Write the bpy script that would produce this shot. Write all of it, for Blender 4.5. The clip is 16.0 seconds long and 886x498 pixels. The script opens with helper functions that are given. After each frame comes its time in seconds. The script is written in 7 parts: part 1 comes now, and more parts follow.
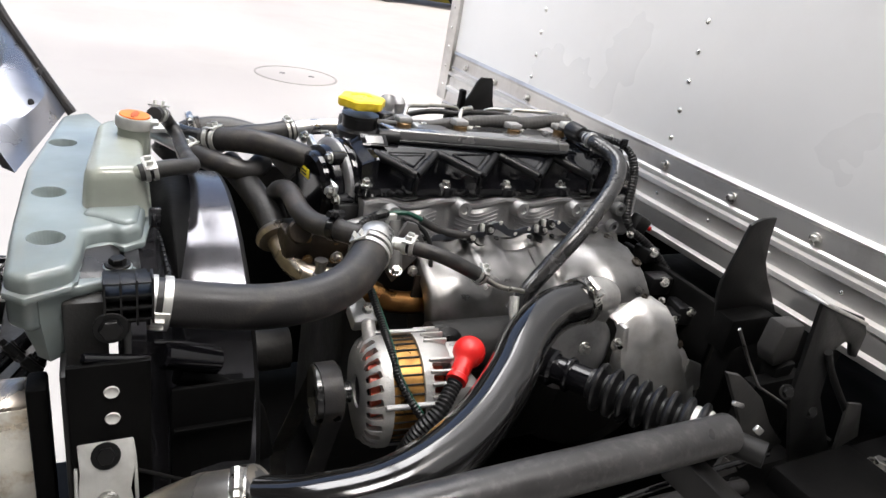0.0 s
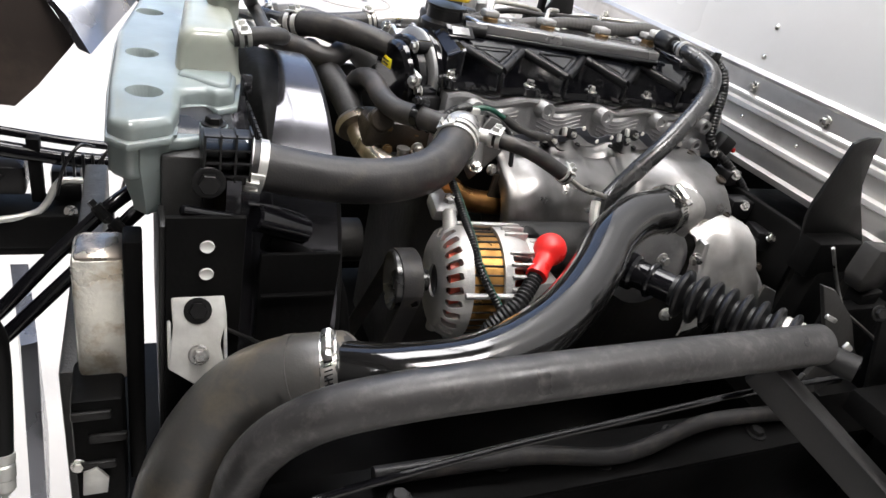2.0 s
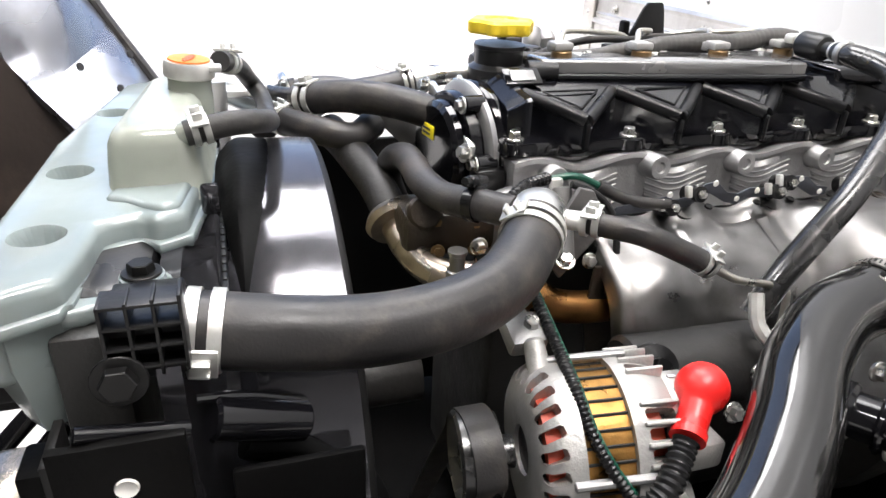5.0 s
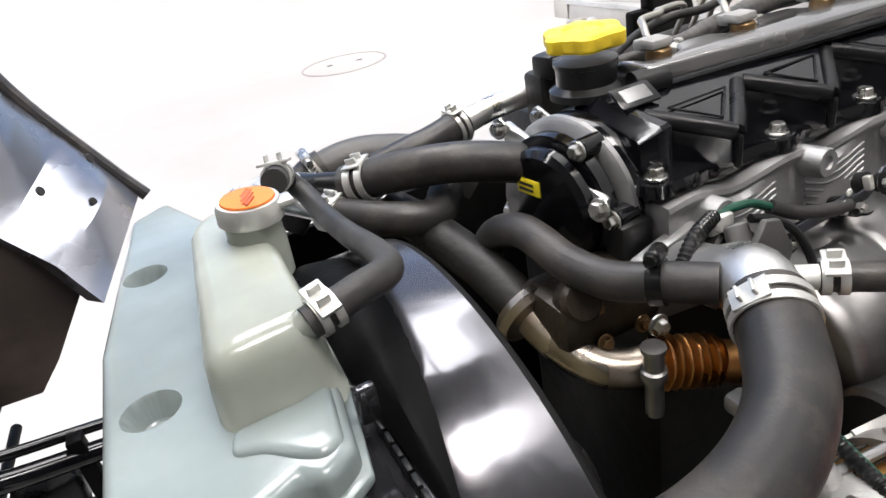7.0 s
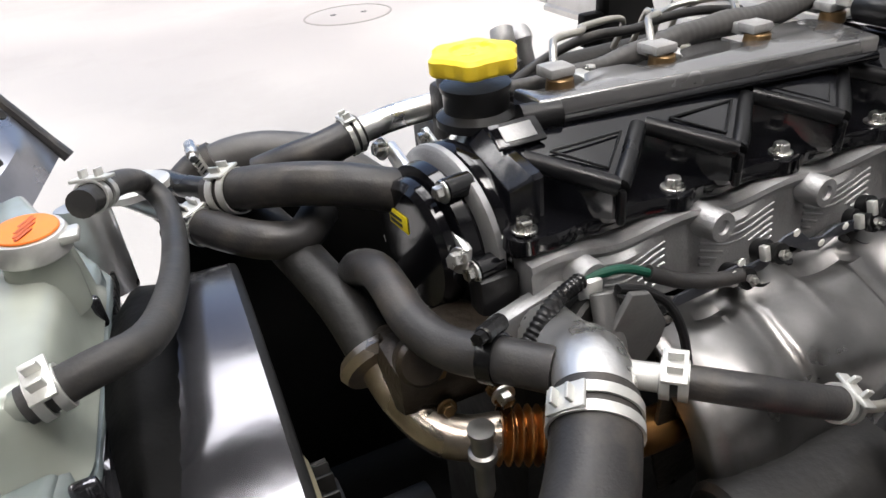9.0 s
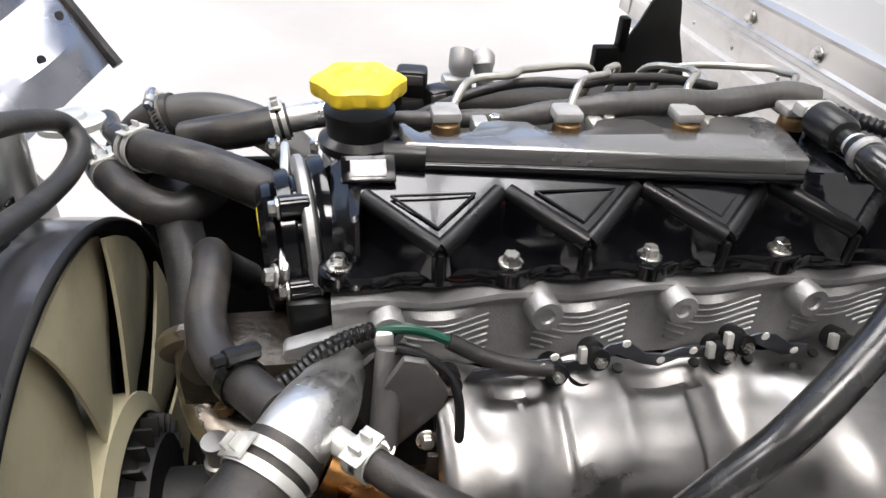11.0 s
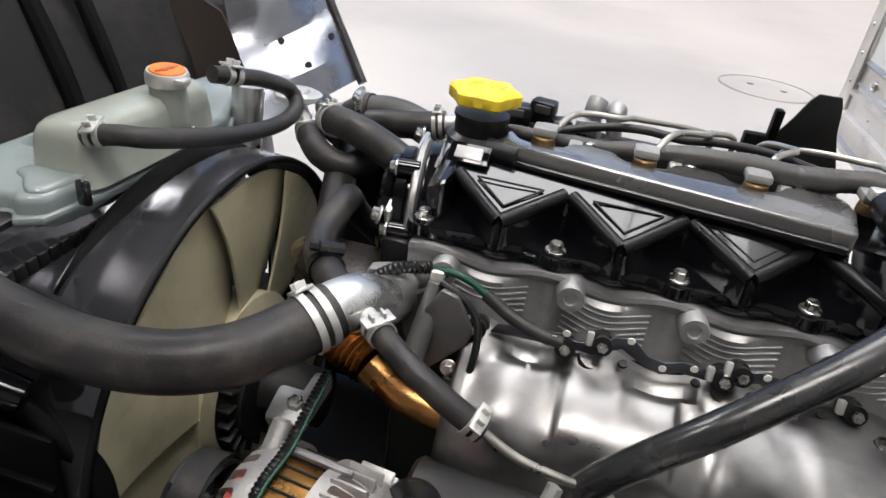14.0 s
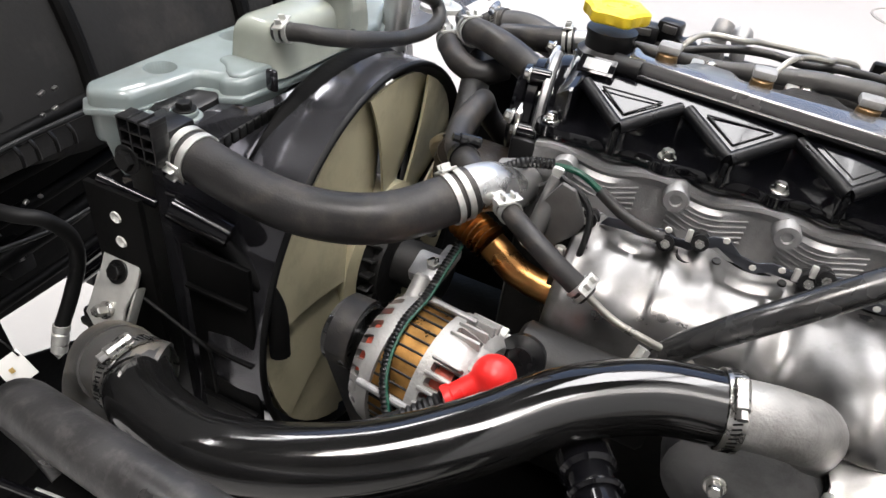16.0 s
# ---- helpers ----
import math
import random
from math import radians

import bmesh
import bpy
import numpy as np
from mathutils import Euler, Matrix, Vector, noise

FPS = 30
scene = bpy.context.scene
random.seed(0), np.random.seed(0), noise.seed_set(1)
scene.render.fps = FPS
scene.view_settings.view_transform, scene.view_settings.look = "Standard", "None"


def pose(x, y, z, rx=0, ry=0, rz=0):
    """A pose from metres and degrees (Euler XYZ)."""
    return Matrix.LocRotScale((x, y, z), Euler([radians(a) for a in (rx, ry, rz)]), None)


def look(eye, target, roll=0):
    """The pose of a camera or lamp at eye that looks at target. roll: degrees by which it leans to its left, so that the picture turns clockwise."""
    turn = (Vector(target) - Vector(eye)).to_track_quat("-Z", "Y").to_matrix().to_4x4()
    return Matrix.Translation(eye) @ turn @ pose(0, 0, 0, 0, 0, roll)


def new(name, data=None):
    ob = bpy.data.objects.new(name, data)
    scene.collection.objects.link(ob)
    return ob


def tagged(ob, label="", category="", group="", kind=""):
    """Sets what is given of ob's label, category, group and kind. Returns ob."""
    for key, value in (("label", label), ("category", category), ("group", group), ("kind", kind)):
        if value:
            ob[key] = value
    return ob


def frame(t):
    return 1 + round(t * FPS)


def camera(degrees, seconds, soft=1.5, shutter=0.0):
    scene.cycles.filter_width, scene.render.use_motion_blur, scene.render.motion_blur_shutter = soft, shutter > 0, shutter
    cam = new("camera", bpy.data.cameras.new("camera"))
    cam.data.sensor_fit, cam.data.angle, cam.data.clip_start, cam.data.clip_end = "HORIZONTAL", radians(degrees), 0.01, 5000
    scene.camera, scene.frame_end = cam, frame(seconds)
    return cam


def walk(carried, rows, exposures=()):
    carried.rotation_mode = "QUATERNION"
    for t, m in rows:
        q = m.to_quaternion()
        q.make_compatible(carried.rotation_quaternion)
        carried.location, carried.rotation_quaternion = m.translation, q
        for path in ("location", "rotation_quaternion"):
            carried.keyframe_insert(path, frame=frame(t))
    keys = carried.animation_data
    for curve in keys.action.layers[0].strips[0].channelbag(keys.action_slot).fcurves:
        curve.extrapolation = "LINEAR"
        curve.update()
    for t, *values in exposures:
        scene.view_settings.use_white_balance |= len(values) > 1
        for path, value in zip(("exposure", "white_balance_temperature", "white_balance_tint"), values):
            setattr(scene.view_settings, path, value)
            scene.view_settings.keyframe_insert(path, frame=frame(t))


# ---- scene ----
cam = camera(67.5, 16.0)
PATH = [
    (0, (-0.4193, -0.7450, 1.3362), (-0.3272, -0.5873, 1.2546), 10.60),
    (0.5, (-0.4357, -0.7368, 1.3202), (-0.3443, -0.5798, 1.2365), 11.84),
    (1, (-0.4453, -0.7353, 1.3064), (-0.3571, -0.5787, 1.2185), 11.93),
    (1.5, (-0.4566, -0.7385, 1.2872), (-0.3714, -0.5837, 1.1936), 12.26),
    (2, (-0.4622, -0.7390, 1.2717), (-0.3801, -0.5857, 1.1728), 13.70),
    (2.5, (-0.4581, -0.7314, 1.2717), (-0.3750, -0.5772, 1.1752), 12.76),
    (3, (-0.4205, -0.7286, 1.2838), (-0.3446, -0.5641, 1.1990), 9.66),
    (3.2, (-0.3937, -0.7233, 1.2804), (-0.3215, -0.5552, 1.1995), 8.39),
    (5.3, (-0.3472, -0.4851, 1.2105), (-0.2906, -0.3150, 1.1218), 2.13),
    (5.5, (-0.3703, -0.4642, 1.2079), (-0.3017, -0.2976, 1.1213), 0.48),
    (6, (-0.4091, -0.4146, 1.2058), (-0.3323, -0.2509, 1.1204), -1.98),
    (6.5, (-0.4439, -0.3633, 1.2176), (-0.3769, -0.1957, 1.1314), -5.48),
    (7, (-0.4120, -0.3295, 1.2502), (-0.3474, -0.1658, 1.1553), -11.11),
    (7.5, (-0.3719, -0.3135, 1.2446), (-0.3022, -0.1645, 1.1308), -12.13),
    (8, (-0.3582, -0.3160, 1.2395), (-0.2991, -0.1620, 1.1264), -10.74),
    (8.5, (-0.3229, -0.3075, 1.2438), (-0.2599, -0.1509, 1.1365), -8.79),
    (8.7, (-0.3090, -0.3093, 1.2510), (-0.2439, -0.1524, 1.1454), -7.36),
    (10.8, (-0.1374, -0.3382, 1.3068), (-0.1137, -0.1770, 1.1909), 2.57),
    (11, (-0.1074, -0.3423, 1.3039), (-0.0783, -0.1813, 1.1889), 3.29),
    (11.5, (-0.0395, -0.3521, 1.3174), (0.0035, -0.1926, 1.2046), 4.55),
    (12, (0.0215, -0.3725, 1.3341), (0.0693, -0.2132, 1.2231), 3.05),
    (12.5, (0.0461, -0.4087, 1.3324), (0.0856, -0.2426, 1.2283), 0.90),
    (13, (0.0395, -0.4495, 1.3214), (0.0513, -0.2725, 1.2290), 1.49),
    (13.5, (0.0141, -0.4729, 1.3186), (-0.0044, -0.2954, 1.2284), 2.52),
    (14, (0.0054, -0.4766, 1.3024), (-0.0292, -0.3067, 1.2028), 7.71),
    (14.5, (0.0042, -0.4784, 1.2934), (-0.0512, -0.3212, 1.1829), 5.85),
    (15, (-0.0178, -0.5090, 1.2894), (-0.0804, -0.3617, 1.1695), 6.37),
    (15.5, (-0.0037, -0.5465, 1.2979), (-0.0708, -0.4047, 1.1739), 6.71),
    (16, (0.0140, -0.5745, 1.3224), (-0.0421, -0.4256, 1.2012), 7.63),
]
walk(cam, [(t, look(eye, target, roll)) for t, eye, target, roll in PATH],
     [(0.0, 1.50), (1.5, 1.58), (2.4, 1.95), (3.2, 2.0), (5.3, 2.15), (6.5, 1.81), (7.0, 1.62), (7.6, 1.51), (8.7, 1.45), (10.8, 1.55), (11.6, 1.62), (13.0, 1.58), (13.5, 1.34), (14.0, 1.18), (15.0, 1.26), (15.5, 1.42), (16.0, 1.63)])
# ---------------------------------------------------------------- world and light
world = bpy.data.worlds.new("sky")
scene.world = world
world.use_nodes = True
wn, wl = world.node_tree.nodes, world.node_tree.links
sky = wn.new("ShaderNodeTexSky")
sky.sky_type, sky.sun_disc = "NISHITA", False
sky.sun_elevation, sky.sun_rotation = radians(58), radians(200)
sky.air_density, sky.dust_density, sky.ozone_density = 0.7, 6.0, 0.6
wl.new(sky.outputs[0], wn["Background"].inputs[0])
wn["Background"].inputs[1].default_value = 0.15
sun = new("sun", bpy.data.lights.new("sun", "SUN"))
sun.data.energy, sun.data.angle, sun.data.color = 1.0, radians(12), (1.0, 0.95, 0.90)
sun.matrix_world = look((-4.0, -3.0, 8.0), (0, 0, 0))
scene.view_settings.exposure = 1.65


# ---------------------------------------------------------------- materials
def mat(name, color, rough=0.5, metal=0.0, vary=0.15, scale=40.0, bump=0.1, fine=300.0, coat=0.0, dirt=None, dirt_amount=0.3,
        dirt_scale=14.0, sss=0.0, trans=0.0, spec=0.5, rough_vary=0.12, per_object=0.0, aniso=None):
    m = bpy.data.materials.new(name)
    m.use_nodes = True
    n, l = m.node_tree.nodes, m.node_tree.links
    b = n["Principled BSDF"]
    tc = n.new("ShaderNodeTexCoord")
    big, small = n.new("ShaderNodeTexNoise"), n.new("ShaderNodeTexNoise")
    for node, s, d in ((big, scale, 4), (small, fine, 3)):
        node.inputs["Scale"].default_value, node.inputs["Detail"].default_value = s, d
        if aniso:
            mp = n.new("ShaderNodeMapping")
            mp.inputs["Scale"].default_value = aniso
            l.new(tc.outputs["Object"], mp.inputs[0])
            l.new(mp.outputs[0], node.inputs["Vector"])
        else:
            l.new(tc.outputs["Object"], node.inputs["Vector"])
    ramp = n.new("ShaderNodeMapRange")
    ramp.inputs["From Min"].default_value, ramp.inputs["From Max"].default_value = 0.3, 0.7
    ramp.inputs["To Min"].default_value, ramp.inputs["To Max"].default_value = 1 - vary, 1 + vary
    l.new(big.outputs["Fac"], ramp.inputs["Value"])
    mul = n.new("ShaderNodeMix")
    mul.data_type, mul.blend_type = "RGBA", "MULTIPLY"
    mul.inputs[0].default_value = 1.0
    mul.inputs[6].default_value = (*color, 1)
    l.new(ramp.outputs[0], mul.inputs[7])
    out = mul.outputs[2]
    if dirt:
        dn = n.new("ShaderNodeTexNoise")
        dn.inputs["Scale"].default_value, dn.inputs["Detail"].default_value = dirt_scale, 8
        dn.inputs["Roughness"].default_value = 0.65
        l.new(tc.outputs["Object"], dn.inputs["Vector"])
        dr = n.new("ShaderNodeMapRange")
        dr.inputs["From Min"].default_value, dr.inputs["From Max"].default_value = 0.5, 0.75
        dr.inputs["To Max"].default_value = dirt_amount
        l.new(dn.outputs["Fac"], dr.inputs["Value"])
        mx = n.new("ShaderNodeMix")
        mx.data_type = "RGBA"
        l.new(dr.outputs[0], mx.inputs[0])
        l.new(out, mx.inputs[6])
        mx.inputs[7].default_value = (*dirt, 1)
        out = mx.outputs[2]
    if per_object:
        oi, hv, rg = n.new("ShaderNodeObjectInfo"), n.new("ShaderNodeHueSaturation"), n.new("ShaderNodeMapRange")
        rg.inputs["To Min"].default_value, rg.inputs["To Max"].default_value = 1 - per_object, 1 + per_object
        l.new(oi.outputs["Random"], rg.inputs["Value"])
        l.new(rg.outputs[0], hv.inputs["Value"])
        l.new(out, hv.inputs["Color"])
        out = hv.outputs[0]
    l.new(out, b.inputs["Base Color"])
    rr = n.new("ShaderNodeMapRange")
    rr.inputs["From Min"].default_value, rr.inputs["From Max"].default_value = 0.3, 0.7
    rr.inputs["To Min"].default_value, rr.inputs["To Max"].default_value = max(0.02, rough - rough_vary), min(1, rough + rough_vary)
    l.new(big.outputs["Fac"], rr.inputs["Value"])
    l.new(rr.outputs[0], b.inputs["Roughness"])
    b.inputs["Metallic"].default_value = metal
    b.inputs["Specular IOR Level"].default_value = spec
    b.inputs["Coat Weight"].default_value, b.inputs["Coat Roughness"].default_value = coat, 0.08
    b.inputs["Subsurface Weight"].default_value = sss
    b.inputs["Subsurface Radius"].default_value, b.inputs["Subsurface Scale"].default_value = (1, 1, 1), 0.02
    b.inputs["Transmission Weight"].default_value = trans
    if bump:
        bp = n.new("ShaderNodeBump")
        bp.inputs["Strength"].default_value, bp.inputs["Distance"].default_value = bump, 0.002
        l.new(small.outputs["Fac"], bp.inputs["Height"])
        l.new(bp.outputs[0], b.inputs["Normal"])
    return m


CONCRETE = mat("pale_concrete", (0.30, 0.288, 0.272), 0.75, vary=0.08, scale=0.7, bump=0.25, fine=45, dirt=(0.225, 0.215, 0.20), dirt_amount=0.6, dirt_scale=0.45)
RUBBER = mat("black_rubber", (0.023, 0.022, 0.022), 0.46, vary=0.25, scale=30, bump=0.12, fine=500, spec=0.4, dirt=(0.125, 0.106, 0.086), dirt_amount=0.5, dirt_scale=26)
RUBBER_WORN = mat("dusty_rubber", (0.032, 0.031, 0.030), 0.52, vary=0.25, scale=18, bump=0.15, fine=380, spec=0.35, dirt=(0.13, 0.113, 0.092), dirt_amount=0.35, dirt_scale=28)
ELBOW_RUBBER = mat("stained_grey_rubber", (0.062, 0.060, 0.057), 0.42, vary=0.25, scale=14, bump=0.12, fine=300, spec=0.5, dirt=(0.24, 0.19, 0.12), dirt_amount=0.45, dirt_scale=17)
GLOSS_BLACK = mat("gloss_black_paint", (0.004, 0.004, 0.005), 0.1, vary=0.2, scale=25, bump=0.02, fine=160, rough_vary=0.04, spec=0.45, dirt=(0.04, 0.04, 0.04), dirt_amount=0.05)
PIPE_BLACK = mat("polished_black_pipe", (0.010, 0.0098, 0.0097), 0.10, metal=0.2, vary=0.25, scale=30, bump=0.04, fine=70, rough_vary=0.05, spec=0.9, coat=0.2)
SATIN_BLACK = mat("satin_black_steel", (0.006, 0.006, 0.006), 0.42, vary=0.3, scale=18, bump=0.1, fine=260, spec=0.3, dirt=(0.026, 0.024, 0.021), dirt_amount=0.2)
BLACK_PLASTIC = mat("black_plastic", (0.006, 0.006, 0.0065), 0.34, vary=0.2, scale=20, bump=0.08, fine=350, spec=0.4, dirt=(0.035, 0.033, 0.03), dirt_amount=0.2)
RIM_BLACK = mat("dull_rim_plastic", (0.006, 0.006, 0.006), 0.5, vary=0.3, scale=14, bump=0.2, fine=60, spec=0.2)
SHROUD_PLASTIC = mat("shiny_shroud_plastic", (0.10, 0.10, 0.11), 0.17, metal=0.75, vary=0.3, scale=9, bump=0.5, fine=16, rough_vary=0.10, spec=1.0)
CAST_ALU = mat("cast_aluminium", (0.37, 0.37, 0.37), 0.52, metal=0.8, vary=0.2, scale=26, bump=0.2, fine=520, dirt=(0.135, 0.13, 0.124), dirt_amount=0.5, dirt_scale=30)
BRIGHT_ALU = mat("bright_aluminium", (0.72, 0.72, 0.71), 0.34, metal=0.95, vary=0.1, scale=30, bump=0.15, fine=300, dirt=(0.3, 0.29, 0.27), dirt_amount=0.2)
RAIL_ALU = mat("extruded_aluminium", (0.66, 0.645, 0.62), 0.42, metal=0.95, vary=0.16, scale=6, bump=0.12, fine=60, aniso=(1, 0.05, 3), dirt=(0.26, 0.235, 0.205), dirt_amount=0.6, dirt_scale=6)
SHIELD = mat("pressed_steel_shield", (0.222, 0.218, 0.215), 0.36, metal=1.0, vary=0.22, scale=22, bump=0.30, fine=34, dirt=(0.12, 0.112, 0.10), dirt_amount=0.6, dirt_scale=26)
ZINC = mat("zinc_plated_steel", (0.60, 0.60, 0.57), 0.4, metal=0.6, vary=0.15, scale=60, bump=0.1, fine=400, dirt=(0.36, 0.33, 0.26), dirt_amount=0.35)
BOLT = mat("bolt_steel", (0.6, 0.59, 0.56), 0.3, metal=1.0, vary=0.2, scale=90, bump=0.1, fine=500)
STAINLESS = mat("heat_tinted_steel", (0.42, 0.37, 0.31), 0.3, metal=1.0, vary=0.2, scale=25, bump=0.15, fine=260, dirt=(0.18, 0.13, 0.09), dirt_amount=0.5, dirt_scale=20)
COPPER = mat("copper_tinted_steel", (0.55, 0.28, 0.1), 0.34, metal=1.0, vary=0.3, scale=35, bump=0.12, fine=300, dirt=(0.16, 0.08, 0.04), dirt_amount=0.6, dirt_scale=24)
HOT_STEEL = mat("golden_heat_tinted_steel", (0.52, 0.27, 0.095), 0.34, metal=1.0, vary=0.35, scale=22, bump=0.12, fine=300, dirt=(0.42, 0.17, 0.06), dirt_amount=0.45, dirt_scale=18)
WINDING = mat("copper_windings", (0.36, 0.19, 0.055), 0.36, metal=0.85, vary=0.35, scale=60, bump=0.15, fine=400)
COPPER_RED = mat("lacquered_coil", (0.42, 0.06, 0.03), 0.35, vary=0.2, scale=60)
YELLOW = mat("yellow_plastic", (0.82, 0.6, 0.03), 0.35, vary=0.08, scale=50, bump=0.06, dirt=(0.4, 0.28, 0.04), dirt_amount=0.3, dirt_scale=40, sss=0.05)
RED = mat("red_rubber", (0.72, 0.02, 0.018), 0.34, vary=0.1, scale=40, bump=0.06)
ORANGE = mat("orange_label", (0.8, 0.2, 0.03), 0.45, vary=0.1, scale=60, bump=0.03)
TANK = mat("milky_polyethylene", (0.240, 0.280, 0.278), 0.15, vary=0.20, scale=9, bump=0.22, fine=30, sss=0.5, spec=0.6, rough_vary=0.08, dirt=(0.235, 0.24, 0.215), dirt_amount=0.5, dirt_scale=12)
TANK_WARM = mat("aged_polyethylene", (0.335, 0.358, 0.312), 0.17, vary=0.18, scale=11, bump=0.20, fine=30, sss=0.5, spec=0.6, rough_vary=0.08)
FAN_PLASTIC = mat("beige_nylon", (0.46, 0.42, 0.28), 0.45, vary=0.15, scale=12, bump=0.08, fine=120, sss=0.05, dirt=(0.18, 0.155, 0.1), dirt_amount=0.5, dirt_scale=16)
WHITE_PANEL = mat("white_painted_panel", (0.80, 0.80, 0.79), 0.3, vary=0.03, scale=3, bump=0.04, fine=14, rough_vary=0.06, dirt=(0.62, 0.61, 0.58), dirt_amount=0.25, dirt_scale=2.5)
GREEN_WIRE = mat("green_wire", (0.004, 0.060, 0.036), 0.4, vary=0.15, scale=60)
CAB_PAINT = mat("silver_metallic_cab_paint", (0.235, 0.245, 0.275), 0.28, metal=0.8, vary=0.14, scale=9, bump=0.06, fine=30, rough_vary=0.08, coat=0.3, dirt=(0.16, 0.155, 0.15), dirt_amount=0.5, dirt_scale=12)
LINER = mat("grey_cab_liner", (0.013, 0.0125, 0.012), 0.85, vary=0.25, scale=7, bump=0.5, fine=120, spec=0.25, dirt=(0.055, 0.05, 0.045), dirt_amount=0.5, dirt_scale=5)
BROWN_LINER = mat("brown_grimy_liner", (0.04, 0.03, 0.025), 0.6, vary=0.25, scale=9, bump=0.3, fine=90, dirt=(0.10, 0.075, 0.058), dirt_amount=0.6, dirt_scale=7)
OILY_ALU = mat("oil_stained_aluminium", (0.80, 0.78, 0.70), 0.32, metal=0.6, vary=0.2, scale=24, bump=0.3, fine=240, dirt=(0.36, 0.24, 0.09), dirt_amount=0.9, dirt_scale=34)
CORE = mat("radiator_core", (0.03, 0.03, 0.029), 0.5, metal=0.3, vary=0.2, scale=40, bump=0.3)
PAPER = mat("white_paper_label", (0.75, 0.74, 0.7), 0.6, vary=0.05, scale=40, bump=0.03)
YELLOW_LABEL = mat("yellow_label", (0.85, 0.68, 0.02), 0.45, vary=0.05, scale=40, bump=0.02)
OILY_IRON = mat("oily_cast_iron", (0.022, 0.017, 0.012), 0.36, metal=0.3, vary=0.3, scale=20, bump=0.4, fine=200, dirt=(0.05, 0.036, 0.022), dirt_amount=0.5, dirt_scale=18)
BRASS = mat("brass", (0.6, 0.42, 0.16), 0.35, metal=1.0, vary=0.15, scale=50)
IRON = mat("cast_iron", (0.014, 0.0135, 0.013), 0.55, metal=0.2, vary=0.25, scale=16, bump=0.5, fine=90, dirt=(0.03, 0.026, 0.02), dirt_amount=0.4)
TAPE = mat("grey_harness_tape", (0.062, 0.060, 0.058), 0.5, vary=0.2, scale=30, bump=0.2, fine=160)
BAR_BLACK = mat("worn_black_bar_paint", (0.030, 0.029, 0.029), 0.4, vary=0.3, scale=24, bump=0.14, fine=220, spec=0.5, rough_vary=0.14, dirt=(0.22, 0.205, 0.195), dirt_amount=0.25, dirt_scale=90)
# black spine lifted to metallic grey, standing for mirrored sky
SPINE_SKY_SHEEN = mat("cover_top_sky_sheen", (0.19, 0.188, 0.188), 0.22, metal=0.6, vary=0.15, scale=14, bump=0.04, fine=240, spec=1.0, coat=1.0, dirt=(0.16, 0.15, 0.14), dirt_amount=0.2)
WALL = mat("grey_shade_wall", (0.16, 0.155, 0.15), 0.8, vary=0.12, scale=1.4, bump=0.3, fine=20, dirt=(0.09, 0.085, 0.08), dirt_amount=0.5, dirt_scale=0.9)
# the faint blue in this black paints in reflected sky
COVER_BLACK = mat("black_cover_sky_tint", (0.004, 0.0043, 0.006), 0.13, vary=0.2, scale=25, bump=0.05, fine=120, rough_vary=0.06, spec=0.5, coat=0.2, dirt=(0.04, 0.04, 0.04), dirt_amount=0.15, dirt_scale=40)
ALT_ALU = mat("pale_die_cast_aluminium", (0.42, 0.415, 0.40), 0.45, metal=0.55, vary=0.15, scale=30, bump=0.3, fine=350, dirt=(0.15, 0.135, 0.12), dirt_amount=0.65, dirt_scale=26)
JOINT = mat("pale_joint_sealant", (0.20, 0.192, 0.18), 0.8, vary=0.2, scale=3, bump=0.2)
LINE_STEEL = mat("fuel_line_steel", (0.5, 0.48, 0.43), 0.36, metal=0.9, vary=0.15, scale=40, bump=0.1)
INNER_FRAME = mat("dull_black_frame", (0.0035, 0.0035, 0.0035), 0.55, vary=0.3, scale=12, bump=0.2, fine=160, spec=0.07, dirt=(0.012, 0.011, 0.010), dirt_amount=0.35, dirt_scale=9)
TUBE_GREY = mat("satin_grey_black_tube", (0.030, 0.030, 0.030), 0.26, metal=0.3, vary=0.25, scale=30, bump=0.08, fine=90, rough_vary=0.08, spec=0.8)
OILY_BRASS = mat("oily_bronze", (0.16, 0.10, 0.045), 0.35, metal=0.7, vary=0.3, scale=40, bump=0.2)
GREY_PLASTIC = mat("pale_grey_plastic", (0.29, 0.29, 0.285), 0.4, vary=0.12, scale=50, bump=0.08, dirt=(0.10, 0.09, 0.08), dirt_amount=0.5, dirt_scale=60)
RAIL_STEEL = mat("blued_steel_strip", (0.075, 0.08, 0.095), 0.35, metal=0.7, vary=0.2, scale=30, bump=0.1)
STUD_STEEL = mat("dull_stud_steel", (0.24, 0.235, 0.225), 0.35, metal=0.9, vary=0.2, scale=60, bump=0.1)
IRON_GREY = mat("dark_grey_casting", (0.13, 0.128, 0.125), 0.5, metal=0.5, vary=0.2, scale=30, bump=0.2, fine=400)
PULLEY_STEEL = mat("dark_pulley_steel", (0.10, 0.10, 0.10), 0.3, metal=0.9, vary=0.2, scale=40, bump=0.1)
COVER_RIM = mat("rounded_cover_rim", (0.004, 0.0042, 0.005), 0.34, vary=0.2, scale=25, bump=0.04, fine=140, spec=0.3)
FOIL = mat("bare_shield_metal", (0.66, 0.655, 0.64), 0.44, metal=0.8, vary=0.14, scale=26, bump=0.12, fine=90, dirt=(0.30, 0.27, 0.22), dirt_amount=0.5, dirt_scale=18)
LATCH_RUBBER = mat("dusty_grey_black_paint", (0.030, 0.029, 0.028), 0.5, vary=0.2, scale=30, bump=0.12, fine=260, spec=0.4, dirt=(0.07, 0.066, 0.06), dirt_amount=0.4, dirt_scale=30)
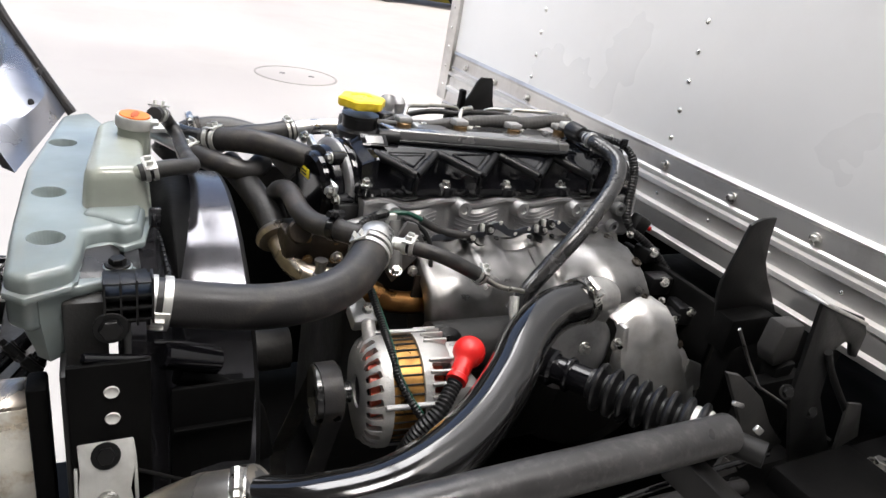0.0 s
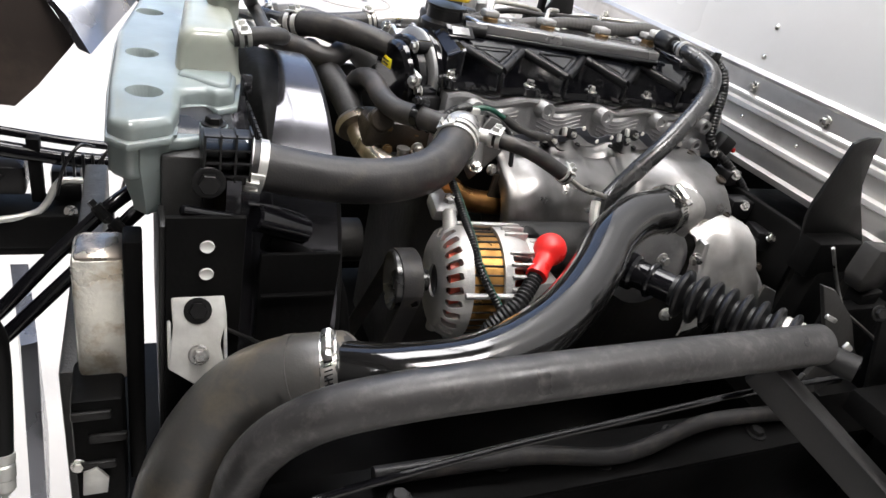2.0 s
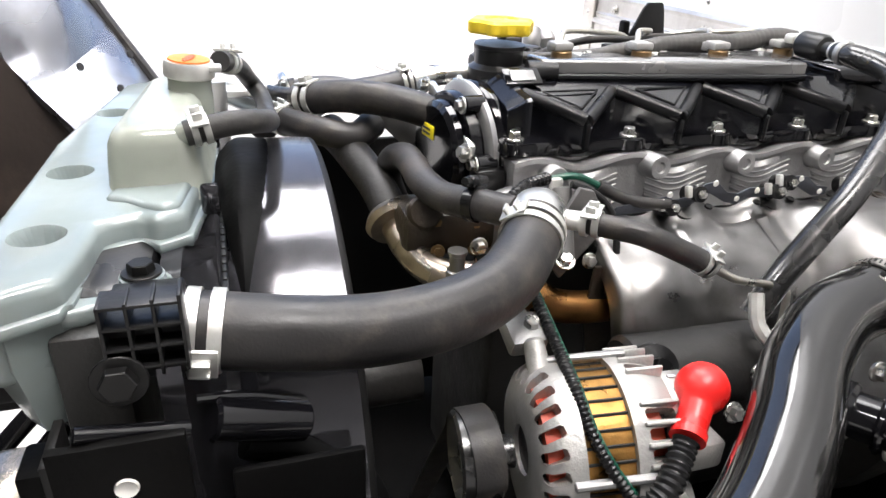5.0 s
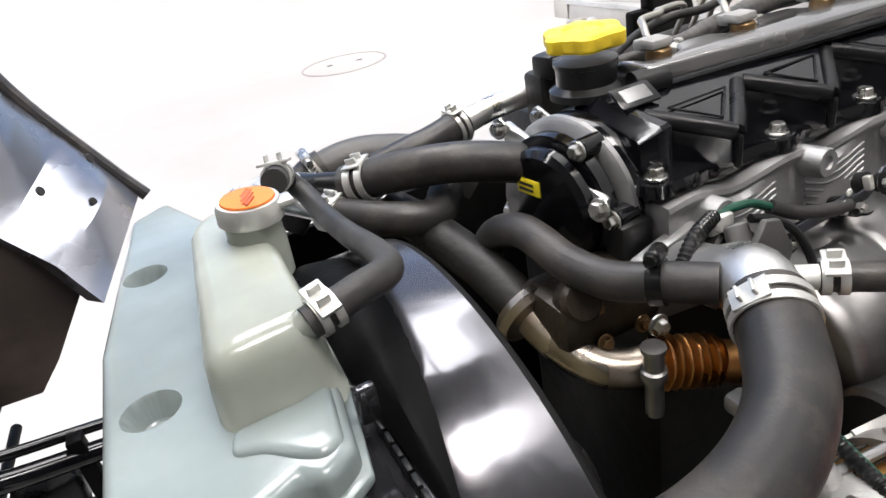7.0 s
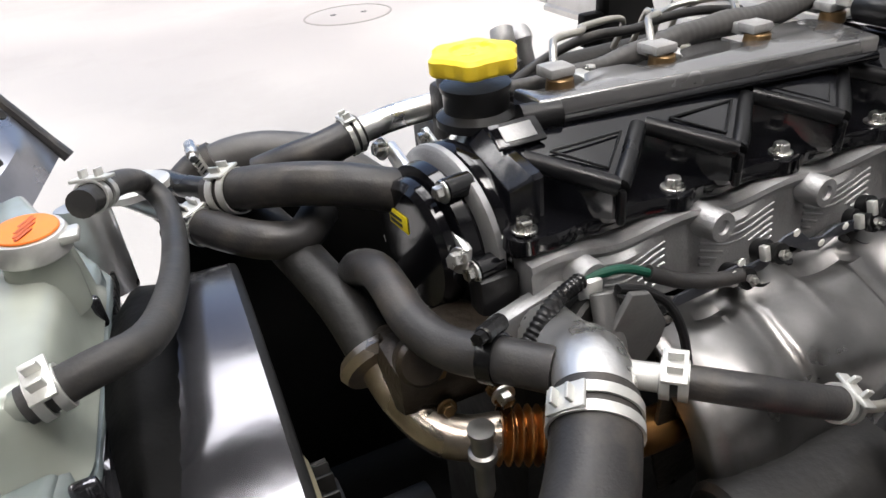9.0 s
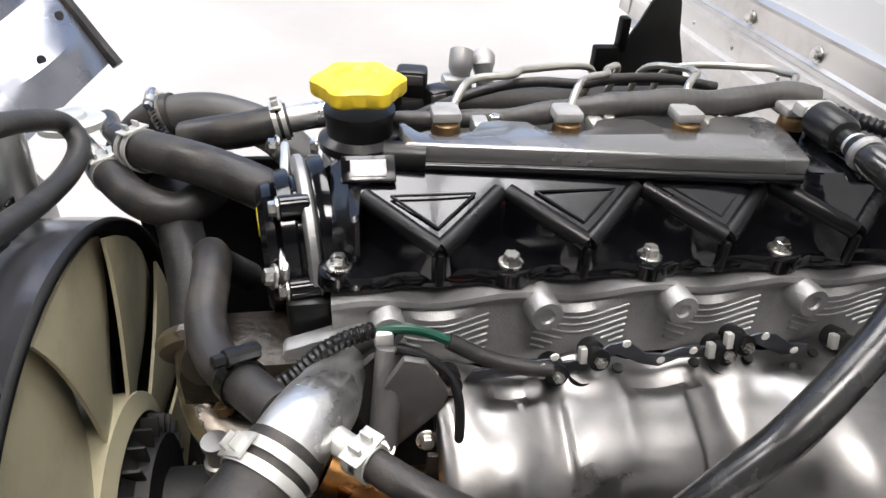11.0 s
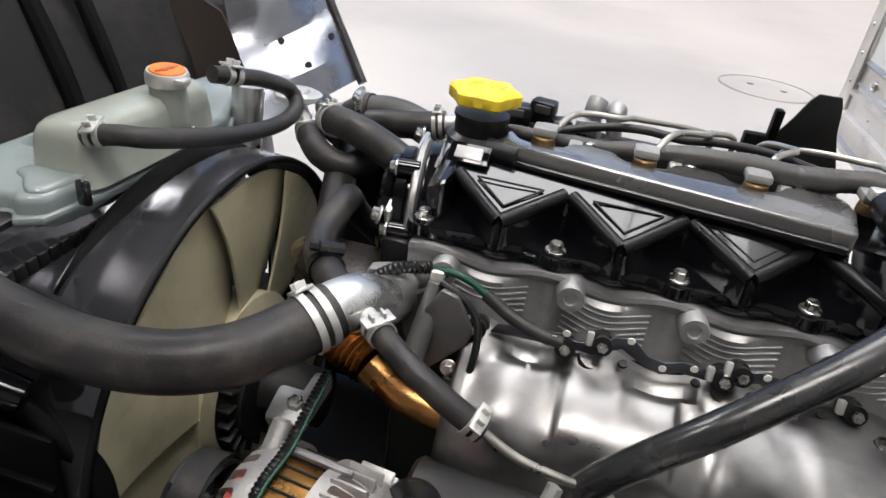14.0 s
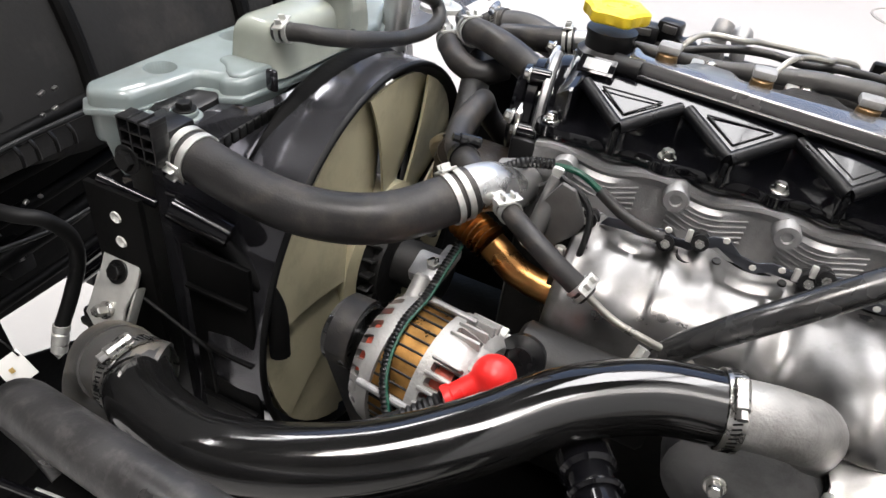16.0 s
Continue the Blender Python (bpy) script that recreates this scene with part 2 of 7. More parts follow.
WORN_STEEL = mat("worn_bare_steel", (0.62, 0.61, 0.59), 0.4, metal=0.9, vary=0.2, scale=60, bump=0.1, fine=400)
CAR_PAINT = mat("white_car_paint", (0.75, 0.75, 0.74), 0.25, vary=0.03, scale=2, bump=0.02, coat=0.5)
TYRE = mat("tyre_rubber", (0.03, 0.03, 0.03), 0.7, vary=0.2, scale=10, bump=0.3)
GLASS_DARK = mat("dark_window_glass", (0.02, 0.025, 0.03), 0.06, vary=0.1, scale=3, bump=0.0, rough_vary=0.02)
YELLOW_PAINT = mat("yellow_kerb_paint", (0.7, 0.55, 0.08), 0.6, vary=0.15, scale=4, bump=0.2, fine=40, dirt=(0.4, 0.36, 0.25), dirt_amount=0.4, dirt_scale=2)


# ---------------------------------------------------------------- builders
def finish(bm, sharp=0.6):
    bm.normal_update()
    for f in bm.faces:
        f.smooth = True
    for e in bm.edges:
        if len(e.link_faces) == 2 and e.calc_face_angle(0) > sharp:
            e.smooth = False
    return bm


def part(name, bm, material, parent=None, label="", sharp=0.6):
    me = bpy.data.meshes.new(name)
    finish(bm, sharp)
    bm.to_mesh(me)
    bm.free()
    me.materials.append(material)
    ob = new(name, me)
    if parent:
        ob.parent = parent
        ob.matrix_parent_inverse = parent.matrix_world.inverted()
    return tagged(ob, label)


def thing(name, label, category, at=(0, 0, 0), group="", kind=""):
    ob = new(name)
    ob.matrix_world = Matrix.Translation(at)
    ob.empty_display_size = 0.05
    bpy.context.view_layer.update()
    return tagged(ob, label, category, group, kind)


def join(bm, piece):
    me = bpy.data.meshes.new("piece")
    piece.to_mesh(me)
    piece.free()
    bm.from_mesh(me)
    bpy.data.meshes.remove(me)
    return bm


def box(centre, size, bevel=0.002, rot=None, bm=None, seg=2):
    p = bmesh.new()
    bmesh.ops.create_cube(p, size=1)
    bmesh.ops.scale(p, vec=size, verts=p.verts)
    if bevel:
        bmesh.ops.bevel(p, geom=p.edges[:], offset=min(bevel, 0.45 * min(size)), segments=seg, profile=0.5, affect="EDGES")
    m = Matrix.Translation(centre) @ (rot or Matrix.Identity(4))
    bmesh.ops.transform(p, matrix=m, verts=p.verts)
    return join(bm, p) if bm else p


def basis(a, b):
    return Matrix.Translation(a) @ (Vector(b) - Vector(a)).to_track_quat("Z", "Y").to_matrix().to_4x4()


def rod(a, b, r, r2=None, seg=16, bevel=0.0, bm=None):
    """A cylinder or cone from a to b."""
    h = (Vector(b) - Vector(a)).length
    r2 = r if r2 is None else r2
    prof = [(0, 0), (r - bevel, 0)] + ([(r, bevel), (r2, h - bevel)] if bevel else [(r, 0), (r2, h)][1 if not bevel else 0:]) + [(r2 - bevel, h), (0, h)]
    if not bevel:
        prof = [(0, 0), (r, 0), (r2, h), (0, h)]
    return lathe(basis(a, b), prof, seg, bm)


def lathe(m, profile, seg=20, bm=None, closed=False):
    """Turns a profile of (radius, height) round the z axis of m."""
    p = bmesh.new()
    rings = []
    for r, h in profile:
        if r < 1e-6:
            rings.append([p.verts.new((0, 0, h))])
        else:
            rings.append([p.verts.new((r * math.cos(2 * math.pi * k / seg), r * math.sin(2 * math.pi * k / seg), h)) for k in range(seg)])
    pairs = list(zip(rings, rings[1:])) + ([(rings[-1], rings[0])] if closed else [])
    for a, b in pairs:
        for k in range(seg):
            k2 = (k + 1) % seg
            if len(a) == 1 and len(b) > 1:
                p.faces.new((a[0], b[k2], b[k]))
            elif len(b) == 1 and len(a) > 1:
                p.faces.new((a[k], a[k2], b[0]))
            elif len(a) > 1:
                p.faces.new((a[k], a[k2], b[k2], b[k]))
    bmesh.ops.recalc_face_normals(p, faces=p.faces)
    bmesh.ops.transform(p, matrix=m, verts=p.verts)
    return join(bm, p) if bm else p


def smooth_line(points, step=0.006):
    pts = [Vector(q) for q in points]
    ext = [2 * pts[0] - pts[1]] + pts + [2 * pts[-1] - pts[-2]]
    out = []
    for i in range(1, len(ext) - 2):
        a, b, c, d = ext[i - 1:i + 3]
        n = max(2, int((c - b).length / step))
        for k in range(n):
            t = k / n
            out.append(0.5 * (2 * b + (c - a) * t + (2 * a - 5 * b + 4 * c - d) * t * t + (3 * b - a - 3 * c + d) * t ** 3))
    out.append(pts[-1])
    return out


def tube(points, r, seg=16, step=0.006, bm=None, wall=0.0, ribs=None):
    """A round tube along a smooth line. r: a number, or a function of the part of the way. ribs: (pitch, depth)."""
    line = smooth_line(points, step)
    p = bmesh.new()
    tangent = (line[1] - line[0]).normalized()
    side = tangent.orthogonal().normalized()
    length, total = 0.0, sum((b - a).length for a, b in zip(line, line[1:]))
    rings = []
    for i, q in enumerate(line):
        t2 = (line[min(i + 1, len(line) - 1)] - line[max(i - 1, 0)]).normalized()
        side = (side - t2 * side.dot(t2)).normalized()
        up = t2.cross(side)
        if i:
            length += (q - line[i - 1]).length
        rad = r(length / total) if callable(r) else r
        if ribs:
            rad += ribs[1] * (0.5 + 0.5 * math.cos(2 * math.pi * length / ribs[0]))
        rings.append([p.verts.new(q + rad * (math.cos(2 * math.pi * k / seg) * side + math.sin(2 * math.pi * k / seg) * up)) for k in range(seg)])
    for a, b in zip(rings, rings[1:]):
        for k in range(seg):
            p.faces.new((a[k], a[(k + 1) % seg], b[(k + 1) % seg], b[k]))
    p.faces.new(rings[0][::-1])
    p.faces.new(rings[-1])
    bmesh.ops.recalc_face_normals(p, faces=p.faces)
    return join(bm, p) if bm else p


def slab(outline, z0, z1, bevel=0.003, m=None, bm=None, seg=2):
    """A prism over an outline of (x, y), from z0 to z1, with rounded edges."""
    p = bmesh.new()
    f = p.faces.new([p.verts.new((x, y, z0)) for x, y in outline])
    up = bmesh.ops.extrude_face_region(p, geom=[f])
    bmesh.ops.translate(p, vec=(0, 0, z1 - z0), verts=[v for v in up["geom"] if isinstance(v, bmesh.types.BMVert)])
    bmesh.ops.recalc_face_normals(p, faces=p.faces)
    if bevel:
        bmesh.ops.bevel(p, geom=p.edges[:], offset=bevel, segments=seg, profile=0.5, affect="EDGES", clamp_overlap=True)
    if m:
        bmesh.ops.transform(p, matrix=m, verts=p.verts)
    return join(bm, p) if bm else p


def loft(sections, bm=None, cap=True):
    """Skin over rings of points, all of the same count."""
    p = bmesh.new()
    rings = [[p.verts.new(q) for q in s] for s in sections]
    n = len(rings[0])
    for a, b in zip(rings, rings[1:]):
        for k in range(n):
            p.faces.new((a[k], a[(k + 1) % n], b[(k + 1) % n], b[k]))
    if cap:
        p.faces.new(rings[0][::-1])
        p.faces.new(rings[-1])
    bmesh.ops.recalc_face_normals(p, faces=p.faces)
    return join(bm, p) if bm else p


XZ = Matrix(((1, 0, 0, 0), (0, 0, -1, 0), (0, 1, 0, 0), (0, 0, 0, 1)))   # outline x, z ; depth towards -y
YZ = Matrix(((0, 0, 1, 0), (1, 0, 0, 0), (0, 1, 0, 0), (0, 0, 0, 1)))    # outline y, z ; depth towards +x


def hex_bolt(at, way, r, h, parent, material=None, washer=True):
    a, w = Vector(at), Vector(way).normalized()
    bm = bmesh.new()
    if washer:
        rod(a, a + w * h * 0.3, r * 1.45, seg=18, bevel=h * 0.06, bm=bm)
    rod(a + w * h * 0.25, a + w * h, r, r * 0.94, seg=6, bevel=h * 0.08, bm=bm)
    return part("bolt", bm, material or BOLT, parent, sharp=0.4)


def worm_clamp(a, b, r, parent, screw=(0, 0, 1), material=None):
    """A band clamp round the tube from a to b, with its screw housing towards screw."""
    m = basis(a, b)
    h = (Vector(b) - Vector(a)).length
    bm = lathe(m, [(r, 0), (r + 0.0015, 0), (r + 0.0015, h), (r, h)], 32, closed=True)
    w = (Vector(b) - Vector(a)).normalized()
    s = Vector(screw)
    s = (s - w * s.dot(w)).normalized()
    c = (Vector(a) + Vector(b)) / 2 + s * (r + 0.004)
    t = w.cross(s)
    rod(c - t * 0.011, c + t * 0.011, 0.0055, seg=10, bevel=0.001, bm=bm)
    rod(c + t * 0.011, c + t * 0.017, 0.004, seg=6, bm=bm)
    band = part("hose_clamp", bm, material or BOLT, parent, "steel worm-drive hose clamp")
    if material is None and h > 0.008:
        slots = bmesh.new()
        n = int(2 * math.pi * r / 0.0035)
        for k in range(n):
            a2 = 2 * math.pi * k / n
            box((0, 0, 0), (0.0008, 0.0013, h * 0.5), 0, m @ Matrix.Rotation(a2, 4, "Z") @ Matrix.Translation((r + 0.0014, 0, h / 2)) @ Matrix.Rotation(0.25, 4, "X"), bm=slots)
        part("band_slot", slots, SATIN_BLACK, band, "punched dark thread slots")
    return band


def spring_clamp(a, b, r, parent, ear=(0, 0, 1), material=None):
    """A sprung wire-band clamp with two ears."""
    w = (Vector(b) - Vector(a)).normalized()
    h = (Vector(b) - Vector(a)).length
    m = basis(a, b)
    bm = lathe(m, [(r, 0), (r + 0.0014, 0), (r + 0.0014, h * 0.36), (r, h * 0.36)], 28, closed=True)
    lathe(m, [(r, h * 0.64), (r + 0.0014, h * 0.64), (r + 0.0014, h), (r, h)], 28, bm, closed=True)
    s = Vector(ear)
    s = (s - w * s.dot(w)).normalized()
    t = w.cross(s)
    c = (Vector(a) + Vector(b)) / 2 + s * r
    rot = Matrix((t, w, s)).transposed().to_4x4()
    for k in (-1, 1):
        box(c + t * 0.0045 * k + s * 0.003, (0.0022, h * 0.55, 0.008), 0.0006, rot, bm)
    box(c + s * 0.001, (0.022, h * 0.9, 0.0022), 0.0006, rot, bm)
    return part("hose_clamp", bm, material or ZINC, parent, "silver spring hose clamp")


def carve(ob, cutters):
    """Cuts the closed meshes out of the object for good."""
    tool = bpy.data.objects.new("tool", bpy.data.meshes.new("tool"))
    bm = bmesh.new()
    for c in cutters:
        join(bm, c)
    bm.to_mesh(tool.data)
    bm.free()
    scene.collection.objects.link(tool)
    mod = ob.modifiers.new("cut", "BOOLEAN")
    mod.object, mod.operation, mod.solver = tool, "DIFFERENCE", "EXACT"
    bpy.context.view_layer.update()
    me = bpy.data.meshes.new_from_object(ob.evaluated_get(bpy.context.evaluated_depsgraph_get()))
    ob.modifiers.remove(mod)
    ob.data = me
    bpy.data.objects.remove(tool)
    return ob


# ---------------------------------------------------------------- setting: yard
def build_ground():
    bm = bmesh.new()
    bmesh.ops.create_grid(bm, x_segments=24, y_segments=24, size=60)
    ob = part("ground", bm, CONCRETE)
    tagged(ob, "pale worn concrete yard floor", "ground", kind="structure")
    lid = thing("manhole_cover", "round pale manhole cover set in the concrete floor", "manhole cover", (1.33, 5.60, 0))
    at = Matrix.Translation((1.33, 5.60, 0))
    part("frame", lathe(at, [(0.375, 0), (0.392, 0), (0.392, 0.004), (0.375, 0.005)], 56, closed=True), JOINT, lid)
    part("lid", lathe(at, [(0, 0.005), (0.352, 0.005), (0.360, 0.003), (0.360, 0), (0, 0)], 56), CONCRETE, lid)
    for dx, dy in ((-0.12, 0.05), (0.14, -0.03)):
        part("lifting_eye", lathe(Matrix.Translation((1.33 + dx, 5.60 + dy, 0.003)), [(0.03, 0), (0.028, 0.004), (0, 0.004)], 16), IRON, lid)
    kerb = part("kerb", box((9.0, 16.5, 0.08), (14, 0.35, 0.16), 0.02), YELLOW_PAINT)
    tagged(kerb, "yellow painted concrete kerb far across the yard", "kerb", kind="structure")


def build_canopy():
    # roof out of view, added to darken reflections and carry the lamps
    c = thing("unseen_canopy_roof", "unseen dark canopy roof with strip skylights, added to shape the light", "roof", (0, 0, 5.6), kind="structure")
    x0, x1, y0, y1, z = -9.0, 10.0, -5.4, 3.9, 5.6
    slots = {-1.5: 0.6, 2.1: 1.30}
    edges = [y0] + [v for s, w in slots.items() for v in (s - w, s + w)] + [y1]
    for a, b in zip(edges[::2], edges[1::2]):
        part("roof_sheet", box(((x0 + x1) / 2, (a + b) / 2, z), (x1 - x0, b - a, 0.08), 0.01), LINER, c)
    for s, w in slots.items():
        for a, b in ((x0, -8.35), (-3.65, -1.25), (5.05, x1)):
            part("roof_sheet", box(((a + b) / 2, s, z), (b - a, 2 * w, 0.08), 0.01), LINER, c)
    for k in range(7):
        part("purlin", box((x0 + 0.4 + 3.0 * k, (y0 + y1) / 2, z - 0.16), (0.1, y1 - y0, 0.2), 0.01), SATIN_BLACK, c)
    for x in (x0 + 0.4, x1 - 0.6):
        part("post", box((x, y1 - 0.3, z / 2), (0.2, 0.2, z), 0.01), SATIN_BLACK, c)
    for s, w in slots.items():
        # lamps added in the roof slots; the pair at x -6 brightens the box front
        for x, long, power in ((1.9, 6.2, 130 + 55 * w), (-6.0, 4.6, 250)):
            l = new("added_skylight", bpy.data.lights.new("added_skylight", "AREA"))
            l.data.shape, l.data.size, l.data.size_y = "RECTANGLE", long, 2 * w - 0.05
            l.data.energy, l.data.color = power, (1.0, 0.975, 0.965)
            l.matrix_world = Matrix.Translation((x, s, z - 0.045))
    # wall out of view, added to cut the light from -y
    wall = part("shade_wall_south", box((0.5, -5.5, 2.8), (19, 0.2, 5.6), 0.01), WALL)
    tagged(wall, "unseen plain grey wall added to darken light from the south", "wall", kind="structure")


def build_car():
    c = Vector((7.0, 14.3, 0))
    car = thing("parked_car", "white car parked far across the yard", "car", c)
    prof = [(-2.1, 0.28), (-2.15, 0.7), (-2.0, 0.92), (-1.1, 1.0), (-0.5, 1.42), (0.9, 1.45), (1.6, 1.02), (2.05, 0.95), (2.15, 0.6), (2.1, 0.28)]
    part("body", slab([(x + c.x, z) for x, z in prof], 0, 1.7, 0.08, Matrix.Translation((0, c.y + 1.7, 0)) @ XZ), CAR_PAINT, car)
    glass = [(-0.95, 1.02), (-0.45, 1.36), (0.85, 1.38), (1.35, 1.05)]
    part("side_window", slab([(x + c.x, z) for x, z in glass], 0, 0.012, 0.003, Matrix.Translation((0, c.y + 0.004, 0)) @ XZ), GLASS_DARK, car)
    for dx in (-1.3, 1.32):
        for dy in (0.09, 1.6):
            p = Vector((c.x + dx, c.y + dy, 0.3))
            w = part("wheel", rod(p + Vector((0, 0.1, 0)), p - Vector((0, 0.1, 0)), 0.3, seg=28, bevel=0.03), TYRE, car)
            part("rim", lathe(basis(p - Vector((0, 0.08, 0)), p - Vector((0, 0.2, 0))), [(0, 0.01), (0.12, 0.0), (0.19, 0.028), (0.2, 0.0), (0, -0.02)], 24), BRIGHT_ALU, w)


# ---------------------------------------------------------------- cargo box
BX = 0.450


def build_cargo_box():
    b = thing("cargo_box", "white riveted cargo box with bare aluminium bottom rails", "truck box", (BX, 0, 0.955))
    y0, y1, top = -1.10, 0.915, 3.0
    part("front_panel", box((BX + 0.02, (y0 + y1) / 2, (1.09 + top) / 2), (0.04, y1 - y0, top - 1.09), 0.002), WHITE_PANEL, b)
    part("side_panel", box((BX + 2.0, y1 - 0.02, (0.96 + top) / 2), (3.95, 0.036, top - 0.96), 0.002), WHITE_PANEL, b)
    part("side_panel", box((BX + 2.0, y0 + 0.02, (0.96 + top) / 2), (3.95, 0.036, top - 0.96), 0.002), WHITE_PANEL, b)
    part("roof", box((BX + 2.0, (y0 + y1) / 2, top + 0.02), (4.0, y1 - y0, 0.04), 0.004), WHITE_PANEL, b)
    part("floor", box((BX + 2.0, (y0 + y1) / 2, 0.945), (3.9, y1 - y0 - 0.08, 0.03), 0.003), SATIN_BLACK, b)
    # corner post of folded aluminium
    part("corner_post", box((BX - 0.004, y1 - 0.018, (0.96 + top) / 2), (0.012, 0.05, top - 0.96), 0.003), RAIL_ALU, b)
    # the bottom rail: an extrusion with lips and ridges
    outline = [(0.03, 1.096), (-0.002, 1.094), (-0.006, 1.088), (-0.002, 1.082), (-0.003, 1.055), (-0.0065, 1.0515), (-0.003, 1.048),
               (-0.003, 1.042), (-0.011, 1.039), (-0.012, 1.032), (-0.004, 1.028), (-0.004, 1.003), (-0.013, 1.000), (-0.014, 0.993),
               (-0.006, 0.989), (-0.008, 0.962), (-0.016, 0.958), (-0.016, 0.949), (0.03, 0.947)]
    r = bmesh.new()
    a = [r.verts.new((BX + x, y0, z)) for x, z in outline]
    c = [r.verts.new((BX + x, y1 - 0.045, z)) for x, z in outline]
    for i in range(len(outline)):
        j = (i + 1) % len(outline)
        r.faces.new((a[i], c[i], c[j], a[j]))
    r.faces.new(a[::-1])
    r.faces.new(c)
    bmesh.ops.recalc_face_normals(r, faces=r.faces)
    rail = part("bottom_rail", r, RAIL_ALU, b, "ridged bare aluminium bottom rail", 0.5)

    def dome(y, z, rad, x, owner):
        m = basis((x, y, z), (x - 1, y, z))
        return part("rivet", lathe(m, [(rad * 1.05, 0), (rad, rad * 0.35), (rad * 0.6, rad * 0.75), (0, rad * 0.9)], 14), BOLT, owner)
    for k in range(-5, 7):
        y = 0.050 + 0.148 * k
        if y < y1 - 0.06:
            hex_bolt((BX - 0.003, y, 1.065), (-1, 0, 0), 0.0065, 0.008, rail)
    for k in range(-7, 8):
        y = 0.046 + 0.118 * k
        if y < y1 - 0.07 and y > -0.75:
            dome(y, 1.016, 0.0032, BX - 0.004, rail)
    for col in (0.058, 0.500, -0.390):
        for k in range(14):
            dome(col, 1.112 + 0.0475 * k, 0.0045, BX, b)
    for k in range(16):
        dome(y1 - 0.02, 1.0 + 0.05 * k, 0.004, BX - 0.01, b)


# ---------------------------------------------------------------- engine
def build_engine():
    e = thing("engine", "four-cylinder diesel engine with gloss black valve cover and aluminium head", "engine", (0.1, 0.08, 0.6))
    # block and head
    part("block", box((0.095, 0.09, 0.76), (0.44, 0.2, 0.40), 0.015), IRON, e)
    head = bmesh.new()
    box((0.105, 0.1, 0.985), (0.43, 0.188, 0.088), 0.006, bm=head)
    ho = part("cylinder_head", head, CAST_ALU, e, "cast aluminium cylinder head")
    # wavy flange along the top of the head
    rings = []
    n = 80
    for i in range(n + 1):
        x = -0.118 + 0.455 * i / n
        u = math.cos(2 * math.pi * x / 0.097)
        zt = 1.029 + 0.006 * u
        y = -0.018 + 0.004 * (1 - u)
        rings.append([(x, 0.02, zt), (x, y, zt), (x, y - 0.001, zt - 0.004), (x, y + 0.001, zt - 0.008), (x, -0.0145, zt - 0.012), (x, -0.018, 0.985), (x, -0.020, 0.975), (x, 0.02, 0.975)])
    part("head_flange", loft(rings), CAST_ALU, ho)
    # bosses between the bolts, and the columns under them
    for x, z in ((-0.085, 1.016), (0.018, 1.0205), (0.113, 1.0185), (0.210, 1.0175)):
        bm = lathe(basis((x, 0.0, z), (x + 0.002, -0.030, z + 0.003)), [(0, 0.030), (0.0045, 0.030), (0.0055, 0.032), (0.0105, 0.032), (0.0115, 0.030), (0.012, 0)], 22)
        rod((x, 0.002, z - 0.004), (x, 0.004, z - 0.045), 0.012, 0.007, seg=14, bm=bm)
        part("boss", bm, CAST_ALU, ho, "machined threaded boss")
    for k in range(-1, 3):
        x = 0.05 + 0.0985 * k
        # shallow cast ribs that follow the wavy flange, broken by the port dome
        for r in range(6):
            spans = ((-0.034, 0.034),) if r < 3 else ((-0.034, -0.006 * (r - 1)), (0.006 * (r - 1), 0.034))
            for a, b in spans:
                line = []
                for c in range(9):
                    gx = x + a + (b - a) * c / 8
                    line.append((gx, -0.0146 - 0.0035 * r / 5, 1.012 + 0.006 * math.cos(2 * math.pi * gx / 0.097) - 0.0055 * r + 0.0003 * math.sin(40 * gx + r)))
                part("cast_rib", tube(line, 0.0013, 8), CAST_ALU, ho)
        lump = lathe(basis((x + 0.002, 0.012, 0.968), (x + 0.002, -0.026, 0.978)), [(0.03, 0), (0.026, 0.012), (0.014, 0.022), (0, 0.025)], 20)
        part("port_bulge", lump, CAST_ALU, ho)
    # rear end of the head
    part("rear_housing", box((0.318, 0.03, 1.0), (0.05, 0.09, 0.07), 0.008), CAST_ALU, e)
    for p in ((0.3, -0.028, 1.018), (0.297, -0.028, 0.988)):
        part("boss", lathe(basis((p[0], 0.0, p[2]), p), [(0, 0.02), (0.004, 0.02), (0.005, 0.028), (0.01, 0.028), (0.011, 0.0)], 18), CAST_ALU, e)
    build_valve_cover(e)


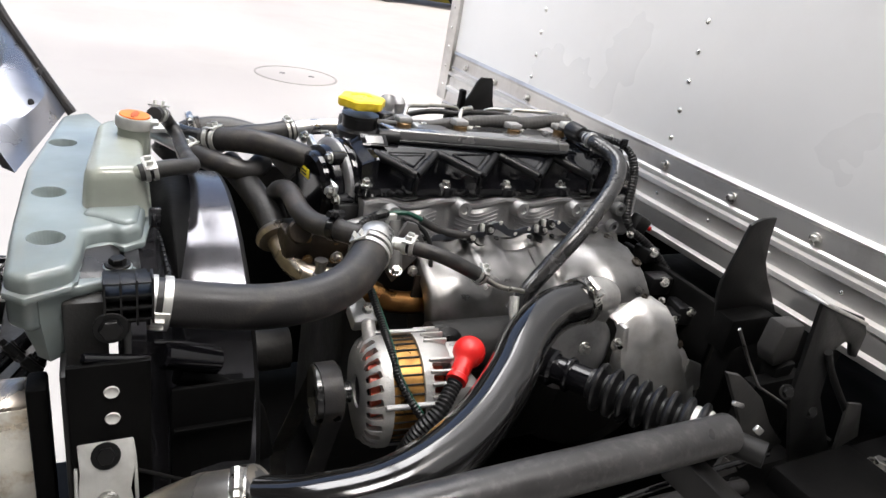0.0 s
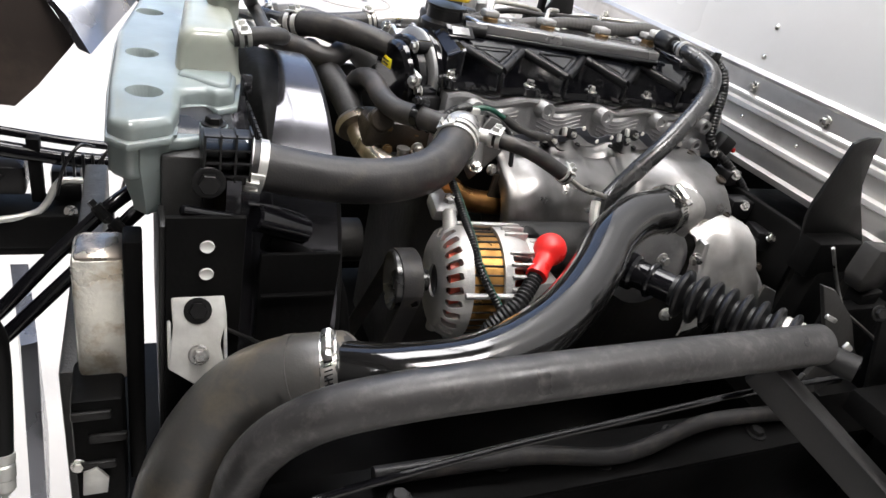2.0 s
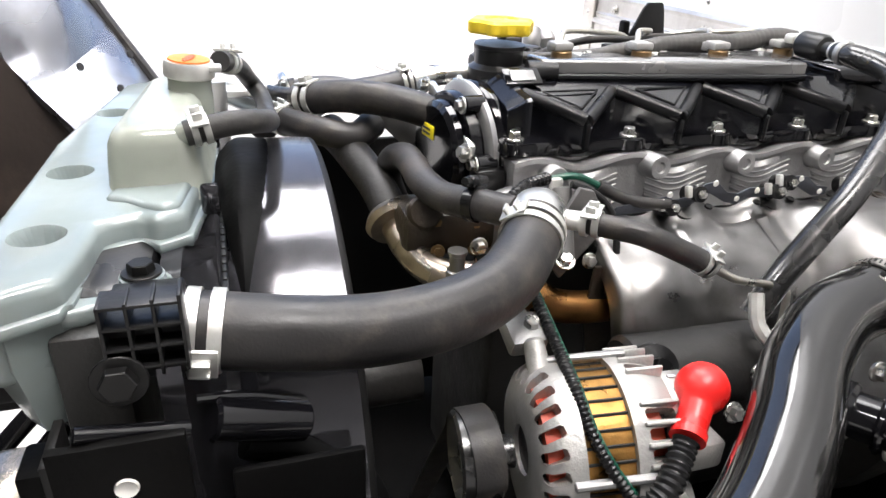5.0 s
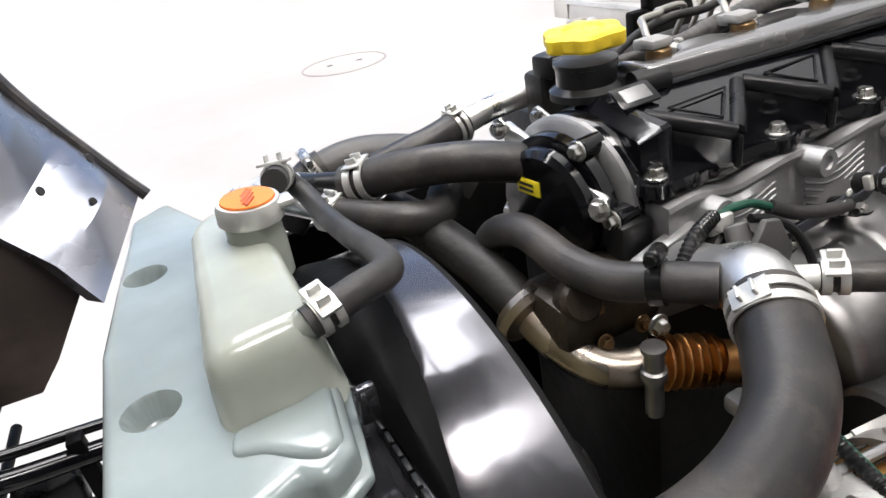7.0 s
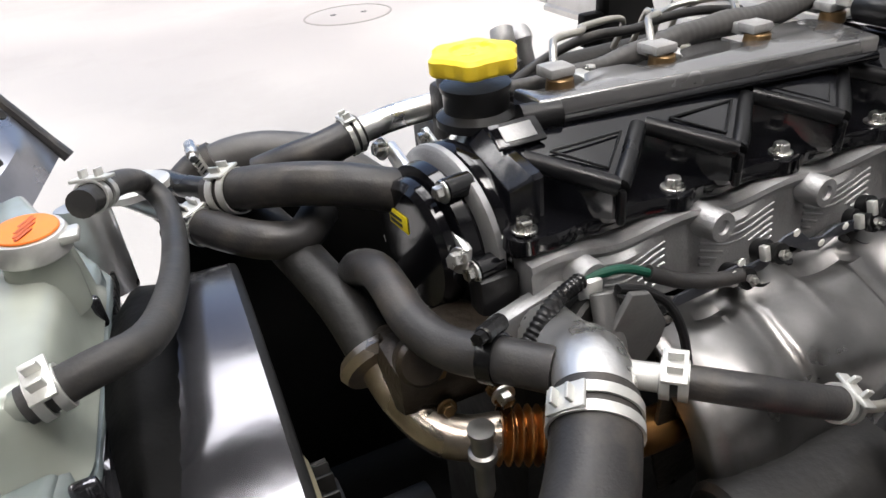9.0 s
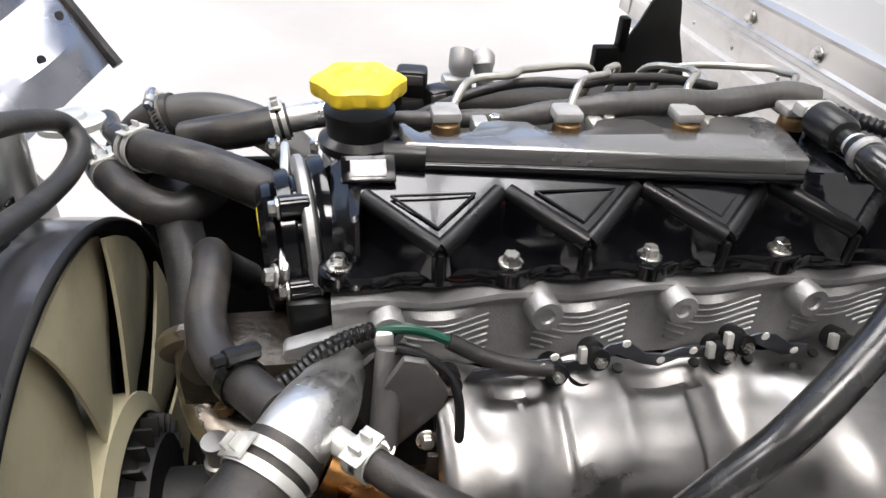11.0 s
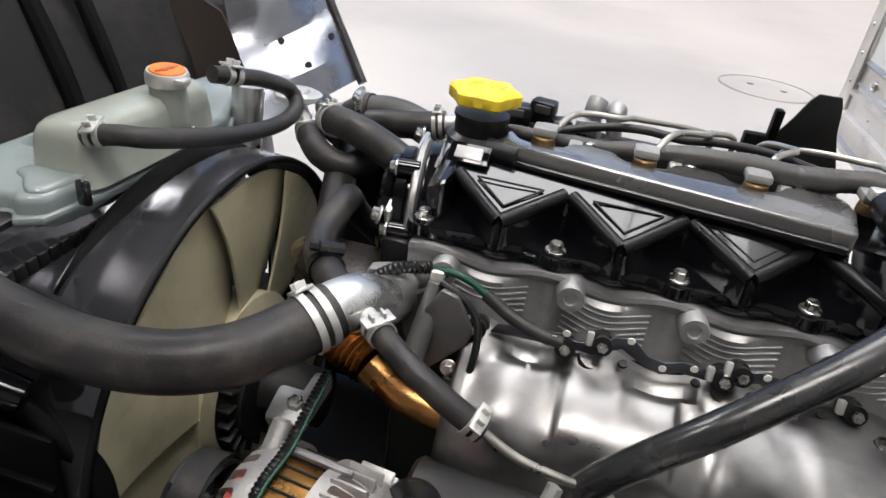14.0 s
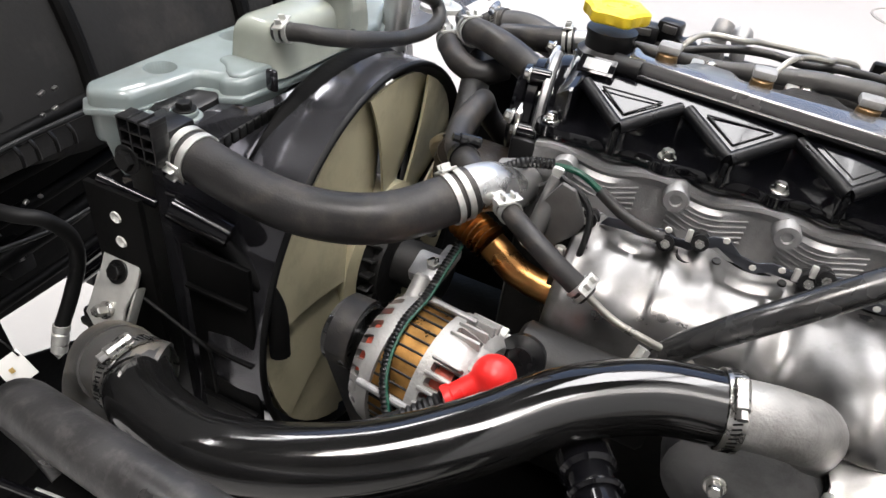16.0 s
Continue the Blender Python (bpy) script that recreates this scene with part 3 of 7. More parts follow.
def build_valve_cover(e):
    # flange with scallops round each bolt
    rings = []
    n = 96
    for i in range(n + 1):
        x = -0.122 + 0.460 * i / n
        u = math.cos(2 * math.pi * x / 0.097)
        y = -0.004 - 0.009 * max(0, u) + 0.003 * max(0, -u)
        zt = 1.044 + 0.003 * u
        rings.append([(x, 0.05, zt), (x, y + 0.002, zt), (x, y, zt - 0.003), (x, y, zt - 0.011), (x, 0.0, zt - 0.013), (x, 0.05, zt - 0.013)])
    cover = part("valve_cover", loft(rings), GLOSS_BLACK, e, "gloss black valve cover")
    part("rear_flange", box((0.11, 0.142, 1.037), (0.45, 0.03, 0.014), 0.004), GLOSS_BLACK, cover)
    # the long body with its sloping front, and the deep triangular pockets between the ribs
    sec = []
    for i in range(161):
        x = -0.115 + 0.445 * i / 160
        k = x / 0.097
        f = k - math.floor(k)
        tri = 1 - 2 * abs(f - 0.5)                     # 0 at a bolt, 1 midway
        face = 0.034 - 0.043 * min(1, tri * 1.10)       # front face comes forward midway
        if x < -0.097:
            face = 0.022 - 0.02 * min(1, (x + 0.122) / 0.02)
        ridge = 1.0835 - 0.0155 * min(1, tri * 1.10)    # its top falls midway
        end = min(1, (i + 1) / 5, (161 - i) / 5)
        end = 0.8 + 0.2 * end
        sec.append([(x, 0.135, 1.037), (x, face + 0.004, 1.037), (x, face, 1.042), (x, face + 0.001, 1.037 + (ridge - 1.039) * end), (x, face + 0.005, 1.037 + (ridge - 1.037) * end),
                    (x, 0.046 - 0.1 * (x - 0.05), 1.037 + 0.0505 * end), (x, 0.049 - 0.1 * (x - 0.05), 1.037 + 0.052 * end), (x, 0.072, 1.037 + 0.054 * end), (x, 0.112, 1.037 + 0.042 * end), (x, 0.135, 1.037 + 0.026 * end)])
    part("cover_body", loft(sec), COVER_BLACK, cover, "", 0.35)
    for k in range(-1, 4):
        for a, b in ((k, k + 0.5), (k + 1, k + 0.5)):
            if -0.112 < 0.097 * a < 0.33 and -0.112 < 0.097 * b < 0.33:
                mid = 0.097 * b
                s = 1 if a < b else -1
                part("pocket_rib", tube([(0.097 * a + s * 0.003, 0.0350, 1.0792), (0.097 * a + s * 0.020, 0.0185, 1.0738), (0.097 * a + s * 0.036, 0.0030, 1.0685), (mid - s * 0.0005, -0.0070, 1.0640)], 0.0064, 14), COVER_RIM, cover)
        if -0.112 < 0.097 * (k + 0.5) < 0.24:
            mid, flat = 0.097 * (k + 0.5), lambda y: 1.0687 + (y + 0.004) * 0.395
            tri = [(mid - 0.028, 0.030), (mid + 0.028, 0.030), (mid, 0.005)]
            bead = bmesh.new()
            for (ax, ay), (bx, by) in zip(tri, tri[1:] + tri[:1]):
                rod((ax, ay, flat(ay)), (bx, by, flat(by)), 0.0010, seg=8, bm=bead)
            part("embossed_bead", bead, COVER_RIM, cover)
        if -0.112 < 0.097 * (k + 0.5) < 0.33:
            part("pocket_web", box((0.097 * (k + 0.5), -0.010, 1.050), (0.006, 0.006, 0.026), 0.0028), COVER_RIM, cover)
    # raised spine along the top, cut out round the injectors
    edge = []
    for k, cx in enumerate((0.243, 0.146, 0.055, -0.034)):
        edge += [(cx + 0.040, 0.098), (cx + 0.026, 0.094), (cx + 0.018, 0.080), (cx, 0.0725), (cx - 0.018, 0.080), (cx - 0.026, 0.094)]
    spine = [(-0.066, 0.060), (0.212, 0.022), (0.222, 0.066)] + [(min(x, 0.2215), y) for x, y in edge[3:]] + [(-0.066, 0.098)]
    spine = [q for i, q in enumerate(spine) if i == 0 or (Vector(q) - Vector(spine[i - 1])).length > 0.002]
    part("spine", slab(spine, 1.085, 1.1045, 0.005, seg=3), SPINE_SKY_SHEEN, cover, "satin black raised spine, greyed for sky sheen")
    part("spine_end", slab([(0.252, 0.022), (0.312, 0.014), (0.322, 0.024), (0.322, 0.096), (0.258, 0.098), (0.249, 0.088)], 1.080, 1.0985, 0.006, seg=3), COVER_BLACK, cover, "gloss black raised cover end")
    part("spine_lip", tube([(-0.062, 0.0575, 1.089), (0.08, 0.0385, 1.0895), (0.208, 0.0205, 1.090)], 0.004, 12), GLOSS_BLACK, cover)
    part("breather_mouth", tube([(-0.078, 0.066, 1.093), (-0.062, 0.063, 1.093), (-0.05, 0.061, 1.093)], 0.0105, 18), BLACK_PLASTIC, cover)
    plate = part("data_plate", box((-0.090, 0.049, 1.0920), (0.036, 0.020, 0.003), 0.0008, Matrix.Rotation(radians(34), 4, "X")), GLOSS_BLACK, cover, "black-framed data label")
    part("label_face", box((-0.090, 0.0482, 1.0932), (0.024, 0.0125, 0.002), 0.0004, Matrix.Rotation(radians(34), 4, "X")), CAST_ALU, plate, "worn grey label face")
    strap = part("end_strap", box((-0.1225, 0.078, 1.0555), (0.0035, 0.116, 0.013), 0.0014, Matrix.Rotation(radians(16.3), 4, "X")), ZINC, cover, "bare steel strap across the cover end")
    part("strap_foot", box((-0.1225, 0.018, 1.028), (0.0035, 0.013, 0.026), 0.0014), ZINC, strap)
    hex_bolt((-0.1245, 0.128, 1.070), (-1, 0, 0), 0.0055, 0.006, strap)
    # bolts
    for p in ((-0.112, 0.004, 1.046), (0, -0.002, 1.046), (0.097, -0.002, 1.046), (0.194, -0.002, 1.046), (0.29, -0.002, 1.046), (0.3265, 0.0, 1.046)):
        part("bolt_seat", lathe(Matrix.Translation((p[0], p[1], 1.036)), [(0.0145, 0), (0.0135, 0.0095), (0, 0.0095)], 20), GLOSS_BLACK, cover)
        hex_bolt(p, (0, 0, 1), 0.0058, 0.009, cover)
    # oil filler
    c = Vector((-0.093, 0.102, 0))
    neck = part("filler_neck", lathe(Matrix.Translation((c.x, c.y, 1.085)), [(0.03, 0), (0.03, 0.006), (0.024, 0.010), (0.024, 0.024), (0.0255, 0.0245), (0.0255, 0.028), (0, 0.028)], 28), BLACK_PLASTIC, cover)
    seg = 72
    lay = []
    for r, z in ((0.0, 1.1350), (0.015, 1.1350), (0.017, 1.1368), (0.0275, 1.1364), (0.0305, 1.1340), (0.0305, 1.1255), (0.029, 1.1235), (0.0, 1.1235)):
        ring = []
        for k in range(seg):
            a = 2 * math.pi * k / seg
            rr = r * (1 + (0.10 * max(-0.45, math.cos(6 * a)) if r > 0.02 else 0))
            ring.append((c.x + rr * math.cos(a), c.y + rr * math.sin(a), z))
        lay.append(ring)
    lay[0] = [(c.x + 0.0005 * math.cos(2 * math.pi * k / seg), c.y + 0.0005 * math.sin(2 * math.pi * k / seg), 1.1350) for k in range(seg)]
    lay[-1] = [(c.x + 0.0005 * math.cos(2 * math.pi * k / seg), c.y + 0.0005 * math.sin(2 * math.pi * k / seg), 1.1235) for k in range(seg)]
    cap = part("oil_cap", loft(lay), YELLOW, neck, "bright yellow six-lobed oil filler cap")
    # injectors
    for x, y in ((-0.033, 0.086), (0.055, 0.082), (0.1455, 0.078), (0.236, 0.085)):
        inj = part("injector", rod((x, y, 1.075), (x, y, 1.100), 0.0095, seg=16, bevel=0.001), GLOSS_BLACK, e)
        part("injector_head", rod((x, y, 1.099), (x, y, 1.1085), 0.0108, 0.010, seg=14, bevel=0.001), OILY_BRASS, inj, "bronze injector collar")
        cap = box((x, y + 0.004, 1.1125), (0.021, 0.019, 0.008), 0.0025)
        box((x + 0.002, y + 0.017, 1.109), (0.016, 0.014, 0.009), 0.002, bm=cap)
        part("injector_plug", cap, GREY_PLASTIC, inj, "pale grey injector plug")
        part("well", lathe(Matrix.Translation((x, y + 0.006, 1.0815)), [(0.011, 0), (0.0235, 0), (0.0245, 0.0055), (0.023, 0.0075), (0.0125, 0.0045), (0.011, 0.003)], 28, closed=True), CAST_ALU, inj, "bare aluminium injector well")
        part("clamp_fork", box((x + 0.028, y + 0.014, 1.096), (0.012, 0.020, 0.014), 0.002), ZINC, inj)
        hex_bolt((x + 0.040, y + 0.020, 1.094), (0, 0, 1), 0.0048, 0.010, inj)


# ---------------------------------------------------------------- cooling system
def build_radiator():
    r = thing("radiator", "tall radiator with a ribbed black plastic top tank", "radiator", (-0.4427, -0.0372, 0.5959))
    part("core", box((-0.4319, 0.0200, 0.8102), (0.034, 0.44, 0.42), 0.003), CORE, r)
    part("top_tank", box((-0.4286, 0.0200, 1.0131), (0.058, 0.40, 0.042), 0.01), BLACK_PLASTIC, r)
    # ribbed near end of the top tank, its grid open to the side
    part("end_block", box((-0.4000, -0.1971, 1.0205), (0.036, 0.040, 0.036), 0.002), BLACK_PLASTIC, r)
    for k in range(4):
        part("rib", box((-0.4170 + 0.012 * k, -0.2185, 1.033 - 0.0010 * (3 - k)), (0.0018, 0.018, 0.043), 0.0005), BLACK_PLASTIC, r)
    for k in range(4):
        part("rib", box((-0.3990, -0.2185, 1.016 + 0.0115 * k), (0.038, 0.018, 0.0018), 0.0005), BLACK_PLASTIC, r)
    part("hose_neck", rod((-0.408, -0.188, 1.0160), (-0.360, -0.1935, 1.0100), 0.0195, seg=20), BLACK_PLASTIC, r)
    # crimped edge of the core against the shroud
    for k in range(34):
        part("crimp_tab", box((-0.362 - 0.0001 * k, -0.172 + 0.0108 * k, 1.016), (0.003, 0.009, 0.012), 0.0008), SATIN_BLACK, r)


def build_shroud():
    s = thing("fan_shroud", "glossy black plastic fan shroud round the cooling fan", "fan shroud", (-0.33, 0.0, 0.85))
    cy, cz, R = 0.007, 0.809, 0.238
    # from a rectangle at the radiator to a wide ring at the fan, turned a little to the near side
    n = 96
    def ring(x, rad, square):
        pts = []
        for k in range(n):
            a = 2 * math.pi * k / n
            c, d = math.cos(a), math.sin(a)
            q = (0.255 if c > 0 else 0.225) / max(abs(c), 1e-6), 0.220 / max(abs(d), 1e-6)
            rr = rad * (1 - square) + min(*q, 0.30) * square
            pts.append((x, cy + rr * c, cz + rr * d))
        return pts
    lay = [ring(-0.398, R, 1.0), ring(-0.386, R, 1.0), ring(-0.382, R - 0.004, 0.6), ring(-0.376, R - 0.014, 0.2), ring(-0.368, R - 0.018, 0.05), ring(-0.360, R - 0.014, 0), ring(-0.354, R - 0.003, 0), ring(-0.349, R, 0), ring(-0.320, R + 0.001, 0), ring(-0.288, R, 0), ring(-0.284, R - 0.001, 0), ring(-0.283, R - 0.003, 0),
           ring(-0.284, R - 0.006, 0), ring(-0.348, R - 0.008, 0), ring(-0.362, R - 0.022, 0), ring(-0.376, R - 0.022, 0.2), ring(-0.390, R - 0.006, 0.97)]
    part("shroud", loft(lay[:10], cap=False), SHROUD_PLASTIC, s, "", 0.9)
    part("rim_lip", loft(lay[9:], cap=False), RIM_BLACK, s, "dull black inner lip", 0.9)
    # dark leaf-shaped patch laid on beside the ring, painting a shaded hollow
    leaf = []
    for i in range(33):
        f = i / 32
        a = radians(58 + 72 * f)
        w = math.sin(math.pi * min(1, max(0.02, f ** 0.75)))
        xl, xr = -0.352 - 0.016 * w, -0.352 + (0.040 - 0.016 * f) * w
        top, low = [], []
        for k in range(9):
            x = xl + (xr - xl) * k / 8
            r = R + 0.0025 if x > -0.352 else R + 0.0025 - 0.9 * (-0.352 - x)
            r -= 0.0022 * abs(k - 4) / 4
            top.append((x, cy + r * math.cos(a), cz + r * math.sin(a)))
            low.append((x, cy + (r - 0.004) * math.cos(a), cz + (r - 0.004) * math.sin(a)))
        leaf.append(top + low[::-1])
    part("hollow_shade", loft(leaf), INNER_FRAME, s, "dark leaf-shaped patch painting a hollow's shade")
    for y, z in ((-0.085, 1.046), (0.060, 1.046)):
        part("gusset", box((-0.368, y, z), (0.012, 0.006, 0.022), 0.003), SHROUD_PLASTIC, s)
    part("lower_cover", box((-0.330, -0.226, 0.820), (0.075, 0.006, 0.24), 0.003), INNER_FRAME, s, "dull black plastic side cover")
    for k in range(3):
        part("stiffener", box((-0.330, -0.231, 0.745 + 0.075 * k), (0.07, 0.006, 0.004), 0.001), INNER_FRAME, s)
    part("corner_web", tube([(-0.3596, -0.2073, 0.9421), (-0.3201, -0.2041, 0.9186), (-0.2873, -0.2033, 0.8839), (-0.2756, -0.213, 0.8313)], 0.010, 12), INNER_FRAME, s)


def build_fan():
    f = thing("cooling_fan", "beige nylon radiator fan on a viscous hub", "fan", (-0.30, 0.007, 0.809))
    c = Vector((-0.306, 0.007, 0.809))
    part("hub", lathe(basis(c - Vector((0.02, 0, 0)), c + Vector((1, 0, 0))), [(0, 0), (0.075, 0), (0.078, 0.008), (0.078, 0.04), (0.06, 0.056), (0.058, 0.066), (0.03, 0.068), (0.03, 0.13), (0, 0.13)], 36), IRON, f, "dark fan clutch hub")
    for k in range(24):
        a = 2 * math.pi * k / 24
        part("hub_fin", box(c + Vector((0.036, 0.066 * math.cos(a), 0.066 * math.sin(a))), (0.014, 0.018, 0.003), 0.0008, Matrix.Rotation(a, 4, "X")), IRON, f)
    part("inner_ring", lathe(basis(c - Vector((0.014, 0, 0)), c + Vector((1, 0, 0))), [(0.078, 0), (0.092, 0), (0.094, 0.038), (0.078, 0.044)], 48, closed=True), FAN_PLASTIC, f)
    blades = 10
    for k in range(blades):
        a0 = 2 * math.pi * k / blades
        bm = bmesh.new()
        front, back = [], []
        for i in range(9):
            rr = 0.090 + 0.133 * i / 8
            row_f, row_b = [], []
            for j in range(7):
                w = (j / 6 - 0.5)
                ang = a0 + w * (0.82 - 0.06 * i / 8) + 0.12 * (i / 8) ** 2
                x = c.x + 0.012 + 0.020 * w * (1.05 - 0.35 * i / 8) + 0.004 * (1 - 4 * w * w)
                row_f.append(bm.verts.new((x, c.y + rr * math.cos(ang), c.z + rr * math.sin(ang))))
                row_b.append(bm.verts.new((x - 0.003, c.y + rr * math.cos(ang), c.z + rr * math.sin(ang))))
            front.append(row_f)
            back.append(row_b)
        for g, flip in ((front, False), (back, True)):
            for i in range(8):
                for j in range(6):
                    q = (g[i][j], g[i][j + 1], g[i + 1][j + 1], g[i + 1][j])
                    bm.faces.new(q[::-1] if flip else q)
        for i in range(8):
            bm.faces.new((front[i][0], front[i + 1][0], back[i + 1][0], back[i][0]))
            bm.faces.new((front[i][6], back[i][6], back[i + 1][6], front[i + 1][6]))
        for j in range(6):
            bm.faces.new((front[8][j], front[8][j + 1], back[8][j + 1], back[8][j]))
        bmesh.ops.recalc_face_normals(bm, faces=bm.faces)
        part("blade", bm, FAN_PLASTIC, f)


def build_tank():
    t = thing("coolant_tank", "milky plastic coolant tank with aged yellowish filler half", "coolant tank", (-0.4550, -0.0115, 0.9598))
    # long shallow body with a moulded seam and a narrower near end
    plan = [(-0.3640, 0.1158), (-0.3690, 0.0229), (-0.3735, -0.0527), (-0.3820, -0.1110), (-0.4000, -0.1225), (-0.4084, -0.1123), (-0.4300, -0.1209), (-0.4328, -0.1559), (-0.4400, -0.1912), (-0.4720, -0.2084), (-0.4880, -0.1942), (-0.4880, -0.0979), (-0.4845, 0.0485), (-0.4557, 0.2518), (-0.4229, 0.2743), (-0.3913, 0.1796)]
    body = part("tank_body", slab(plan, 0.998, 1.050, 0.012, seg=3), TANK, t, "milky translucent plastic")
    def grow(p, d):
        c = Vector((-0.4338, -0.0172))
        return [tuple(c + (Vector(q) - c) * (1 + d / (Vector(q) - c).length)) for q in p]
    part("seam", slab(grow(plan, 0.0055), 1.028, 1.035, 0.002), TANK, body)
    foot = [(-0.4290, -0.1289), (-0.4360, -0.1873), (-0.4640, -0.2060), (-0.4820, -0.1908), (-0.4800, -0.1319)]
    low = [(-0.4380, -0.1464), (-0.4430, -0.1833), (-0.4600, -0.1957), (-0.4700, -0.1845), (-0.4660, -0.1459)]
    part("near_foot", loft([[(x, y, 0.962) for x, y in low], [(x, y, 0.971) for x, y in grow(low, 0.004)], [(x, y, 1.008) for x, y in foot], [(x, y, 1.034) for x, y in foot]]), TANK, body)
    # higher filler half
    dome = []
    for (ax, ay), (bx, by), (dx, dy) in (((-0.366, 0.085), (-0.3655, 0.103), (-0.380, 0.108)), ((-0.397, 0.112), (-0.412, 0.106), (-0.418, 0.088)), ((-0.432, -0.050), (-0.434, -0.070), (-0.422, -0.073)), ((-0.386, -0.071), (-0.373, -0.068), (-0.3715, -0.052))):
        for k in range(5):
            q = k / 4
            dome.append(((1 - q) ** 2 * ax + 2 * q * (1 - q) * bx + q * q * dx, (1 - q) ** 2 * ay + 2 * q * (1 - q) * by + q * q * dy))
    def inset(d):
        cx, cy = -0.396, 0.020
        return [(cx + (x - cx) * (1 - d / 0.034), cy + (y - cy) * (1 - d / 0.092)) for x, y in dome]
    part("filler_half", loft([[(x, y, z) for x, y in inset(d)] for d, z in ((-0.004, 1.040), (0.0, 1.047), (0.0015, 1.066), (0.003, 1.078), (0.0055, 1.0845), (0.010, 1.0890), (0.016, 1.0905))]), TANK_WARM, t, "yellowed translucent plastic", 0.9)
    # moulded hollows
    def cup(x, y):
        return lathe(Matrix.Translation((x, y, 1.028)), [(0, 0.004), (0.006, 0.0045), (0.010, 0.008), (0.0125, 0.015), (0.0155, 0.0222), (0.019, 0.030), (0, 0.030)], 28)
    hollows = ((-0.4610, -0.0254), (-0.4518, 0.1341), (-0.4600, -0.1330))
    carve(body, [cup(x, y) for x, y in hollows])
    shelf = [(-0.3855, -0.1065), (-0.3790, -0.0640), (-0.3960, -0.0690), (-0.4280, -0.0700), (-0.4320, -0.0860), (-0.4180, -0.0920), (-0.4060, -0.1050), (-0.3960, -0.1120)]
    part("raised_shelf", slab(shelf, 1.040, 1.0535, 0.0050, seg=4), TANK, body)
    # mounting ear
    ear = [(-0.405 + 0.016 * math.cos(radians(d)), -0.164 + 0.016 * math.sin(radians(d))) for d in range(-105, 96, 20)]
    ear += [(-0.4174, -0.1439), (-0.4314, -0.1354), (-0.4446, -0.1363), (-0.4482, -0.1927), (-0.4322, -0.1895)]
    part("mounting_ear", slab(ear, 1.020, 1.031, 0.0035, seg=3), TANK, body)
    part("ear_boss", lathe(Matrix.Translation((-0.4049, -0.1650, 1.0318)), [(0.0125, 0), (0.012, 0.0035), (0.0095, 0.004), (0, 0.004)], 24), TANK, body)
    hex_bolt((-0.4050, -0.1642, 1.0350), (0, 0, 1), 0.0075, 0.008, t, SATIN_BLACK)
    # filler neck and cap with an orange label
    n0 = Vector((-0.3813, 0.0474, 1.0631))
    n1 = Vector((-0.3782, 0.0456, 1.1038))
    neck = part("filler_neck", lathe(basis(n0, n1), [(0.0185, 0), (0.0175, 0.022), (0.0165, 0.028), (0.0165, (n1 - n0).length), (0, (n1 - n0).length)], 28), TANK_WARM, t)
    w = (n1 - n0).normalized()
    cap = part("filler_cap", lathe(basis(n1 - w * 0.004, n1 + w), [(0.0185, 0), (0.0195, 0.001), (0.0195, 0.009), (0.0180, 0.0125), (0, 0.013)], 36), ZINC, neck, "pressed steel pressure cap")
    part("cap_tab", box(n1 + Vector((0.0195, -0.006, 0.003)), (0.010, 0.014, 0.005), 0.0015), ZINC, cap)
    part("cap_label", lathe(basis(n1 + w * 0.009, n1 + w), [(0.0160, 0), (0.0155, 0.001), (0, 0.001)], 36), ORANGE, cap, "orange warning label")
    for k in range(4):
        part("print_bar", box(n1 + w * 0.0102 + Vector((0, -0.008 + 0.0052 * k, 0.0)), (0.018 - 0.004 * abs(k - 1.5), 0.0018, 0.0006), 0, w.to_track_quat("Z", "Y").to_matrix().to_4x4()), mat_dark_orange, cap)
    part("outlet", rod((-0.3900, -0.0560, 1.0795), (-0.3660, -0.0595, 1.0862), 0.0082, seg=16), TANK_WARM, t)


def build_tank_hose():
    h = thing("tank_hose", "thin dusty rubber hose from coolant tank to radiator neck", "hose", (-0.3694, 0.0248, 1.0630))
    pts = [(-0.380, -0.061, 1.0840), (-0.352, -0.0570, 1.0885), (-0.332, -0.0460, 1.0865), (-0.3225, 0.0030, 1.0725), (-0.3180, 0.0800, 1.0530), (-0.3165, 0.1500, 1.0430), (-0.3190, 0.1880, 1.0490), (-0.3300, 0.1930, 1.0650), (-0.3390, 0.1480, 1.0860), (-0.3480, 0.1060, 1.0980), (-0.3550, 0.0820, 1.1040)]
    part("hose", tube(pts, 0.0086, 16), RUBBER_WORN, h)
    spring_clamp((-0.376, -0.0608, 1.0848), (-0.364, -0.0590, 1.0868), 0.0090, h, (0, -0.3, 1))
    spring_clamp((-0.346, 0.112, 1.0965), (-0.351, 0.096, 1.101), 0.0090, h, (0, 0, 1))
    c = thing("radiator_neck", "bare metal radiator filler neck with a pressure cap", "radiator cap", (-0.3709, 0.1689, 1.0252))
    part("neck", rod((-0.3701, 0.1638, 0.9990), (-0.3705, 0.1754, 1.0663), 0.018, seg=22), BRIGHT_ALU, c)
    lay = []
    for r, z in ((0.001, 1.054), (0.012, 1.054), (0.014, 1.051), (0.027, 1.049), (0.028, 1.044), (0.024, 1.042), (0.001, 1.042)):
        lay.append([(-0.339 + r * (1 + (0.07 * math.cos(3 * a) if r > 0.02 else 0)) * math.cos(a), 0.235 + r * (1 + (0.07 * math.cos(3 * a) if r > 0.02 else 0)) * math.sin(a), z) for a in (2 * math.pi * k / 36 for k in range(36))])
    part("cap", loft(lay), ZINC, c, "silver three-lobed radiator cap")


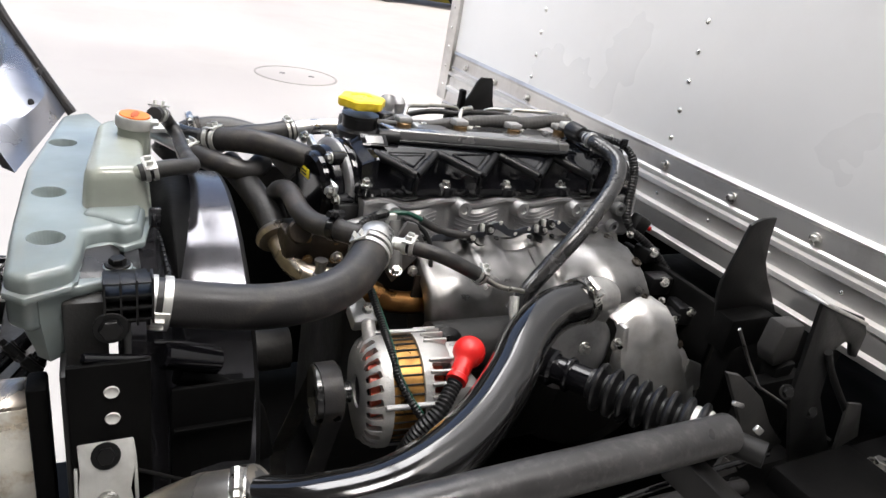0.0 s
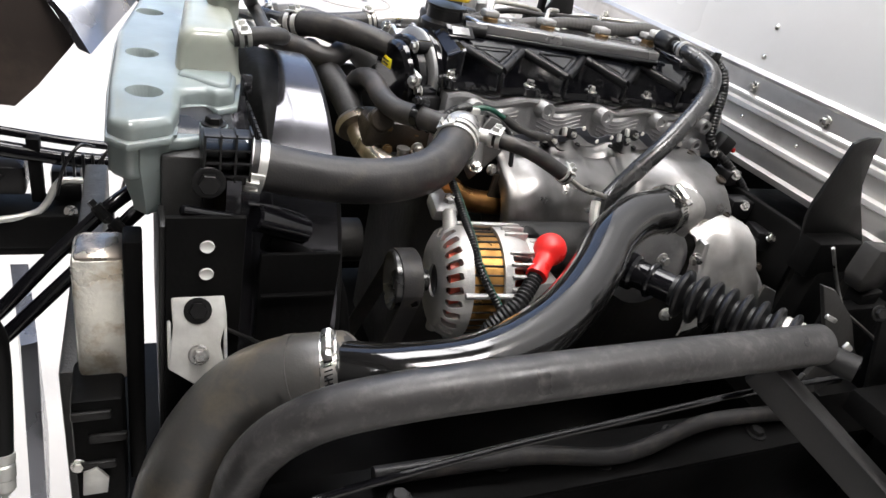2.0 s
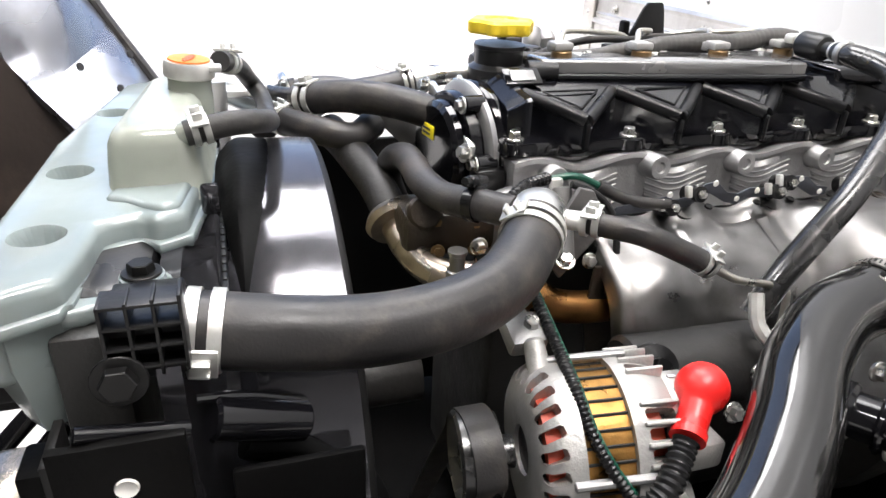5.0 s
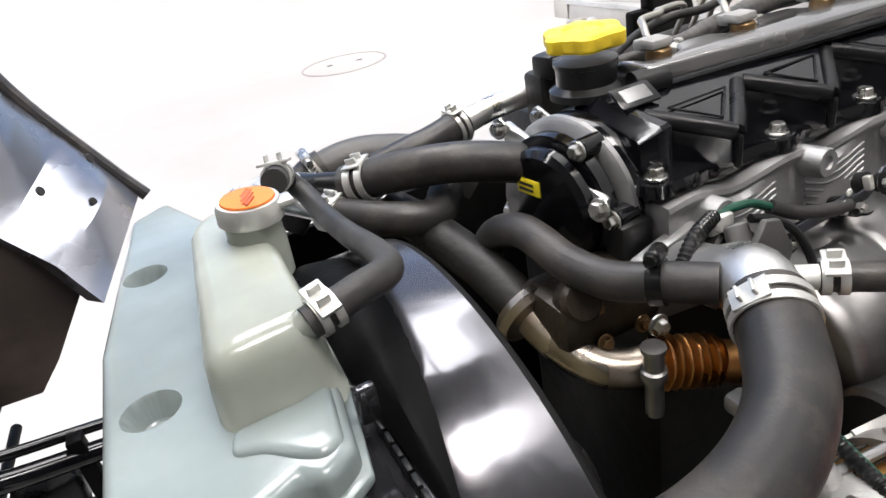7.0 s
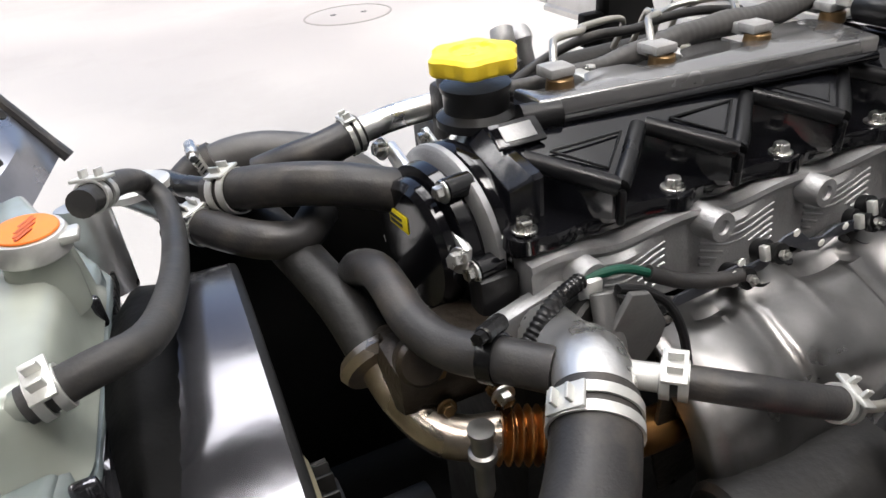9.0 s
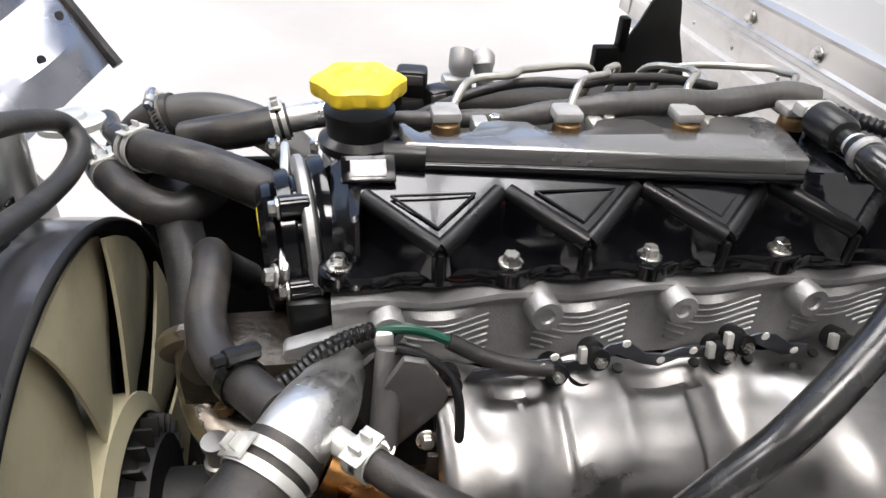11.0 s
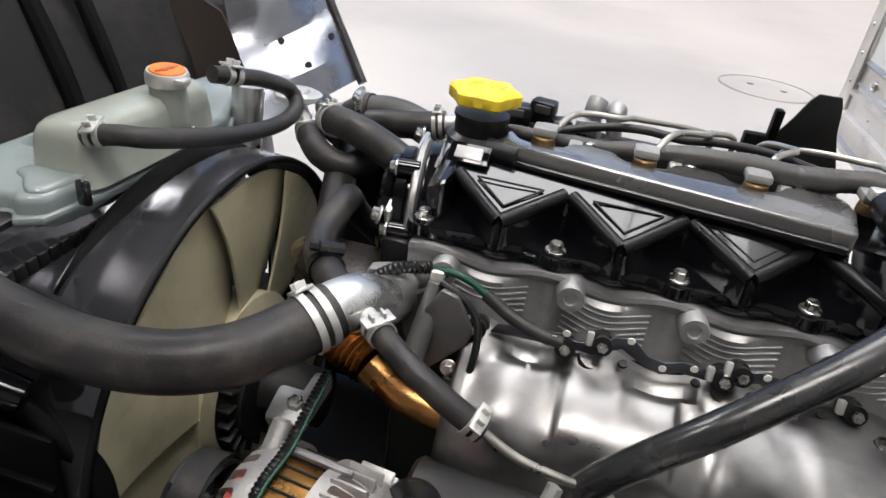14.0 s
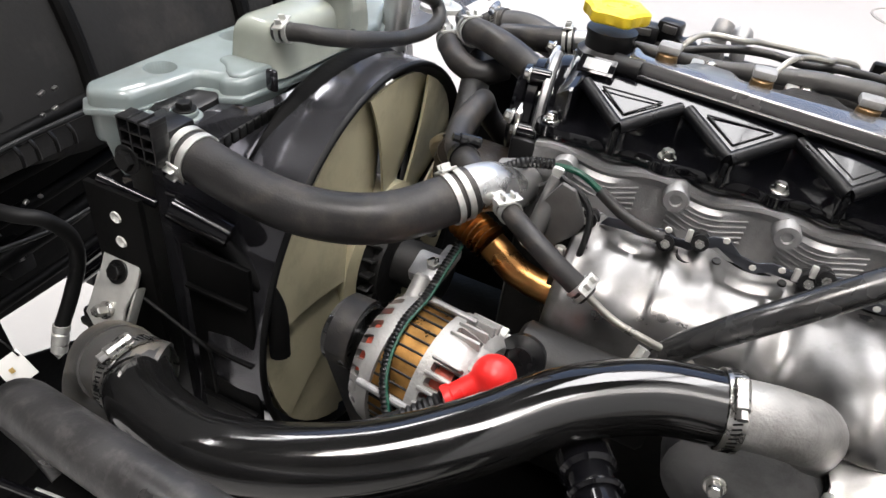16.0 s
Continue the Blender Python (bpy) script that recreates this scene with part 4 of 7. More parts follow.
def build_upper_hose():
    h = thing("upper_radiator_hose", "thick black rubber radiator hose with silver clamps", "hose", (-0.2551, -0.1519, 0.9596))
    pts = [(-0.392, -0.190, 1.0140), (-0.372, -0.1925, 1.0115), (-0.3347, -0.1960, 1.0060), (-0.2924, -0.1975, 1.0010), (-0.2523, -0.1940, 0.9995), (-0.2157, -0.1845, 1.0015), (-0.1842, -0.1670, 1.0065), (-0.1600, -0.1410, 1.0135), (-0.1420, -0.1160, 1.0200)]
    part("hose", tube(pts, 0.0218, 28), RUBBER, h)
    spring_clamp((-0.384, -0.1912, 1.0130), (-0.364, -0.1932, 1.0103), 0.0223, h, (0.1, -1, -0.35))
    spring_clamp((-0.1545, -0.1332, 1.0152), (-0.1455, -0.1205, 1.0188), 0.0225, h, (-0.6, 0.2, 0.8))
    t = thing("thermostat_housing", "cast aluminium thermostat housing and elbow", "thermostat housing", (-0.1315, -0.0811, 0.9849))
    part("elbow", tube([(-0.1475, -0.1235, 1.0180), (-0.1405, -0.1135, 1.0205), (-0.1300, -0.0930, 1.0165), (-0.1225, -0.0650, 1.0010), (-0.1170, -0.0300, 0.9900)], lambda u: 0.0200 + 0.002 * math.sin(math.pi * min(1, u * 1.3)), 24), BRIGHT_ALU, t)
    part("flange", slab([(-0.16, 0.95), (-0.075, 0.94), (-0.062, 0.96), (-0.07, 1.0), (-0.10, 1.015), (-0.15, 1.0)], 0, 0.014, 0.003, Matrix.Translation((0, -0.008, 0)) @ XZ), CAST_ALU, t)
    part("spigot", rod((-0.1270, -0.1000, 1.0180), (-0.1040, -0.1260, 1.0220), 0.0075, seg=16), ZINC, t)
    hex_bolt((-0.0729, -0.0421, 0.9651), (0, -1, 0), 0.0055, 0.008, t)
    hex_bolt((-0.1597, -0.0476, 0.9714), (0, -1, 0), 0.0055, 0.008, t)


def build_small_hoses():
    f = thing("heater_hose", "grey-black rubber coolant hose bending behind the fan", "hose", (-0.2047, 0.0171, 0.9955))
    part("hose", tube([(-0.190, 0.125, 0.950), (-0.205, 0.098, 0.985), (-0.2060, 0.0760, 1.0100), (-0.2000, 0.0520, 1.0205), (-0.1985, 0.0260, 1.0205), (-0.1975, -0.0060, 1.0160), (-0.1880, -0.0370, 1.0135), (-0.1690, -0.0640, 1.0170), (-0.1480, -0.0880, 1.0180)], 0.0130, 20), RUBBER, f)
    worm_clamp((-0.1735, -0.0580, 1.0160), (-0.1680, -0.0655, 1.0172), 0.0135, f, (0.3, 0, 1), BLACK_PLASTIC)
    g = thing("bypass_hose", "short black rubber coolant hose ending at a steel pipe", "hose", (-0.0587, -0.1181, 0.9902))
    part("hose", tube([(-0.1080, -0.1215, 1.0213), (-0.0760, -0.1500, 1.0210), (-0.0450, -0.1605, 1.0085), (-0.0170, -0.1630, 0.9940)], 0.0088, 18), RUBBER, g)
    spring_clamp((-0.1075, -0.1220, 1.0213), (-0.0975, -0.1318, 1.0220), 0.0092, g, (0, -0.2, 1))
    spring_clamp((-0.0280, -0.1622, 0.9998), (-0.0190, -0.1630, 0.9950), 0.0092, g, (0, -0.2, 1))
    part("steel_pipe", tube([(-0.0200, -0.1630, 0.9955), (0.0085, -0.1635, 0.9800), (0.0371, -0.1620, 0.9720), (0.0643, -0.1549, 0.9603), (0.0770, -0.1513, 0.9520), (0.0714, -0.1605, 0.9208)], 0.0032, 12), LINE_STEEL, g, "bare steel coolant pipe")
    i = thing("pump_inlet_hose", "black rubber hose with a silver clamp", "hose", (-0.2327, 0.1574, 1.0417))
    part("hose", tube([(-0.2811, 0.1937, 1.0418), (-0.2443, 0.1525, 1.0541), (-0.2078, 0.1250, 1.0569), (-0.1754, 0.1064, 1.0518), (-0.1448, 0.0941, 1.0411)], 0.0165, 20), RUBBER, i)
    spring_clamp((-0.2755, 0.1859, 1.0440), (-0.2636, 0.1713, 1.0480), 0.0168, i, (-0.3, 0.2, 1))
    part("feed_pipe", tube([(-0.2697, 0.1781, 1.0453), (-0.3011, 0.2216, 1.0411), (-0.3220, 0.2750, 1.0300), (-0.3300, 0.3100, 0.9900)], 0.0095, 14), BLACK_PLASTIC, i)
    j = thing("lower_link_hose", "curved black rubber hose below the inlet hose", "hose", (-0.2755, 0.1631, 1.0146))
    part("hose", tube([(-0.3067, 0.1947, 1.0241), (-0.2878, 0.1619, 1.0248), (-0.2614, 0.1314, 1.0235), (-0.2334, 0.1261, 1.0194), (-0.2102, 0.1477, 1.0257)], 0.0145, 18), RUBBER, j)
    spring_clamp((-0.3057, 0.1930, 1.0240), (-0.2955, 0.1751, 1.0240), 0.0148, j, (-0.2, 0, 1))
    part("feed_pipe", tube([(-0.3003, 0.1836, 1.0237), (-0.3372, 0.2372, 1.0293), (-0.3655, 0.2822, 1.0310)], 0.0085, 14), BRIGHT_ALU, j)
    k = thing("intake_hose", "thick black intake hose with a silver clamp", "hose", (-0.1830, 0.2152, 1.0378))
    part("hose", tube([(-0.2427, 0.2218, 1.0344), (-0.2154, 0.2143, 1.0422), (-0.1880, 0.2114, 1.0470), (-0.1515, 0.2166, 1.0531)], 0.0155, 18), RUBBER, k)
    spring_clamp((-0.1649, 0.2147, 1.0506), (-0.1538, 0.2162, 1.0526), 0.0158, k, (0, 0, 1))
    part("outlet_pipe", tube([(-0.1583, 0.2155, 1.0522), (-0.1201, 0.2115, 1.0602), (-0.0686, 0.2113, 1.0625)], 0.0115, 16), BRIGHT_ALU, k)
    part("duct", tube([(-0.278, 0.309, 1.016), (-0.250, 0.306, 1.022), (-0.217, 0.299, 1.021), (-0.170, 0.280, 1.008), (-0.130, 0.250, 0.975)], 0.0205, 24), TAPE, k, "grey intake duct")
    part("duct_cuff", tube([(-0.325, 0.312, 0.975), (-0.305, 0.311, 0.998), (-0.285, 0.310, 1.013), (-0.268, 0.3085, 1.0195)], 0.0225, 24), RUBBER, k, "black rubber cuff")
    worm_clamp((-0.282, 0.3098, 1.0140), (-0.273, 0.3090, 1.0180), 0.0228, k, (-0.4, -0.2, 1))


def build_pump():
    p = thing("vacuum_pump", "black injection pump with a yellow label and silver clamp plate", "pump", (-0.1670, 0.0651, 1.0126))
    m = Matrix.Translation((-0.1457, 0.0713, 1.0177)) @ Matrix.Rotation(radians(8), 4, "Z") @ Matrix.Rotation(radians(90), 4, "Y")
    part("body", lathe(m, [(0, -0.010), (0.050, -0.010), (0.057, -0.008), (0.058, 0.001), (0.053, 0.003), (0.053, 0.008), (0, 0.008)], 48), GLOSS_BLACK, p)
    part("face_plate", lathe(m, [(0, -0.022), (0.044, -0.022), (0.049, -0.018), (0.050, -0.012), (0.046, -0.009), (0, -0.009)], 40), GLOSS_BLACK, p)
    part("clamp_plate", lathe(m, [(0.04, 0.006), (0.064, 0.006), (0.067, 0.008), (0.067, 0.0125), (0.064, 0.0145), (0.04, 0.0145)], 56, closed=True), CAST_ALU, p, "bare aluminium clamp plate")
    part("back_plate", lathe(m, [(0.03, 0.015), (0.064, 0.015), (0.066, 0.018), (0.066, 0.026), (0.03, 0.028)], 48, closed=True), GLOSS_BLACK, p)
    for ang in (-150, -95, -40, 15, 70):
        a = radians(ang)
        u = Vector((0.060 * math.cos(a), 0.060 * math.sin(a), 0))
        part("lug", rod(m @ (u + Vector((0, 0, -0.008))), m @ (u + Vector((0, 0, 0.012))), 0.0085, seg=14, bevel=0.001), GLOSS_BLACK, p)
        hex_bolt(m @ (u + Vector((0, 0, -0.008))), m.to_3x3() @ Vector((0, 0, -1)), 0.0055, 0.007, p)
    part("label", box((0, 0, 0), (0.013, 0.026, 0.0012), 0.0003, m @ Matrix.Translation((-0.018, 0.013, -0.0224))), YELLOW_LABEL, p, "yellow sticker")
    for k in range(2):
        part("print_bar", box((0, 0, 0), (0.0022, 0.016, 0.0008), 0, m @ Matrix.Translation((-0.020 + 0.0045 * k, 0.015, -0.0231))), SATIN_BLACK, p)
    p0, p1 = Vector((-0.1503, 0.1391, 1.0637)), Vector((-0.1476, 0.0138, 1.0314))
    d = (p1 - p0)
    part("clamp_arm", box((p0 + p1) / 2, (0.018, 0.007, d.length), 0.003, d.to_track_quat("Z", "X").to_matrix().to_4x4()), BRIGHT_ALU, p, "bare aluminium clamp arm")
    for q in (p0, p1):
        hex_bolt(q + Vector((-0.006, 0, 0.002)), (-1, -0.3, 0.3), 0.006, 0.008, p)
    part("ribbed_side", box((-0.1329, 0.0097, 0.9959), (0.03, 0.022, 0.05), 0.005), BLACK_PLASTIC, p)


# ---------------------------------------------------------------- exhaust side
def build_egr_pipe():
    e = thing("egr_cooler_pipe", "heat-tinted steel exhaust pipe with copper bellows", "exhaust pipe", (-0.1442, -0.0401, 0.9177))
    part("elbow_pipe", tube([(-0.2162, 0.0363, 0.9730), (-0.2125, 0.0037, 0.9584), (-0.2023, -0.0279, 0.9481), (-0.1860, -0.0430, 0.9430), (-0.1630, -0.0520, 0.9430)], 0.0145, 20), STAINLESS, e)
    part("collar", lathe(basis((-0.2155, 0.0281, 0.9692), (-0.2138, 0.0137, 0.9624)), [(0.012, -0.004), (0.025, -0.003), (0.028, 0.003), (0.025, 0.009), (0.012, 0.011)], 28), STAINLESS, e)
    part("upper_pipe", tube([(-0.2153, 0.0260, 0.9682), (-0.2232, 0.0755, 0.9873), (-0.2400, 0.1335, 1.0065), (-0.2518, 0.1746, 1.0136)], 0.0175, 20), IRON, e, "sooty dark upper pipe")
    part("bellows", tube([(-0.1660, -0.0510, 0.9430), (-0.1270, -0.0660, 0.9360)], 0.0145, 24, 0.0008, ribs=(0.0062, 0.005)), COPPER, e, "copper-coloured bellows")
    part("hot_pipe", tube([(-0.1270, -0.0660, 0.9360), (-0.1130, -0.0695, 0.9290), (-0.0980, -0.0705, 0.9190), (-0.0800, -0.0710, 0.9135), (-0.0600, -0.0705, 0.9105), (-0.0400, -0.0700, 0.9090)], 0.0150, 24), HOT_STEEL, e, "golden heat-tinted pipe")
    v = thing("egr_valve", "oily brown cast valve housing behind the hose", "valve", (-0.1813, 0.0070, 0.9755))
    part("casting", box((-0.1764, 0.0025, 0.9732), (0.085, 0.06, 0.042), 0.010), OILY_IRON, v)
    part("cover", lathe(basis((-0.1990, -0.0107, 0.9894), (-0.2004, -0.0268, 0.9975)), [(0, 0.016), (0.013, 0.016), (0.016, 0.012), (0.016, 0), (0, 0)], 20), OILY_IRON, v)
    for p in ((-0.1906, -0.0227, 0.9855), (-0.1544, -0.0213, 0.9800), (-0.1909, -0.0314, 0.9611), (-0.1555, -0.0278, 0.9590)):
        hex_bolt(p, (0, -1, 0.3), 0.0045, 0.006, v, OILY_BRASS)
    s = thing("stud_pipe", "upright bare steel stud beside the exhaust pipe", "stud", (-0.1880, -0.0763, 0.9269))
    part("stud", lathe(Matrix.Translation((-0.1881, -0.0757, 0.9296)), [(0.006, 0), (0.006, 0.03), (0.0085, 0.03), (0.0085, 0.036), (0.0065, 0.037), (0.0065, 0.05), (0.008, 0.051), (0.008, 0.054), (0, 0.054)], 18), STUD_STEEL, s)


def build_heat_shield():
    h = thing("exhaust_heat_shield", "bright pressed-steel exhaust manifold heat shield", "heat shield", (0.1, -0.08, 0.95))
    rings = []
    n = 190
    def step(v, a, b):
        f = max(0.0, min(1.0, (v - a) / (b - a)))
        return f * f * (3 - 2 * f)
    for i in range(n + 1):
        x = -0.055 + 0.333 * i / n
        u = (x - 0.05) / 0.0985
        scal = 0.5 + 0.5 * math.cos(2 * math.pi * u)
        fore = max(0.0, min(1.0, (x + 0.055) / 0.010)) ** 0.5
        edge = max(0.0, min(1.0, (0.279 - x) / 0.022)) ** 0.5
        pad = step(x, 0.026, 0.032) * (1 - step(x, 0.112, 0.118))
        lobe = math.exp(-((x + 0.012) / 0.022) ** 2) * 0.008 + 0.0
        rib = sum(math.exp(-((x - c) / 0.004) ** 2) for c in (0.018, 0.072, 0.128, 0.175, 0.235))
        zt = 0.992 - 0.013 * (1 - scal)
        rows = [(-0.034, zt), (-0.040, zt - 0.003), (-0.050, zt - 0.010), (-0.060, 0.975 + 0.002 * rib), (-0.068, 0.971 + 0.0035 * pad + lobe * 0.3), (-0.098, 0.957 + 0.0045 * pad + lobe), (-0.112, 0.945 + 0.0035 * pad + lobe),
                (-0.118, 0.938 + lobe * 0.9), (-0.127 - lobe * 0.5, 0.915 + lobe * 0.3), (-0.129 - lobe * 0.5, 0.896), (-0.126, 0.888)]
        big = step(x, 0.135, 0.205)
        full = [(-0.034, zt), (-0.042, zt - 0.001), (-0.056, 0.992), (-0.075, 0.993), (-0.100, 0.993), (-0.128, 0.985), (-0.147, 0.974), (-0.159, 0.963), (-0.168, 0.953), (-0.173, 0.945), (-0.171, 0.940)]
        rows = [(a + (c - a) * big, b + (d - b) * big) for (a, b), (c, d) in zip(rows, full)]
        pts = [(x, y * (0.62 + 0.38 * edge) * (0.95 + 0.05 * fore) - 0.02 * (1 - edge), z - (0.022 * (1 - edge) + 0.004 * (1 - fore)) * (k > 2)) for k, (y, z) in enumerate(rows)]
        pts = [(x, y, z + (0.0011 * math.sin(67 * x + 1.9 * k) * math.sin(41 * x - 1.3 * k + 1) + 0.0007 * math.sin(150 * x + 2.7 * k)) * (1 < k < 10)) for k, (x, y, z) in enumerate(pts)]
        rings.append(pts + [(x, y + 0.012, z - 0.01) for x, y, z in pts[::-1]])
    part("shell", loft(rings), SHIELD, h, "", 0.9)
    for p in ((-0.02, -0.056, 0.966),):
        hex_bolt(p, (0, -0.4, 1), 0.0062, 0.006, h, OILY_IRON)
    for x in (0.02, 0.07, 0.125, 0.165, 0.215):
        part("shield_hole", lathe(basis((x, -0.046, 0.987), (x, -0.049, 0.9965)), [(0.004, 0), (0.0035, 0.0016), (0, 0.0012)], 12), SATIN_BLACK, h)
    for x in (0.045, 0.146, 0.238):
        part("shield_cutout", lathe(basis((x, -0.044, 0.982), (x, -0.049, 0.994)), [(0.0095, 0), (0.009, 0.0022), (0.007, 0.0012), (0, 0.001)], 20), SATIN_BLACK, h, "dark round cut-out")
    for p, d in (((0.2500, -0.070, 0.9925), 0.0075), ((0.2540, -0.132, 0.9835), 0.0075), ((0.2460, -0.172, 0.9510), 0.0045)):
        way = Vector((0.1, -0.25 - 3.5 * max(0, -0.07 - p[1]), 1)).normalized()
        part("shield_hole", lathe(basis(p, Vector(p) + way), [(d, -0.002), (d, 0.0016), (d * 0.82, 0.0022), (d * 0.7, 0.0004), (0, 0.0002)], 18), OILY_IRON, h, "dark round bolt hole")
    # bracket below its front end
    part("front_bracket", slab([(-0.062, 0.955), (-0.02, 0.95), (-0.015, 0.86), (-0.055, 0.85), (-0.066, 0.9)], 0, 0.004, 0.001, Matrix.Translation((0, -0.075, 0)) @ XZ), OILY_IRON, h)


def build_side_bracket():
    b = thing("cast_side_bracket", "dark grey cast bracket below the wire clip", "bracket", (-0.0738, -0.0455, 0.9697))
    part("column", rod((-0.0830, -0.0400, 1.0150), (-0.0900, -0.0720, 0.9600), 0.0085, 0.0095, seg=16, bevel=0.001), IRON_GREY, b)
    part("web", slab([(-0.076, 1.022), (-0.062, 1.018), (-0.0465, 0.990), (-0.0510, 0.975), (-0.085, 0.936), (-0.096, 0.952), (-0.088, 1.000)], 0, 0.006, 0.002, Matrix.Translation((0, -0.054, 0)) @ XZ), IRON_GREY, b, "dark grey triangular web")
    part("dish", lathe(basis((-0.0820, -0.0349, 0.9753), (-0.0779, -0.0672, 0.9918)), [(0, 0.012), (0.016, 0.010), (0.027, 0.014), (0.030, 0.012), (0.029, 0.0), (0, 0.0)], 28), IRON, b)
    part("rubber_edge", tube([(-0.0800, -0.050, 1.022), (-0.0616, -0.052, 1.0153), (-0.0466, -0.058, 1.0033), (-0.0415, -0.068, 0.9858), (-0.0430, -0.078, 0.9600), (-0.0500, -0.084, 0.9300)], 0.0032, 10), BLACK_PLASTIC, b)
    hex_bolt((-0.0905, -0.0750, 0.9620), (-0.1, -0.5, 0.8), 0.006, 0.008, b)
    hex_bolt((-0.0608, -0.0646, 0.9545), (0, -1, 0.3), 0.005, 0.007, b)


def build_starter():
    s = thing("starter_solenoid", "dark round starter solenoid beneath the shield", "starter", (-0.0243, -0.1550, 0.8764))
    part("body", rod((-0.0646, -0.1435, 0.8869), (0.0644, -0.1500, 0.8875), 0.034, seg=28, bevel=0.004), IRON, s)
    part("cap", lathe(basis((-0.0538, -0.1649, 0.9061), (-0.0543, -0.1883, 0.9187)), [(0.022, 0), (0.022, 0.008), (0.012, 0.012), (0.012, 0.016), (0, 0.016)], 22), BLACK_PLASTIC, s)
    for p in ((-0.0182, -0.1751, 0.9017), (0.0397, -0.1808, 0.8983), (0.0083, -0.1950, 0.8769)):
        hex_bolt(p, (0, -1, 0.4), 0.006, 0.010, s)
    b = thing("pipe_bracket", "small bare steel bracket holding the coolant pipe", "bracket", (0.0440, -0.1625, 0.9372))
    part("strip", tube([(0.0368, -0.1596, 0.9617), (0.0325, -0.1738, 0.9410), (0.0448, -0.1870, 0.9268), (0.0695, -0.1876, 0.9228)], 0.006, 8), ZINC, b)
    hex_bolt((0.0630, -0.1939, 0.9252), (0, -1, 0.2), 0.005, 0.006, b)


def build_glow_rail():
    g = thing("glow_plug_rail", "grey metal glow plug strip with black terminals", "glow plug rail", (0.1, -0.04, 0.99))
    part("strip", slab([(-0.035, 0.987), (-0.03, 0.996), (0.020, 1.002), (0.030, 0.998), (0.046, 1.000), (0.060, 1.011), (0.072, 1.013), (0.086, 1.001), (0.099, 0.999), (0.112, 1.004), (0.136, 1.002), (0.165, 1.012), (0.178, 1.010), (0.192, 1.000), (0.206, 0.998), (0.204, 0.990), (0.188, 0.990), (0.166, 1.002), (0.135, 0.993), (0.112, 0.994), (0.098, 0.988), (0.084, 0.992), (0.066, 1.002), (0.045, 0.990), (0.02, 0.990)], 0, 0.002, 0.0004, Matrix.Translation((0, -0.046, 0)) @ XZ), RAIL_STEEL, g)
    for x, z in ((-0.045, 0.988), (0.0245, 0.991), (0.051, 1.002), (0.1409, 0.998), (0.1515, 1.006), (0.232, 0.998)):
        tm = part("terminal", lathe(basis((x, -0.036, z - 0.004), (x, -0.056, z + 0.003)), [(0.0085, 0), (0.0085, 0.007), (0.006, 0.008), (0.006, 0.015), (0.0075, 0.016), (0.0075, 0.020), (0, 0.020)], 18), BLACK_PLASTIC, g)
        part("nut", lathe(basis((x, -0.056, z + 0.003), (x, -0.070, z + 0.008)), [(0.0042, 0), (0.0042, 0.003), (0.002, 0.003), (0.002, 0.006), (0, 0.006)], 6), BOLT, tm)
        part("tab", box((x - 0.010, -0.050, z + 0.004), (0.005, 0.006, 0.011), 0.001, Matrix.Rotation(radians(-18), 4, "X")), ZINC, tm, "bright steel tab")
    for x, z in ((0.0233, 1.0035), (0.0708, 1.011), (0.0984, 0.994), (0.1201, 1.0005), (0.1697, 1.009), (0.1967, 0.994)):
        part("rivet_head", lathe(basis((x, -0.0475, z), (x, -0.06, z)), [(0.0032, 0), (0.0028, 0.001), (0, 0.0014)], 12), PAPER, g)


def build_boost_pipe():
    e = thing("boost_tube", "gloss black steel tube arching over the heat shield", "pipe", (0.2037, -0.0548, 1.0068))
    part("tube", tube([(0.2345, 0.0060, 1.1168), (0.2345, -0.0060, 1.1160), (0.2385, -0.0350, 1.1120), (0.2360, -0.0600, 1.1050), (0.2180, -0.0850, 1.0920), (0.1822, -0.1130, 1.0720), (0.1242, -0.1420, 1.0330), (0.0900, -0.1500, 1.0020), (0.0600, -0.1550, 0.9700), (0.0400, -0.1580, 0.9400)], lambda u: 0.0112 if u > 0.03 else 0.0098, 22), TUBE_GREY, e)
    m = basis((0.2385, 0.0640, 1.1165), (0.2345, 0.0020, 1.1168))
    part("sensor_body", lathe(m, [(0, 0), (0.0105, 0), (0.0135, 0.003), (0.0135, 0.030), (0.0115, 0.034), (0.0075, 0.0355), (0.0065, 0.047), (0.009, 0.048), (0.010, 0.051), (0.010, 0.060), (0, 0.062)], 24), BLACK_PLASTIC, e, "round black pressure sensor")
    part("collar", rod((0.2349, 0.0090, 1.1168), (0.2345, 0.0020, 1.1166), 0.0122, seg=22, bevel=0.0015), CAST_ALU, e)
    part("collar", rod((0.2359, 0.0200, 1.1167), (0.2354, 0.0140, 1.1167), 0.0088, seg=18, bevel=0.001), ZINC, e)
    clip = box((0.2395, 0.0705, 1.1205), (0.030, 0.014, 0.010), 0.003)
    box((0.2300, 0.0640, 1.1200), (0.007, 0.016, 0.008), 0.002, bm=clip)
    box((0.2490, 0.0640, 1.1200), (0.007, 0.016, 0.008), 0.002, bm=clip)
    part("sensor_clip", clip, ZINC, e, "bright sensor clip")


